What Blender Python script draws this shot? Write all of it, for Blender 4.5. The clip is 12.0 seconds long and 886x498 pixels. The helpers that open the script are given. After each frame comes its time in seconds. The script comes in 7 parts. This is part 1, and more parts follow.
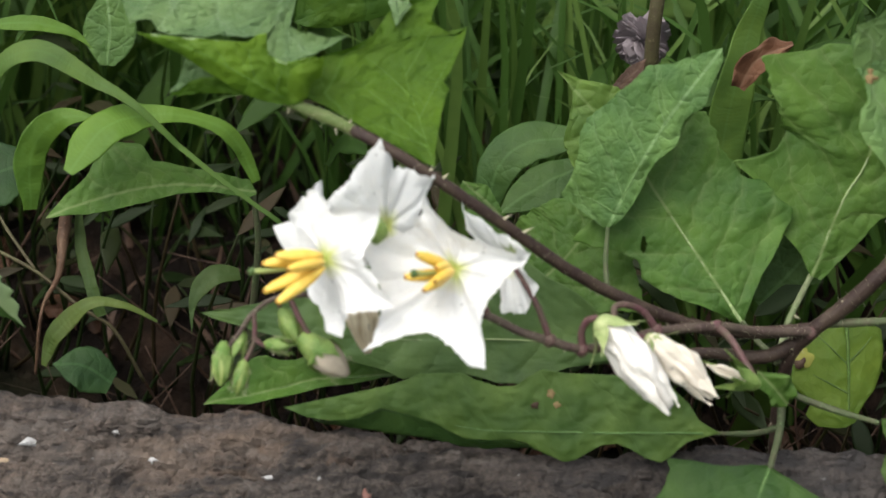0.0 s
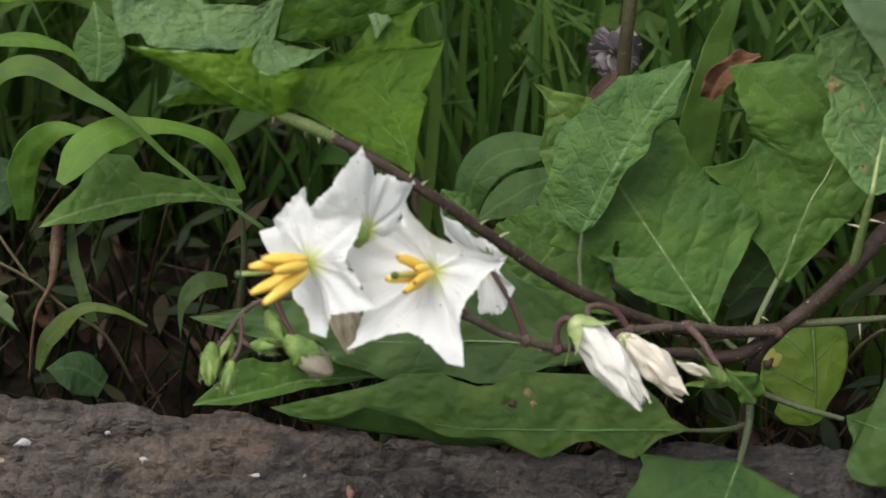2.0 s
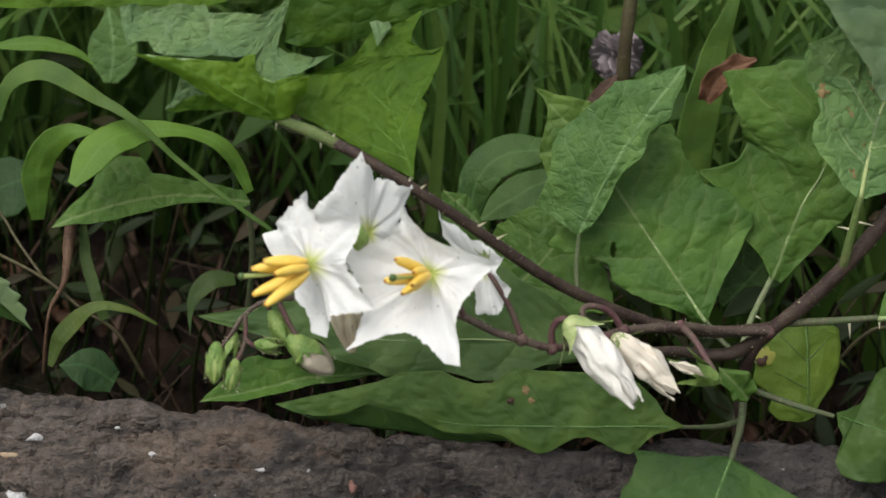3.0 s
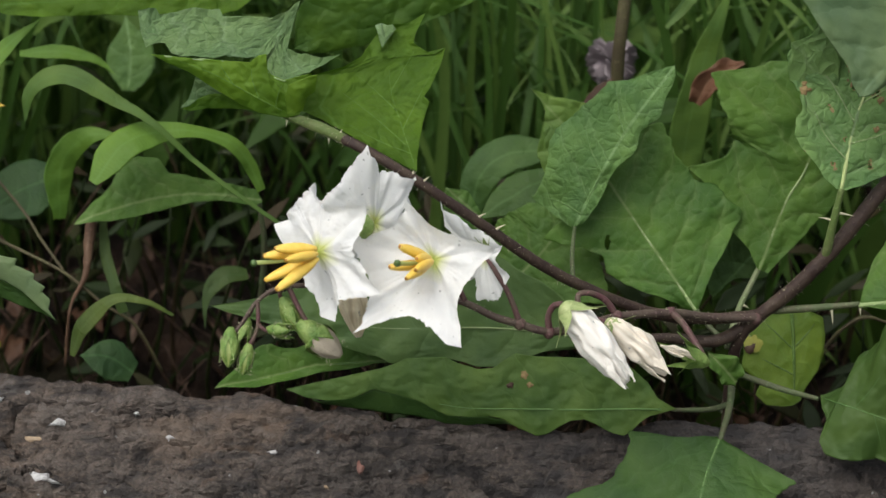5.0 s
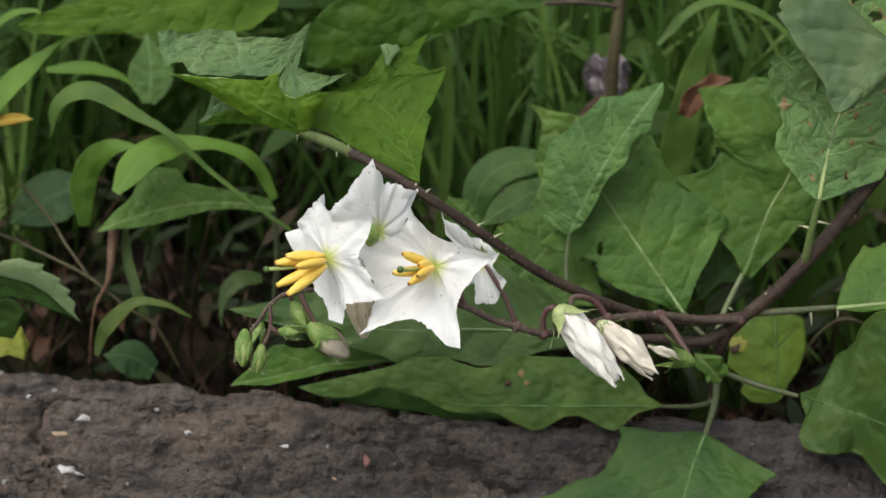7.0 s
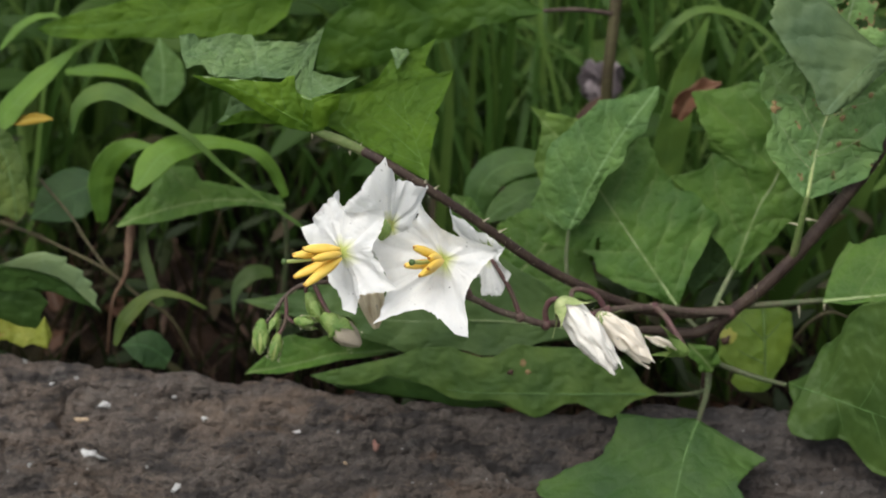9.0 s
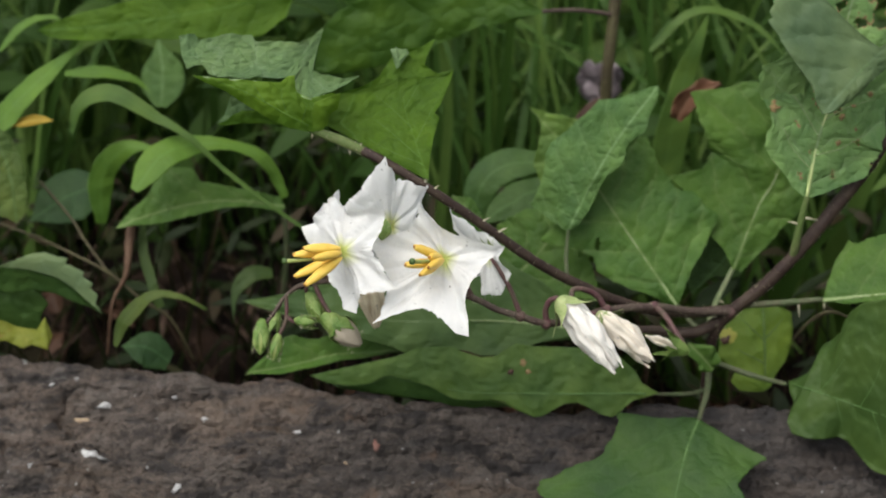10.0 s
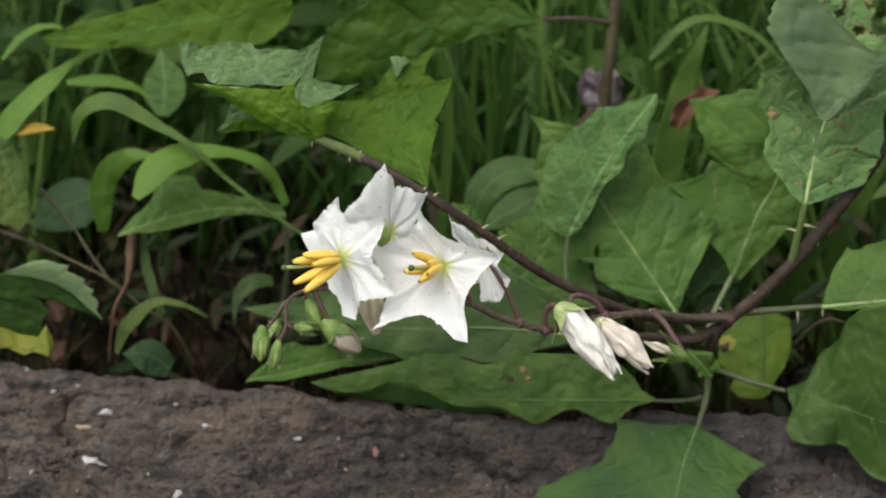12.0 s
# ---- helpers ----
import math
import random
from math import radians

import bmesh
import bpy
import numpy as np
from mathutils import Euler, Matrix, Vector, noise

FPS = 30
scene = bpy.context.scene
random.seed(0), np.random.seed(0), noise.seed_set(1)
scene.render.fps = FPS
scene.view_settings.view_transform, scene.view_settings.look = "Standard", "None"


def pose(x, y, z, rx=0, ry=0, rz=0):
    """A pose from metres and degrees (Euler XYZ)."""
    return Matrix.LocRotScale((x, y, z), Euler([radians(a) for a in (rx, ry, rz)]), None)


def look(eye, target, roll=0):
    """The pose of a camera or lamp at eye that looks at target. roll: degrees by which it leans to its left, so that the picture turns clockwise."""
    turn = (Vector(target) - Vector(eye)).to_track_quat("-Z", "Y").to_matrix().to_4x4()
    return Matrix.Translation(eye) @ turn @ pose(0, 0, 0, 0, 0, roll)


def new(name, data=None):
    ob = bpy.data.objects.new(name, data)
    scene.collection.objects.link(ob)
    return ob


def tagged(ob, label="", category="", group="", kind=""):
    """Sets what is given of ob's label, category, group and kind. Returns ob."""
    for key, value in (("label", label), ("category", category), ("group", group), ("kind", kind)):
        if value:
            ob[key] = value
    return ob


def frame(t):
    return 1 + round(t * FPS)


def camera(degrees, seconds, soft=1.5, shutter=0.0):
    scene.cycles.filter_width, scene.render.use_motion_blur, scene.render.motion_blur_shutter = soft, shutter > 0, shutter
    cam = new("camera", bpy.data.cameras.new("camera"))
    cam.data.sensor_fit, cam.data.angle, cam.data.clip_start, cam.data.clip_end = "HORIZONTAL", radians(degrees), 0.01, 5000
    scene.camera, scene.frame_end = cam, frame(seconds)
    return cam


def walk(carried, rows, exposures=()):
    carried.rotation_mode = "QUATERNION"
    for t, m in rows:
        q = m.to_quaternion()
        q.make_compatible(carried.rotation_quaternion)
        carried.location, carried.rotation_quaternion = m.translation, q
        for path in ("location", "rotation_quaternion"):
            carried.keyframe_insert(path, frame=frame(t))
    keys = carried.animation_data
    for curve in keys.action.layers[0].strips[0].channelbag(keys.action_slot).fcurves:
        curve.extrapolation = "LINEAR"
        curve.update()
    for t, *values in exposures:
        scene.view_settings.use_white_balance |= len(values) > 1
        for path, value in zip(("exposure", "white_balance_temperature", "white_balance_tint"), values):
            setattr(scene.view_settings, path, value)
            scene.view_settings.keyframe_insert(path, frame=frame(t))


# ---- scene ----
# ---- camera ----
cam = camera(18, 12.0, soft=1.45)
cam.data.dof.use_dof, cam.data.dof.focus_distance, cam.data.dof.aperture_fstop = True, 0.590, 25
walk(cam, [
    (0, look((-0.00360, -0.47286, 0.30543), (-0.00122, 0.11830, 0.01195), 0.558)),
    (0.5, look((-0.00360, -0.47286, 0.30543), (0.00417, 0.11943, 0.01434), 0.558)),
    (1, look((-0.01362, -0.47821, 0.30485), (0.00521, 0.11509, 0.01632), 1.380)),
    (1.5, look((-0.01376, -0.48358, 0.30569), (0.00466, 0.10996, 0.01765), 1.228)),
    (2, look((-0.00278, -0.49284, 0.31014), (0.00331, 0.10123, 0.02266), 0.388)),
    (2.5, look((0.00184, -0.49649, 0.31638), (0.00229, 0.09540, 0.02438), 0.239)),
    (3, look((0.00498, -0.50436, 0.32070), (0.00191, 0.08756, 0.02878), 0.051)),
    (5, look((0.00695, -0.53654, 0.32319), (0.00132, 0.06026, 0.04141), -0.272)),
    (5.5, look((0.00754, -0.54324, 0.32865), (0.00108, 0.05246, 0.04457), -0.275)),
    (6, look((0.00987, -0.55145, 0.33430), (0.00106, 0.04371, 0.04915), -0.458)),
    (6.5, look((0.00866, -0.55952, 0.33677), (0.00077, 0.03623, 0.05285), -0.391)),
    (7, look((0.01160, -0.56939, 0.34202), (0.00109, 0.02666, 0.05879), -0.493)),
    (9, look((0.00104, -0.59940, 0.35243), (0.00003, -0.00233, 0.07117), 0.079)),
    (9.5, look((-0.00048, -0.59936, 0.35179), (-0.00010, -0.00205, 0.07105), 0.064)),
    (10, look((0.00002, -0.60083, 0.35018), (0.00002, -0.00266, 0.07126), -0.000)),
    (10.5, look((0.00128, -0.60086, 0.35061), (0.00005, -0.00272, 0.07162), -0.017)),
    (11, look((0.00189, -0.60124, 0.35165), (0.00013, -0.00317, 0.07254), -0.050)),
    (11.5, look((0.00186, -0.60286, 0.35189), (0.00011, -0.00409, 0.07428), -0.066)),
    (12, look((0.00239, -0.60370, 0.34928), (0.00014, -0.00399, 0.07370), -0.116)),
], exposures=[(0.0, 0.48 + 0.36), (0.4, 0.48), (12.0, 0.48)])

# ---- light ----
world = bpy.data.worlds.new("overcast_sky")
scene.world = world
world.use_nodes = True
wn, wl = world.node_tree.nodes, world.node_tree.links
sky = wn.new("ShaderNodeTexSky")
sky.sky_type, sky.sun_disc = "NISHITA", False
sky.sun_elevation, sky.sun_rotation = radians(62), radians(222)
sky.air_density, sky.dust_density = 1.0, 4.0
pale = wn.new("ShaderNodeHueSaturation")
pale.inputs["Saturation"].default_value = 0.28
wl.new(sky.outputs[0], pale.inputs["Color"])
wl.new(pale.outputs[0], wn["Background"].inputs["Color"])
wn["Background"].inputs["Strength"].default_value = 0.15
sun = new("sun", bpy.data.lights.new("sun", "SUN"))
sun.data.energy, sun.data.angle, sun.data.color = 1.1, radians(60), (1.0, 0.965, 0.88)
sun.matrix_world = look((-0.8, -0.9, 2.3), (0, 0, 0))


# ---- materials ----
def material(name, rough=0.6):
    m = bpy.data.materials.new(name)
    m.use_nodes = True
    t = m.node_tree
    b = t.nodes["Principled BSDF"]
    b.inputs["Roughness"].default_value = rough
    return m, t, b


def node(t, kind, **values):
    n = t.nodes.new(kind)
    for k, v in values.items():
        n.inputs[k.replace("_", " ")].default_value = v
    return n


def ramp(t, source, stops):
    r = t.nodes.new("ShaderNodeValToRGB")
    e = r.color_ramp.elements
    while len(e) < len(stops):
        e.new(0.5)
    for el, (p, c) in zip(e, stops):
        el.position, el.color = p, (*c, 1) if len(c) == 3 else c
    t.links.new(source, r.inputs[0])
    return r


def math_node(t, op, a, b=None, clamp=False):
    n = t.nodes.new("ShaderNodeMath")
    n.operation, n.use_clamp = op, clamp
    for i, v in enumerate((a, b)):
        if v is None:
            continue
        if isinstance(v, (int, float)):
            n.inputs[i].default_value = v
        else:
            t.links.new(v, n.inputs[i])
    return n.outputs[0]


def mix(t, fac, a, b, mode="MIX"):
    n = t.nodes.new("ShaderNodeMix")
    n.data_type, n.blend_type = "RGBA", mode
    for i, v in ((0, fac), (6, a), (7, b)):
        if isinstance(v, (int, float)):
            n.inputs[i].default_value = v
        elif isinstance(v, tuple):
            n.inputs[i].default_value = (*v, 1)
        else:
            t.links.new(v, n.inputs[i])
    return n.outputs[2]


def texture(t, kind, coord, **values):
    n = node(t, kind, **values)
    t.links.new(coord, n.inputs["Vector"])
    return n


def bump(t, b, height, strength, distance):
    n = node(t, "ShaderNodeBump", Strength=strength, Distance=distance)
    t.links.new(height, n.inputs["Height"])
    t.links.new(n.outputs[0], b.inputs["Normal"])
    return n


def thin(t, b, colour, share):
    """Lets light through a leaf or a petal."""
    tr = t.nodes.new("ShaderNodeBsdfTranslucent")
    t.links.new(colour, tr.inputs["Color"])
    mx = node(t, "ShaderNodeMixShader", Fac=share)
    t.links.new(b.outputs[0], mx.inputs[1])
    t.links.new(tr.outputs[0], mx.inputs[2])
    t.links.new(mx.outputs[0], t.nodes["Material Output"].inputs["Surface"])


def leaf_material(name, colour, vein, spacing=0.9, lean=0.75, vein_share=0.55, rough=0.5, blotch=(0.35, 0.22, 0.07), blotch_at=0.80, share=0.33, relief=0.5, hue=0.25, puffy=0.55, other=None):
    """Leaf blade: the UV map holds centimetres across and along the midrib."""
    m, t, b = material(name, rough)
    uv = t.nodes.new("ShaderNodeUVMap")
    uv.uv_map = "metric"
    wob = texture(t, "ShaderNodeTexNoise", uv.outputs[0], Scale=1.3, Detail=2.0)
    sep = t.nodes.new("ShaderNodeSeparateXYZ")
    t.links.new(uv.outputs[0], sep.inputs[0])
    across = math_node(t, "ABSOLUTE", sep.outputs[0])
    side = math_node(t, "MULTIPLY", math_node(t, "SIGN", sep.outputs[0]), 0.23)
    along = math_node(t, "SUBTRACT", sep.outputs[1], math_node(t, "MULTIPLY", across, lean))
    along = math_node(t, "ADD", math_node(t, "ADD", along, side), math_node(t, "MULTIPLY", wob.outputs[0], 0.8))
    saw = math_node(t, "PINGPONG", along, spacing / 2)
    lateral = ramp(t, saw, [(0.0, (1, 1, 1)), (0.05, (0.25, 0.25, 0.25)), (0.16, (0, 0, 0))])
    mid = ramp(t, across, [(0.0, (1, 1, 1)), (0.02, (0.8, 0.8, 0.8)), (0.045, (0, 0, 0))])
    veins = math_node(t, "MAXIMUM", math_node(t, "MULTIPLY", lateral.outputs[0], 0.36), mid.outputs[0])
    warp = texture(t, "ShaderNodeTexNoise", uv.outputs[0], Scale=2.0, Detail=2.0)
    bent = t.nodes.new("ShaderNodeVectorMath")
    bent.operation = "MULTIPLY_ADD"
    t.links.new(warp.outputs["Color"], bent.inputs[0])
    bent.inputs[1].default_value = (0.35, 0.35, 0.35)
    t.links.new(uv.outputs[0], bent.inputs[2])
    net = texture(t, "ShaderNodeTexVoronoi", bent.outputs[0], Scale=3.8)
    net.feature = "DISTANCE_TO_EDGE"
    small = texture(t, "ShaderNodeTexVoronoi", bent.outputs[0], Scale=9.0)
    small.feature = "DISTANCE_TO_EDGE"
    tone = texture(t, "ShaderNodeTexVoronoi", bent.outputs[0], Scale=3.8)
    shade = math_node(t, "MULTIPLY", tone.outputs["Color"], 0.14)
    fine = ramp(t, net.outputs["Distance"], [(0.0, (1, 1, 1)), (0.05, (0, 0, 0))])
    pillow = ramp(t, net.outputs["Distance"], [(0.0, (0, 0, 0)), (0.12, (0.5, 0.5, 0.5)), (0.42, (1, 1, 1))])
    finer = ramp(t, small.outputs["Distance"], [(0.0, (0, 0, 0)), (0.16, (1, 1, 1))])
    grain = texture(t, "ShaderNodeTexNoise", uv.outputs[0], Scale=30.0, Detail=4.0, Roughness=0.7)
    big = texture(t, "ShaderNodeTexNoise", uv.outputs[0], Scale=0.7, Detail=3.0)
    info = t.nodes.new("ShaderNodeObjectInfo")
    dark = tuple(c * 0.6 for c in colour)
    pale = (min(1, colour[0] * 1.45 + 0.01), colour[1] * 1.2, colour[2] * 1.05)
    pale = other or pale
    col = mix(t, ramp(t, big.outputs[0], [(0.35, (0, 0, 0)), (0.7, (1, 1, 1))]).outputs[0], dark, pale)
    col = mix(t, math_node(t, "MULTIPLY", info.outputs["Random"], hue), col, (colour[0] * 1.5, colour[1] * 0.95, colour[2] * 0.7))
    col = mix(t, math_node(t, "MULTIPLY", grain.outputs[0], 0.25), col, dark)
    col = mix(t, shade, col, dark)
    col = mix(t, math_node(t, "MULTIPLY", fine.outputs[0], 0.24 * vein_share), col, vein)
    col = mix(t, math_node(t, "MULTIPLY", veins, vein_share), col, vein)
    spot = texture(t, "ShaderNodeTexNoise", uv.outputs[0], Scale=1.1, Detail=5.0, Roughness=0.65)
    worn = ramp(t, spot.outputs[0], [(blotch_at - 0.07, (0, 0, 0)), (blotch_at, (1, 1, 1))])
    col = mix(t, worn.outputs[0], col, blotch)
    t.links.new(col, b.inputs["Base Color"])
    h = math_node(t, "ADD", math_node(t, "MULTIPLY", pillow.outputs[0], 0.34 * puffy), math_node(t, "MULTIPLY", finer.outputs[0], 0.10 * puffy))
    h = math_node(t, "SUBTRACT", h, math_node(t, "MULTIPLY", lateral.outputs[0], 0.20))
    h = math_node(t, "ADD", h, math_node(t, "MULTIPLY", wob.outputs[0], 0.5))
    h = math_node(t, "ADD", h, math_node(t, "MULTIPLY", grain.outputs[0], 0.12))
    bump(t, b, h, relief, 0.0012)
    b.inputs["Specular IOR Level"].default_value = 0.22
    thin(t, b, mix(t, 0.35, col, (colour[0] * 2.2, colour[1] * 1.7, colour[2] * 0.6)), share)
    return m


PALE_VEIN = (0.30, 0.36, 0.16)
leaf_mid = leaf_material("leaf_green", (0.079, 0.196, 0.036), PALE_VEIN, vein_share=0.4)
leaf_olive = leaf_material("leaf_olive_green", (0.090, 0.186, 0.042), (0.17, 0.26, 0.09), vein_share=0.3, puffy=0.4)
leaf_dull = leaf_material("leaf_dull_grey_green", (0.080, 0.172, 0.056), (0.16, 0.24, 0.11), vein_share=0.3, relief=0.4, puffy=0.35)
leaf_light = leaf_material("leaf_upper_face", (0.128, 0.252, 0.102), (0.30, 0.42, 0.25), relief=1.1, share=0.2, puffy=0.75, vein_share=0.6, rough=0.42)
leaf_dusty = leaf_material("leaf_pale_dusty", (0.150, 0.250, 0.120), (0.24, 0.34, 0.20), relief=0.5, share=0.25, puffy=0.3, vein_share=0.35)
leaf_net = leaf_material("leaf_netted_face", (0.080, 0.190, 0.050), (0.22, 0.34, 0.15), relief=0.9, share=0.2, puffy=0.65)
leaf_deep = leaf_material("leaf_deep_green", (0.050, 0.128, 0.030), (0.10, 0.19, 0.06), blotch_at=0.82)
leaf_smooth = leaf_material("leaf_smooth_deep_green", (0.052, 0.122, 0.028), (0.075, 0.15, 0.04), vein_share=0.15, relief=0.3, puffy=0.2, share=0.3)
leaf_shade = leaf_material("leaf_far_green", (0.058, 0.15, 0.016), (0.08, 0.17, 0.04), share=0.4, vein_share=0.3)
leaf_back = leaf_material("leaf_under_face", (0.092, 0.225, 0.020), (0.16, 0.31, 0.06), share=0.5, vein_share=0.5, relief=0.9)
# Brighter copy of leaf_back: light coming through the fold is put into the colour.
leaf_lit_tint = leaf_material("leaf_painted_backlight", (0.150, 0.315, 0.030), (0.22, 0.36, 0.08), share=0.55, vein_share=0.45, relief=0.45)
leaf_pale = leaf_material("leaf_pale_green", (0.105, 0.190, 0.085), (0.17, 0.26, 0.14), share=0.25, vein_share=0.35, spacing=0.9, relief=0.4, puffy=0.15)
leaf_sick = leaf_material("leaf_yellowing", (0.095, 0.20, 0.025), (0.15, 0.27, 0.05), other=(0.19, 0.28, 0.03), blotch=(0.10, 0.05, 0.02), blotch_at=0.70)
leaf_tip = leaf_material("leaf_yellow_green", (0.10, 0.21, 0.04), (0.2, 0.28, 0.1), blotch_at=0.7)
leaf_mottled = leaf_material("leaf_mottled", (0.066, 0.145, 0.034), (0.12, 0.2, 0.07), other=(0.15, 0.20, 0.035), blotch=(0.30, 0.28, 0.05), blotch_at=0.68, relief=0.9)
leaf_eaten = leaf_material("leaf_chewed", (0.175, 0.355, 0.125), (0.34, 0.42, 0.24), vein_share=0.6, blotch=(0.30, 0.24, 0.12), blotch_at=0.74, relief=1.0, puffy=0.7)
leaf_yellow = leaf_material("leaf_yellow", (0.34, 0.27, 0.03), (0.5, 0.4, 0.1), blotch_at=0.64)
leaf_gold = leaf_material("leaf_greenish_yellow", (0.25, 0.28, 0.035), (0.42, 0.40, 0.10), other=(0.20, 0.27, 0.035), blotch=(0.22, 0.12, 0.04), blotch_at=0.66)
leaf_rust = leaf_material("leaf_dry_rust", (0.13, 0.075, 0.045), (0.17, 0.105, 0.065), share=0.1)
leaf_brown = leaf_material("leaf_dead", (0.062, 0.036, 0.021), (0.085, 0.052, 0.032), share=0.1)
blade_mat = leaf_material("grass_leaf", (0.10, 0.235, 0.030), (0.16, 0.32, 0.08), spacing=0.12, lean=0.0, vein_share=0.25, relief=0.2)
blade_soft = leaf_material("grass_leaf_soft", (0.085, 0.19, 0.035), (0.12, 0.24, 0.07), spacing=0.12, lean=0.0, vein_share=0.25, relief=0.2)
blade_arch = leaf_material("grass_leaf_olive", (0.078, 0.132, 0.026), (0.12, 0.2, 0.05), spacing=0.12, lean=0.0, vein_share=0.25, relief=0.3)
blade_dull = leaf_material("grass_leaf_dull", (0.074, 0.165, 0.030), (0.09, 0.19, 0.05), spacing=0.12, lean=0.0, vein_share=0.25, relief=0.2)
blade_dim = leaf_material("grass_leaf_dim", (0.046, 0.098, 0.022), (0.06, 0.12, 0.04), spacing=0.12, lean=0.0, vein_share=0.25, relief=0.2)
weed_mat = leaf_material("weed_leaf", (0.034, 0.095, 0.030), (0.07, 0.15, 0.05), share=0.25)


def stem_material(name, colour, other, rough=0.55):
    m, t, b = material(name, rough)
    c = t.nodes.new("ShaderNodeTexCoord")
    n = texture(t, "ShaderNodeTexNoise", c.outputs["Object"], Scale=220.0, Detail=5.0, Roughness=0.7)
    g = texture(t, "ShaderNodeTexNoise", c.outputs["Object"], Scale=1500.0, Detail=3.0)
    col = mix(t, ramp(t, n.outputs[0], [(0.38, (0, 0, 0)), (0.66, (1, 1, 1))]).outputs[0], colour, other)
    col = mix(t, ramp(t, g.outputs[0], [(0.6, (0, 0, 0)), (0.75, (1, 1, 1))]).outputs[0], col, tuple(min(1, v * 2.2 + 0.02) for v in colour))
    t.links.new(col, b.inputs["Base Color"])
    bump(t, b, g.outputs[0], 0.55, 0.0004)
    b.inputs["Specular IOR Level"].default_value = 0.22
    return m


stem_dark = stem_material("stem_purple_brown", (0.030, 0.018, 0.015), (0.066, 0.047, 0.033))
stem_purple = stem_material("stem_purple", (0.057, 0.037, 0.032), (0.094, 0.074, 0.054))
stem_pink = stem_material("stem_pinkish_purple", (0.095, 0.042, 0.047), (0.09, 0.075, 0.05))
stem_dry = stem_material("stem_dry_brown", (0.075, 0.041, 0.024), (0.115, 0.070, 0.042))
stem_green = stem_material("stem_green", (0.060, 0.086, 0.036), (0.082, 0.080, 0.046))
stem_pale = stem_material("stem_pale_green", (0.12, 0.16, 0.07), (0.16, 0.18, 0.10))
stem_brown = stem_material("stem_dead_brown", (0.036, 0.020, 0.013), (0.075, 0.045, 0.028))
stem_bronze = stem_material("stem_bronze_green", (0.050, 0.040, 0.022), (0.075, 0.070, 0.030))
stem_tip = stem_material("stem_tip_green", (0.085, 0.13, 0.035), (0.13, 0.15, 0.06))
rib_green = stem_material("midrib_green", (0.085, 0.165, 0.045), (0.11, 0.19, 0.06))
rib_olive = stem_material("midrib_olive", (0.060, 0.115, 0.022), (0.080, 0.135, 0.030))
rib_dull = stem_material("midrib_dull_green", (0.066, 0.140, 0.034), (0.082, 0.155, 0.045))
rib_faint = stem_material("midrib_faint", (0.115, 0.225, 0.030), (0.135, 0.250, 0.040))
rib_bright = stem_material("midrib_straw", (0.36, 0.44, 0.17), (0.42, 0.48, 0.22))
rib_pale = stem_material("midrib_pale", (0.22, 0.30, 0.12), (0.26, 0.33, 0.16))
rim_mat = stem_material("leaf_rim_pale", (0.22, 0.34, 0.12), (0.30, 0.40, 0.19))
thorn_mat = stem_material("thorn_straw", (0.42, 0.40, 0.26), (0.55, 0.52, 0.38))


def petal_material(name, colour, shade, share, crease=0.5):
    m, t, b = material(name, 0.55)
    uv = t.nodes.new("ShaderNodeUVMap")
    uv.uv_map = "metric"
    c = t.nodes.new("ShaderNodeTexCoord")
    n = texture(t, "ShaderNodeTexNoise", c.outputs["Object"], Scale=420.0, Detail=6.0, Roughness=0.65, Distortion=0.8)
    wide = texture(t, "ShaderNodeTexNoise", uv.outputs[0], Scale=2.2, Detail=3.0)
    sep = t.nodes.new("ShaderNodeSeparateXYZ")
    t.links.new(uv.outputs[0], sep.inputs[0])
    base = mix(t, ramp(t, wide.outputs[0], [(0.4, (0, 0, 0)), (0.75, (1, 1, 1))]).outputs[0], colour, shade)
    heart = ramp(t, sep.outputs[1], [(0.0, (0.38, 0.46, 0.05)), (0.11, (0.56, 0.61, 0.20)), (0.22, (0.72, 0.74, 0.56)), (0.36, colour)])
    col = mix(t, 1.0, base, heart.outputs[0], "DARKEN")
    speck = texture(t, "ShaderNodeTexNoise", c.outputs["Object"], Scale=900.0, Detail=1.0)
    col = mix(t, ramp(t, speck.outputs[0], [(0.735, (0, 0, 0)), (0.77, (1, 1, 1))]).outputs[0], col, tuple(v * 0.5 for v in colour))
    t.links.new(col, b.inputs["Base Color"])
    long = node(t, "ShaderNodeMapping", Scale=(26.0, 2.2, 1.0))
    t.links.new(uv.outputs[0], long.inputs["Vector"])
    line = texture(t, "ShaderNodeTexNoise", long.outputs[0], Scale=1.0, Detail=3.0, Roughness=0.6)
    h = math_node(t, "ADD", math_node(t, "MULTIPLY", line.outputs[0], 0.22), math_node(t, "MULTIPLY", n.outputs[0], 0.8))
    bump(t, b, h, crease, 0.0008)
    b.inputs["Specular IOR Level"].default_value = 0.25
    thin(t, b, col, share)
    return m


petal_mat = petal_material("petal_white", (0.84, 0.84, 0.825), (0.74, 0.75, 0.75), 0.28)
wilt_mat = petal_material("petal_wilted_cream", (0.92, 0.90, 0.84), (0.87, 0.81, 0.72), 0.2, 0.9)
fade_mat = petal_material("petal_wilted_browning", (0.88, 0.82, 0.71), (0.76, 0.65, 0.50), 0.2, 0.9)
bud_petal = petal_material("petal_bud_pinkish", (0.52, 0.46, 0.35), (0.38, 0.31, 0.25), 0.2, 0.9)

furled_mat = petal_material("petal_furled_beige", (0.90, 0.82, 0.64), (0.52, 0.42, 0.28), 0.45, 1.0)


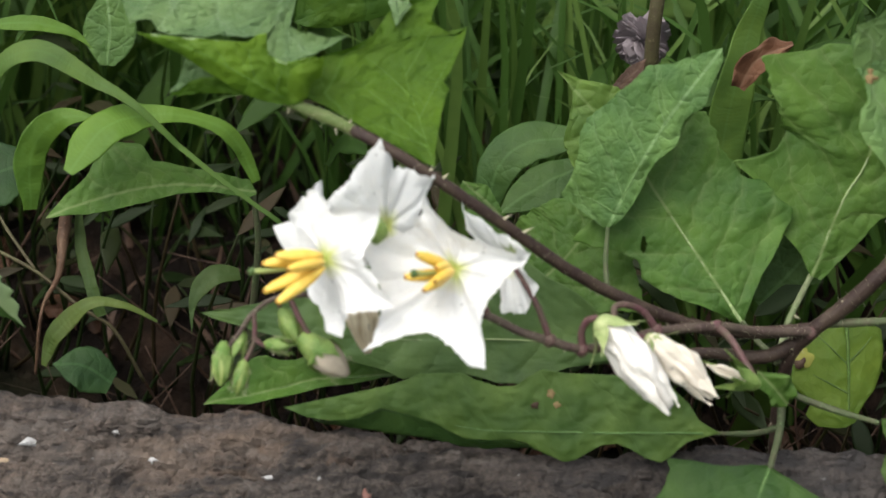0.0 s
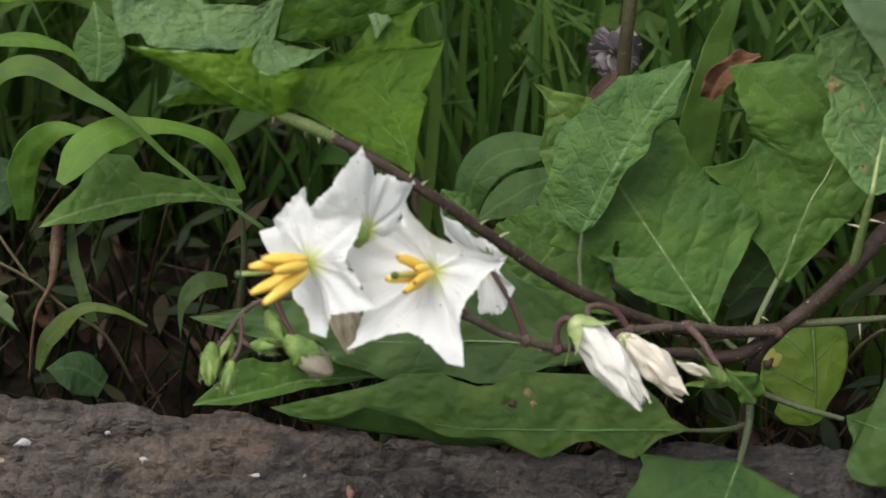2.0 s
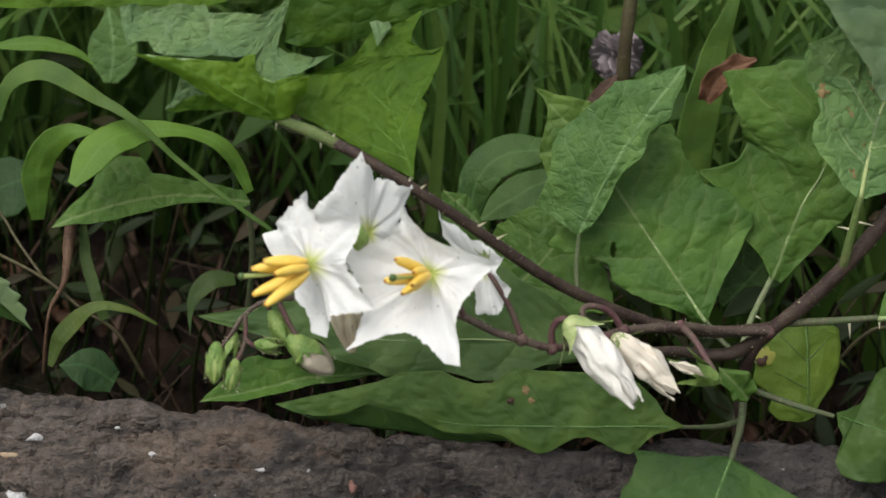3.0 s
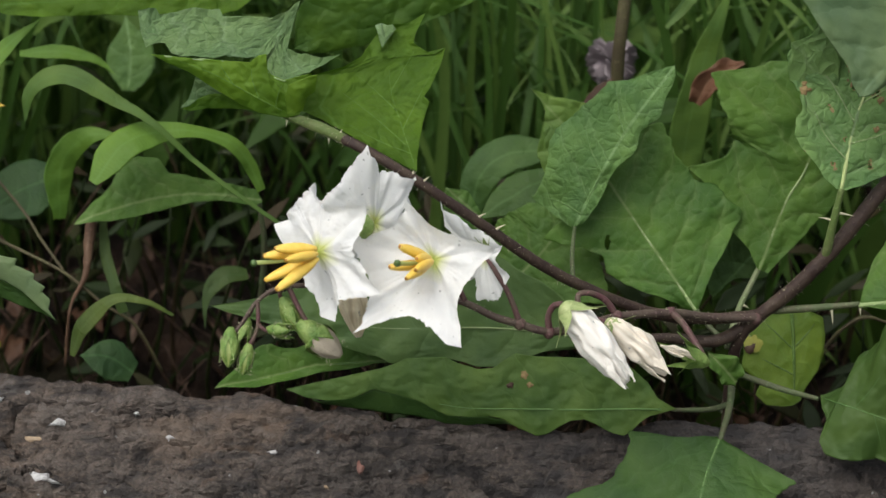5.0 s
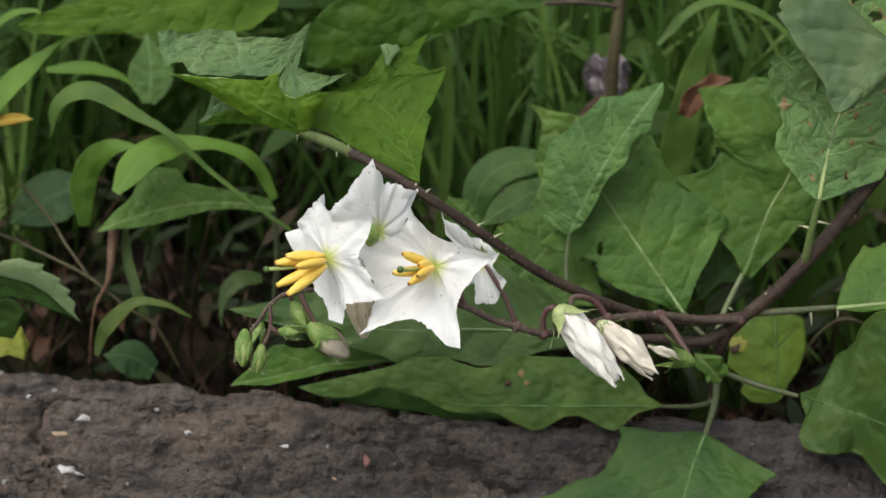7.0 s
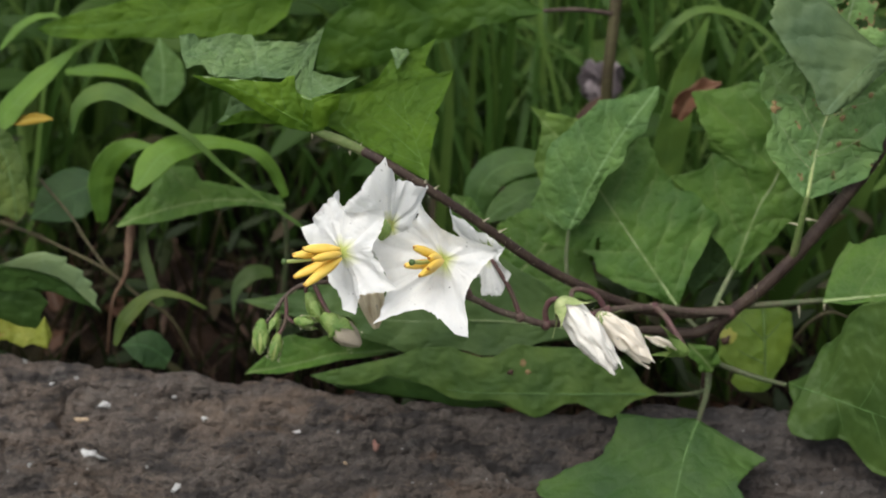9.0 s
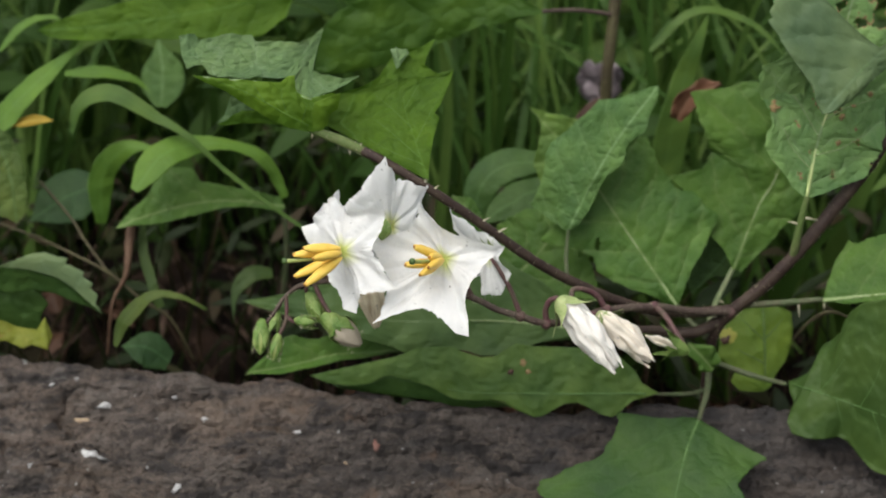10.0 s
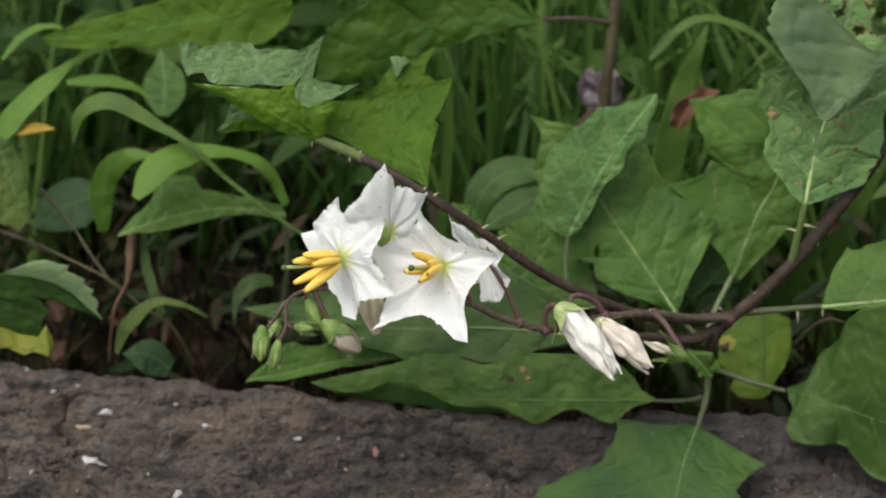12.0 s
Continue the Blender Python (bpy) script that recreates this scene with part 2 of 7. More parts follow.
def plain_material(name, colour, other, scale, rough, relief=0.3):
    m, t, b = material(name, rough)
    c = t.nodes.new("ShaderNodeTexCoord")
    n = texture(t, "ShaderNodeTexNoise", c.outputs["Object"], Scale=scale, Detail=4.0, Roughness=0.6)
    g = texture(t, "ShaderNodeTexNoise", c.outputs["Object"], Scale=scale * 6, Detail=2.0)
    col = mix(t, ramp(t, n.outputs[0], [(0.35, (0, 0, 0)), (0.7, (1, 1, 1))]).outputs[0], colour, other)
    col = mix(t, math_node(t, "MULTIPLY", g.outputs[0], 0.3), col, tuple(v * 0.6 for v in colour))
    t.links.new(col, b.inputs["Base Color"])
    bump(t, b, g.outputs[0], relief, 0.0005)
    return m


anther_mat = plain_material("anther_yellow", (0.83, 0.60, 0.12), (0.76, 0.46, 0.05), 260.0, 0.45)
anther_tip = plain_material("anther_tip_brown", (0.40, 0.17, 0.02), (0.28, 0.10, 0.02), 500.0, 0.5)
style_mat = plain_material("style_pale_green", (0.36, 0.42, 0.15), (0.28, 0.36, 0.10), 400.0, 0.4)
stigma_mat = plain_material("stigma_dark_green", (0.05, 0.10, 0.02), (0.07, 0.13, 0.03), 400.0, 0.4)
calyx_mat = plain_material("calyx_green", (0.20, 0.29, 0.08), (0.46, 0.50, 0.24), 420.0, 0.6, 0.6)
sepal_mat = plain_material("sepal_green", (0.085, 0.175, 0.024), (0.25, 0.33, 0.09), 300.0, 0.6, 0.7)


def bud_material():
    """Green with five pale ribs, by the map round the bud."""
    m, t, b = material("bud_green", 0.5)
    uv = t.nodes.new("ShaderNodeUVMap")
    uv.uv_map = "metric"
    c = t.nodes.new("ShaderNodeTexCoord")
    sep = t.nodes.new("ShaderNodeSeparateXYZ")
    t.links.new(uv.outputs[0], sep.inputs[0])
    n = texture(t, "ShaderNodeTexNoise", c.outputs["Object"], Scale=700.0, Detail=4.0)
    turn = math_node(t, "ADD", sep.outputs[0], math_node(t, "MULTIPLY", n.outputs[0], 0.10))
    rib = ramp(t, math_node(t, "PINGPONG", turn, 0.3125), [(0.12, (0, 0, 0)), (0.27, (1, 1, 1))])
    col = mix(t, math_node(t, "MULTIPLY", n.outputs[0], 0.5), (0.085, 0.185, 0.022), (0.15, 0.25, 0.045))
    col = mix(t, math_node(t, "MULTIPLY", rib.outputs[0], 0.75), col, (0.42, 0.48, 0.16))
    t.links.new(col, b.inputs["Base Color"])
    bump(t, b, n.outputs[0], 0.4, 0.0004)
    thin(t, b, col, 0.2)
    return m


bud_mat = bud_material()
spot_mat = plain_material("withered_spot", (0.28, 0.20, 0.085), (0.17, 0.11, 0.04), 900.0, 0.8)
chip_white = plain_material("chip_quartz", (0.46, 0.46, 0.45), (0.10, 0.095, 0.09), 700.0, 0.35)
chip_tan = plain_material("chip_straw", (0.34, 0.25, 0.15), (0.16, 0.11, 0.07), 300.0, 0.6)
chip_red = plain_material("chip_reddish", (0.20, 0.085, 0.065), (0.15, 0.08, 0.06), 300.0, 0.7)
faded_mat = plain_material("faded_petal", (0.27, 0.23, 0.245), (0.22, 0.185, 0.19), 300.0, 0.7)


def rock_material():
    m, t, b = material("stone_dark", 0.85)
    c = t.nodes.new("ShaderNodeTexCoord")
    at = c.outputs["Object"]
    big = texture(t, "ShaderNodeTexNoise", at, Scale=28.0, Detail=6.0, Roughness=0.65)
    flatten = node(t, "ShaderNodeMapping", Scale=(0.65, 1.0, 1.0))
    t.links.new(at, flatten.inputs["Vector"])
    mid = texture(t, "ShaderNodeTexNoise", flatten.outputs[0], Scale=190.0, Detail=5.0, Roughness=0.7)
    fine = texture(t, "ShaderNodeTexNoise", at, Scale=1100.0, Detail=3.0, Roughness=0.7)
    cell = texture(t, "ShaderNodeTexVoronoi", at, Scale=330.0)
    col = mix(t, ramp(t, big.outputs[0], [(0.36, (0, 0, 0)), (0.66, (1, 1, 1))]).outputs[0], (0.046, 0.039, 0.035), (0.132, 0.097, 0.074))
    col = mix(t, ramp(t, mid.outputs[0], [(0.4, (0, 0, 0)), (0.72, (1, 1, 1))]).outputs[0], col, (0.110, 0.089, 0.074))
    col = mix(t, ramp(t, fine.outputs[0], [(0.42, (0, 0, 0)), (0.6, (1, 1, 1))]).outputs[0], mix(t, 1.0, col, (0.55, 0.55, 0.55), "MULTIPLY"), col)
    stretch = node(t, "ShaderNodeMapping", Scale=(0.35, 1.0, 1.0))
    t.links.new(at, stretch.inputs["Vector"])
    streak = texture(t, "ShaderNodeTexNoise", stretch.outputs[0], Scale=230.0, Detail=5.0, Roughness=0.6)
    col = mix(t, ramp(t, streak.outputs[0], [(0.40, (1, 1, 1)), (0.50, (0, 0, 0))]).outputs[0], col, (0.022, 0.018, 0.016))
    col = mix(t, math_node(t, "MULTIPLY", ramp(t, streak.outputs[0], [(0.56, (0, 0, 0)), (0.66, (1, 1, 1))]).outputs[0], 0.6), col, (0.125, 0.108, 0.094))
    pale = ramp(t, texture(t, "ShaderNodeTexNoise", at, Scale=75.0, Detail=6.0, Roughness=0.75).outputs[0], [(0.60, (0, 0, 0)), (0.70, (1, 1, 1))])
    col = mix(t, math_node(t, "MULTIPLY", pale.outputs[0], 0.6), col, (0.15, 0.138, 0.128))
    tan = ramp(t, texture(t, "ShaderNodeTexNoise", stretch.outputs[0], Scale=52.0, Detail=5.0, Roughness=0.7).outputs[0], [(0.53, (0, 0, 0)), (0.66, (1, 1, 1))])
    col = mix(t, math_node(t, "MULTIPLY", tan.outputs[0], 0.7), col, (0.14, 0.098, 0.068))
    longer = node(t, "ShaderNodeMapping", Scale=(0.16, 1.0, 1.0))
    t.links.new(at, longer.inputs["Vector"])
    seam = texture(t, "ShaderNodeTexNoise", longer.outputs[0], Scale=120.0, Detail=6.0, Roughness=0.62)
    col = mix(t, math_node(t, "MULTIPLY", ramp(t, seam.outputs[0], [(0.33, (1, 1, 1)), (0.46, (0, 0, 0))]).outputs[0], 0.5), col, (0.024, 0.021, 0.020))
    col = mix(t, math_node(t, "MULTIPLY", ramp(t, seam.outputs[0], [(0.55, (0, 0, 0)), (0.68, (1, 1, 1))]).outputs[0], 0.3), col, (0.136, 0.115, 0.100))
    fleck = ramp(t, texture(t, "ShaderNodeTexNoise", at, Scale=420.0, Detail=1.5).outputs[0], [(0.735, (0, 0, 0)), (0.77, (1, 1, 1))])
    col = mix(t, fleck.outputs[0], col, (0.24, 0.24, 0.23))
    rust = ramp(t, texture(t, "ShaderNodeTexNoise", at, Scale=90.0, Detail=4.0).outputs[0], [(0.66, (0, 0, 0)), (0.74, (1, 1, 1))])
    col = mix(t, math_node(t, "MULTIPLY", rust.outputs[0], 0.5), col, (0.12, 0.065, 0.035))
    # Darker towards +x: damp stone, and the leaves' shade put into the colour.
    where = t.nodes.new("ShaderNodeSeparateXYZ")
    t.links.new(at, where.inputs[0])
    patch = texture(t, "ShaderNodeTexNoise", at, Scale=36.0, Detail=5.0, Roughness=0.65)
    damp_shade = ramp(t, math_node(t, "ADD", math_node(t, "MULTIPLY", where.outputs[0], 6.0), patch.outputs[0]), [(0.52, (0, 0, 0)), (0.82, (1, 1, 1))])
    col = mix(t, math_node(t, "MULTIPLY", damp_shade.outputs[0], 0.6), col, (0.030, 0.028, 0.028))
    col = mix(t, fleck.outputs[0], col, (0.26, 0.26, 0.25))
    t.links.new(col, b.inputs["Base Color"])
    h = math_node(t, "ADD", mid.outputs[0], math_node(t, "MULTIPLY", fine.outputs[0], 0.45))
    h = math_node(t, "ADD", h, math_node(t, "MULTIPLY", cell.outputs["Distance"], -0.9))
    h = math_node(t, "ADD", h, math_node(t, "ADD", math_node(t, "MULTIPLY", streak.outputs[0], 1.8), math_node(t, "MULTIPLY", seam.outputs[0], 0.7)))
    bump(t, b, h, 1.0, 0.0022)
    return m


def soil_material():
    m, t, b = material("soil", 0.95)
    b.inputs["Specular IOR Level"].default_value = 0.08
    c = t.nodes.new("ShaderNodeTexCoord")
    at = c.outputs["Object"]
    a = texture(t, "ShaderNodeTexNoise", at, Scale=45.0, Detail=7.0, Roughness=0.7)
    g = texture(t, "ShaderNodeTexNoise", at, Scale=500.0, Detail=3.0)
    wide = texture(t, "ShaderNodeTexNoise", at, Scale=0.8, Detail=5.0)
    # Dark humus browns, set near black so the hollow's shade is in the colour.
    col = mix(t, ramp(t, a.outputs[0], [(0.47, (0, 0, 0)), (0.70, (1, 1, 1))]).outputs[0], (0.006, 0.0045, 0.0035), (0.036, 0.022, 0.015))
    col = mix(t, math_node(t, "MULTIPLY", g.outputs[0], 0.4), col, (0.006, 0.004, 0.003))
    far = ramp(t, wide.outputs[0], [(0.45, (0, 0, 0)), (0.6, (1, 1, 1))])
    col = mix(t, math_node(t, "MULTIPLY", far.outputs[0], 0.5), col, (0.05, 0.085, 0.025))
    t.links.new(col, b.inputs["Base Color"])
    bump(t, b, math_node(t, "ADD", a.outputs[0], g.outputs[0]), 0.8, 0.002)
    return m


stone_mat, soil_mat = rock_material(), soil_material()


# ---- mesh helpers ----
def V(p):
    return Vector(p)


def obj(name, verts, faces, mat, parent=None, label="", uvs=None, mats=None, face_mats=None):
    me = bpy.data.meshes.new(name)
    me.from_pydata([tuple(v) for v in verts], [], faces)
    for m in mats or [mat]:
        me.materials.append(m)
    me.polygons.foreach_set("use_smooth", [True] * len(me.polygons))
    if face_mats:
        me.polygons.foreach_set("material_index", face_mats)
    if uvs is not None:
        layer = me.uv_layers.new(name="metric")
        idx = np.empty(len(me.loops), int)
        me.loops.foreach_get("vertex_index", idx)
        layer.data.foreach_set("uv", np.asarray(uvs, float)[idx].ravel())
    ob = new(name, me)
    if parent:
        ob.parent = parent
    if label:
        ob["label"] = label
    return ob


def spline(points, n):
    """n places evenly along a smooth line through the points."""
    p = [V(q) for q in points]
    if len(p) == 2:
        return [p[0].lerp(p[1], i / (n - 1)) for i in range(n)]
    p = [2 * p[0] - p[1], *p, 2 * p[-1] - p[-2]]
    fine = []
    for k in range(1, len(p) - 2):
        a, b, c, d = p[k - 1 : k + 3]
        for j in range(12):
            s = j / 12
            fine.append(0.5 * (2 * b + (c - a) * s + (2 * a - 5 * b + 4 * c - d) * s * s + (3 * b - a - 3 * c + d) * s**3))
    fine.append(p[-2])
    run = [0.0]
    for a, b in zip(fine, fine[1:]):
        run.append(run[-1] + (b - a).length)
    out, k = [], 0
    for i in range(n):
        want = run[-1] * i / (n - 1)
        while k < len(fine) - 2 and run[k + 1] < want:
            k += 1
        out.append(fine[k].lerp(fine[k + 1], (want - run[k]) / max(run[k + 1] - run[k], 1e-9)))
    return out


def sample(values, s):
    x = s * (len(values) - 1)
    i = min(int(x), len(values) - 2)
    return values[i] + (values[i + 1] - values[i]) * (x - i)


def smooth_sample(values, s):
    x = s * (len(values) - 1)
    i = min(int(x), len(values) - 2)
    a, b, c, d = (values[min(max(k, 0), len(values) - 1)] for k in (i - 1, i, i + 1, i + 2))
    f = x - i
    v = 0.5 * (2 * b + (c - a) * f + (2 * a - 5 * b + 4 * c - d) * f * f + (3 * b - a - 3 * c + d) * f**3)
    return max(0.0, 0.75 * v + 0.25 * (b + (c - b) * f))


def tube_data(points, radii, n=None, sides=10, rough=0.0, seed=0.0):
    n = n or max(6, 6 * len(points))
    line = spline(points, n)
    verts, faces, turn = [], [], None
    for i, c in enumerate(line):
        tan = (line[min(i + 1, n - 1)] - line[max(i - 1, 0)]).normalized()
        if turn is None:
            turn = tan.orthogonal().normalized()
        turn = (turn - tan * turn.dot(tan)).normalized()
        other = tan.cross(turn)
        r = sample(radii, i / (n - 1))
        for j in range(sides):
            a = 2 * math.pi * j / sides
            k = 1 + rough * noise.noise((c * 900) + Vector((j * 1.7, seed, 0)))
            verts.append(c + (turn * math.cos(a) + other * math.sin(a)) * r * k)
    for i in range(n - 1):
        for j in range(sides):
            k = (j + 1) % sides
            faces.append((i * sides + j, i * sides + k, (i + 1) * sides + k, (i + 1) * sides + j))
    faces.append(tuple(reversed(range(sides))))
    faces.append(tuple((n - 1) * sides + j for j in range(sides)))
    return verts, faces


def tube(name, points, radii, mat, parent=None, label="", rough=0.08, sides=10, n=None):
    if name in ("petiole", "peduncle"):
        m = 8 * len(points)
        LINES.extend(zip(spline(points, m), (sample(radii, i / (m - 1)) for i in range(m))))
    v, f = tube_data(points, radii, n, sides, rough)
    return obj(name, v, f, mat, parent, label)


MARKS = []
LINES = []


def blister(u, v, seed):
    """The small raised fields between the veins of a leaf."""
    near = noise.voronoi(Vector((u * 330 + 0.5 * noise.noise(Vector((u * 200, v * 200, seed))), v * 330, seed)))[0]
    return 0.00026 * min(1.0, (near[1] - near[0]) / 0.4) ** 0.7


def leaf_data(axis, left, right, normal, fold=0.0, ripple=0.0, curl=0.0, seed=0.0, nu=44, nv=9, teeth=0.0, chewed=0.0, thick=0.00018, quilt=0.0):
    """A leaf blade along a line: half widths as shares of its length, folded, curled and rippled."""
    line = spline(axis, nu + 1)
    length = sum((b - a).length for a, b in zip(line, line[1:]))
    hint = V(normal).normalized()
    top, uv, ups = [], [], []
    for i, c in enumerate(line):
        tan = (line[min(i + 1, nu)] - line[max(i - 1, 0)]).normalized()
        side = tan.cross(hint)
        side = side.normalized() if side.length > 1e-4 else tan.orthogonal().normalized()
        up = side.cross(tan)
        s = i / nu
        for j in range(-nv, nv + 1):
            q = j / nv
            w = smooth_sample(right if j > 0 else left, s) * length
            w *= 1 + teeth * abs(q) ** 3 * (((s * 15) % 1.0) - 0.5) + abs(q) ** 2 * (0.07 * noise.noise(Vector((s * 9, seed, 3 * (q > 0)))) + 0.035 * noise.noise(Vector((s * 31, seed, 5 * (q > 0)))))
            x = q * w
            lift = abs(x) * math.sin(fold) - curl * x * x / max(length, 1e-6)
            lift += ripple * length * (q * q) * noise.noise(Vector((s * 5.5 + seed * 3, q * 1.2, seed)))
            lift += 0.018 * length * noise.noise(Vector((s * 6, x / length * 7, seed + 5))) + 0.006 * length * noise.noise(Vector((s * 17, x / length * 19, seed + 8)))
            if quilt:
                band = (s * length * 100 - 75 * abs(x) + (0.23 if x > 0 else -0.23) + 0.4) / 0.9
                lift += quilt * (abs(math.sin(math.pi * band)) ** 0.6 - 0.6) * min(1.0, abs(x) / 0.003) * min(1.0, (1 - abs(q)) * 4) * min(1.0, s * 6)
                lift += blister(x, s * length, seed)
            across = side * (x * math.cos(fold))
            top.append(c + across + up * lift)
            ups.append(up)
            uv.append((x * 100, s * length * 100))
    m = 2 * nv + 1
    faces = []
    brown = []
    for i in range(nu):
        for j in range(m - 1):
            a = i * m + j
            if chewed:
                c = top[a]
                gap = noise.noise(c * 260 + Vector((seed, 0, 0))) + 0.35 * noise.noise(c * 900) - (1.0 - chewed) + 0.5 * max(0.0, i / nu - 0.66) / 0.3
                if abs(j - nv) > nv * 0.1 and gap > 0:
                    continue
                brown.append(1 if gap > -0.07 and abs(j - nv) > nv * 0.1 else 0)
            faces.append((a, a + 1, a + m + 1, a + m))
    verts = top + [p - u * thick for p, u in zip(top, ups)]
    k = len(top)
    faces += [tuple(k + q for q in reversed(f)) for f in list(faces)]
    for i in range(nu):
        for j in (0, m - 1):
            a, b = i * m + j, (i + 1) * m + j
            faces.append((a, b, b + k, a + k) if j == 0 else (b, a, a + k, b + k))
    if chewed:
        MARKS[:] = brown + brown + [0] * (len(faces) - 2 * len(brown))
    return verts, faces, uv + uv, line, length


SEED = [1.0]


def leaf(parent, axis, left, right, normal=(0, -0.75, 0.65), mat=None, label="", rib=stem_pale, rib_width=0.00055, name="leaf", holes=(), **how):
    SEED[0] += 1.37
    if name == "leaf" and len(left) > 20:
        how = {"quilt": 0.00052, "nv": 32, **how, "nu": max(120, how.get("nu", 44))}
    v, f, uv, line, length = leaf_data(axis, left, right, normal, seed=SEED[0], **how)
    for at, wide, tall in holes:
        f = [g for g in f if sum((sum(v[i].x for i in g) / len(g) - at[0], sum(v[i].z for i in g) / len(g) - at[2])[k] ** 2 / (wide, tall)[k] ** 2 for k in (0, 1)) > 1]
    eaten = bool(how.get("chewed"))
    ob = obj(name, v, f, mat, parent, label, uvs=uv, mats=[mat, spot_mat] if eaten else None, face_mats=MARKS if eaten else None)
    if rib:
        up = V(normal).normalized()
        pts = [p + up * (0.0001 - rib_width * 0.35) for p in line[: int(len(line) * 0.85) : 4]]
        r = [rib_width, rib_width * 0.75, rib_width * 0.45, rib_width * 0.2, rib_width * 0.05]
        tv, tf = tube_data(pts, r, 30, 6)
        obj("midrib", tv, tf, rib, ob)
    return ob


def along(points, n):
    """n places along a line with its corners kept."""
    p = [V(q) for q in points]
    run = [0.0]
    for a, b in zip(p, p[1:]):
        run.append(run[-1] + (b - a).length)
    out, k = [], 0
    for i in range(n):
        want = run[-1] * i / (n - 1)
        while k < len(p) - 2 and run[k + 1] < want:
            k += 1
        out.append(p[k].lerp(p[k + 1], min(1.0, (want - run[k]) / max(run[k + 1] - run[k], 1e-9))))
    return out


def flap(parent, one, other, face, mat, label="", belly=0.0, crumple=0.0006, roll=0.0, quilt=1.0, nu=90, nv=24, thick=0.00018, name="leaf"):
    """A piece of leaf blade between two edges that meet at both ends: bellied, crumpled and rolled at its edges."""
    SEED[0] += 1.37
    up = V(face).normalized()
    a, b = along(one, nu + 1), along(other, nu + 1)
    top, uv = [], []
    for i in range(nu + 1):
        wide = b[i] - a[i]
        for j in range(nv + 1):
            q = j / nv
            c = a[i] + wide * q
            lift = belly * 4 * q * (1 - q) * math.sin(math.pi * i / nu)
            e = min(q, 1 - q) * wide.length
            lift += roll * max(0.0, 1 - e / 0.0016) ** 2 * (0.6 + noise.noise(c * 380 + Vector((SEED[0], 0, 0))))
            lift += crumple * (noise.noise(c * 170 + Vector((SEED[0], 0, 0))) + 0.55 * noise.noise(c * 430) + 0.25 * noise.noise(c * 900))
            lift += quilt * blister((q - 0.5) * wide.length, i / nu * (a[-1] - a[0]).length, SEED[0])
            top.append(c + up * lift)
            uv.append(((q - 0.5) * wide.length * 100 + 0.9, i / nu * (a[-1] - a[0]).length * 100))
    m, k = nv + 1, len(top)
    faces = [(i * m + j, i * m + j + 1, (i + 1) * m + j + 1, (i + 1) * m + j) for i in range(nu) for j in range(nv)]
    faces += [tuple(k + q for q in reversed(f)) for f in list(faces)]
    for i in range(nu):
        for j in (0, nv):
            p, q = i * m + j, (i + 1) * m + j
            faces.append((p, q, q + k, p + k) if j == 0 else (q, p, p + k, q + k))
    return obj(name, top + [p - up * thick for p in top], faces, mat, parent, label, uvs=uv + uv)


def lathe_data(line, radii, sides, pleats=0, depth=0.0, rag=0.0, seed=0.0, cap=True):
    n = len(line)
    verts, faces, turn = [], [], None
    for i, c in enumerate(line):
        tan = (line[min(i + 1, n - 1)] - line[max(i - 1, 0)]).normalized()
        if turn is None:
            turn = tan.orthogonal().normalized()
        turn = (turn - tan * turn.dot(tan)).normalized()
        other = tan.cross(turn)
        s = i / (n - 1)
        r = sample(radii, s)
        for j in range(sides):
            a = 2 * math.pi * j / sides
            k = 1 + depth * (0.3 + 0.7 * s) * math.cos(pleats * a + 2.2 * noise.noise(Vector((s * 3, seed, j * 0.15))))
            k += rag * noise.noise(Vector((math.cos(a) * 2.5, math.sin(a) * 2.5, s * 5 + seed)))
            slip = tan * (rag * 1.6 * s**3 * r * math.cos(pleats * a + seed))
            verts.append(c + (turn * math.cos(a) + other * math.sin(a)) * r * k + slip)
    for i in range(n - 1):
        for j in range(sides):
            k = (j + 1) % sides
            faces.append((i * sides + j, i * sides + k, (i + 1) * sides + k, (i + 1) * sides + j))
    if cap:
        faces.append(tuple(reversed(range(sides))))
        faces.append(tuple((n - 1) * sides + j for j in range(sides)))
    return verts, faces


def thing(name, place, label, category, group=""):
    e = new(name)
    e.empty_display_size = 0.01
    e.location = place
    bpy.context.view_layer.update()
    tagged(e, label, category, group)
    return e


def settle(e):
    """Keeps the parts of a thing where they were built, though it stands at its base."""
    inv = Matrix.Translation(e.location).inverted()
    for o in e.children:
        o.matrix_parent_inverse = inv
    return e


# ---- ground ----
def spread(lo, hi, near_lo, near_hi, step, grow=1.5):
    xs = list(np.arange(near_lo, near_hi + step / 2, step))
    for sign, start, end in ((1, xs[-1], hi), (-1, xs[0], lo)):
        s, x, more = step, start, []
        while (x < end) if sign > 0 else (x > end):
            s *= grow
            x += sign * s
            more.append(x)
        xs = xs + more if sign > 0 else more[::-1] + xs
    return xs


def height_field(name, xs, ys, z, mat):
    verts = [(x, y, z(x, y)) for y in ys for x in xs]
    n = len(xs)
    faces = [(j * n + i, j * n + i + 1, (j + 1) * n + i + 1, (j + 1) * n + i) for j in range(len(ys) - 1) for i in range(n - 1)]
    return obj(name, verts, faces, mat)


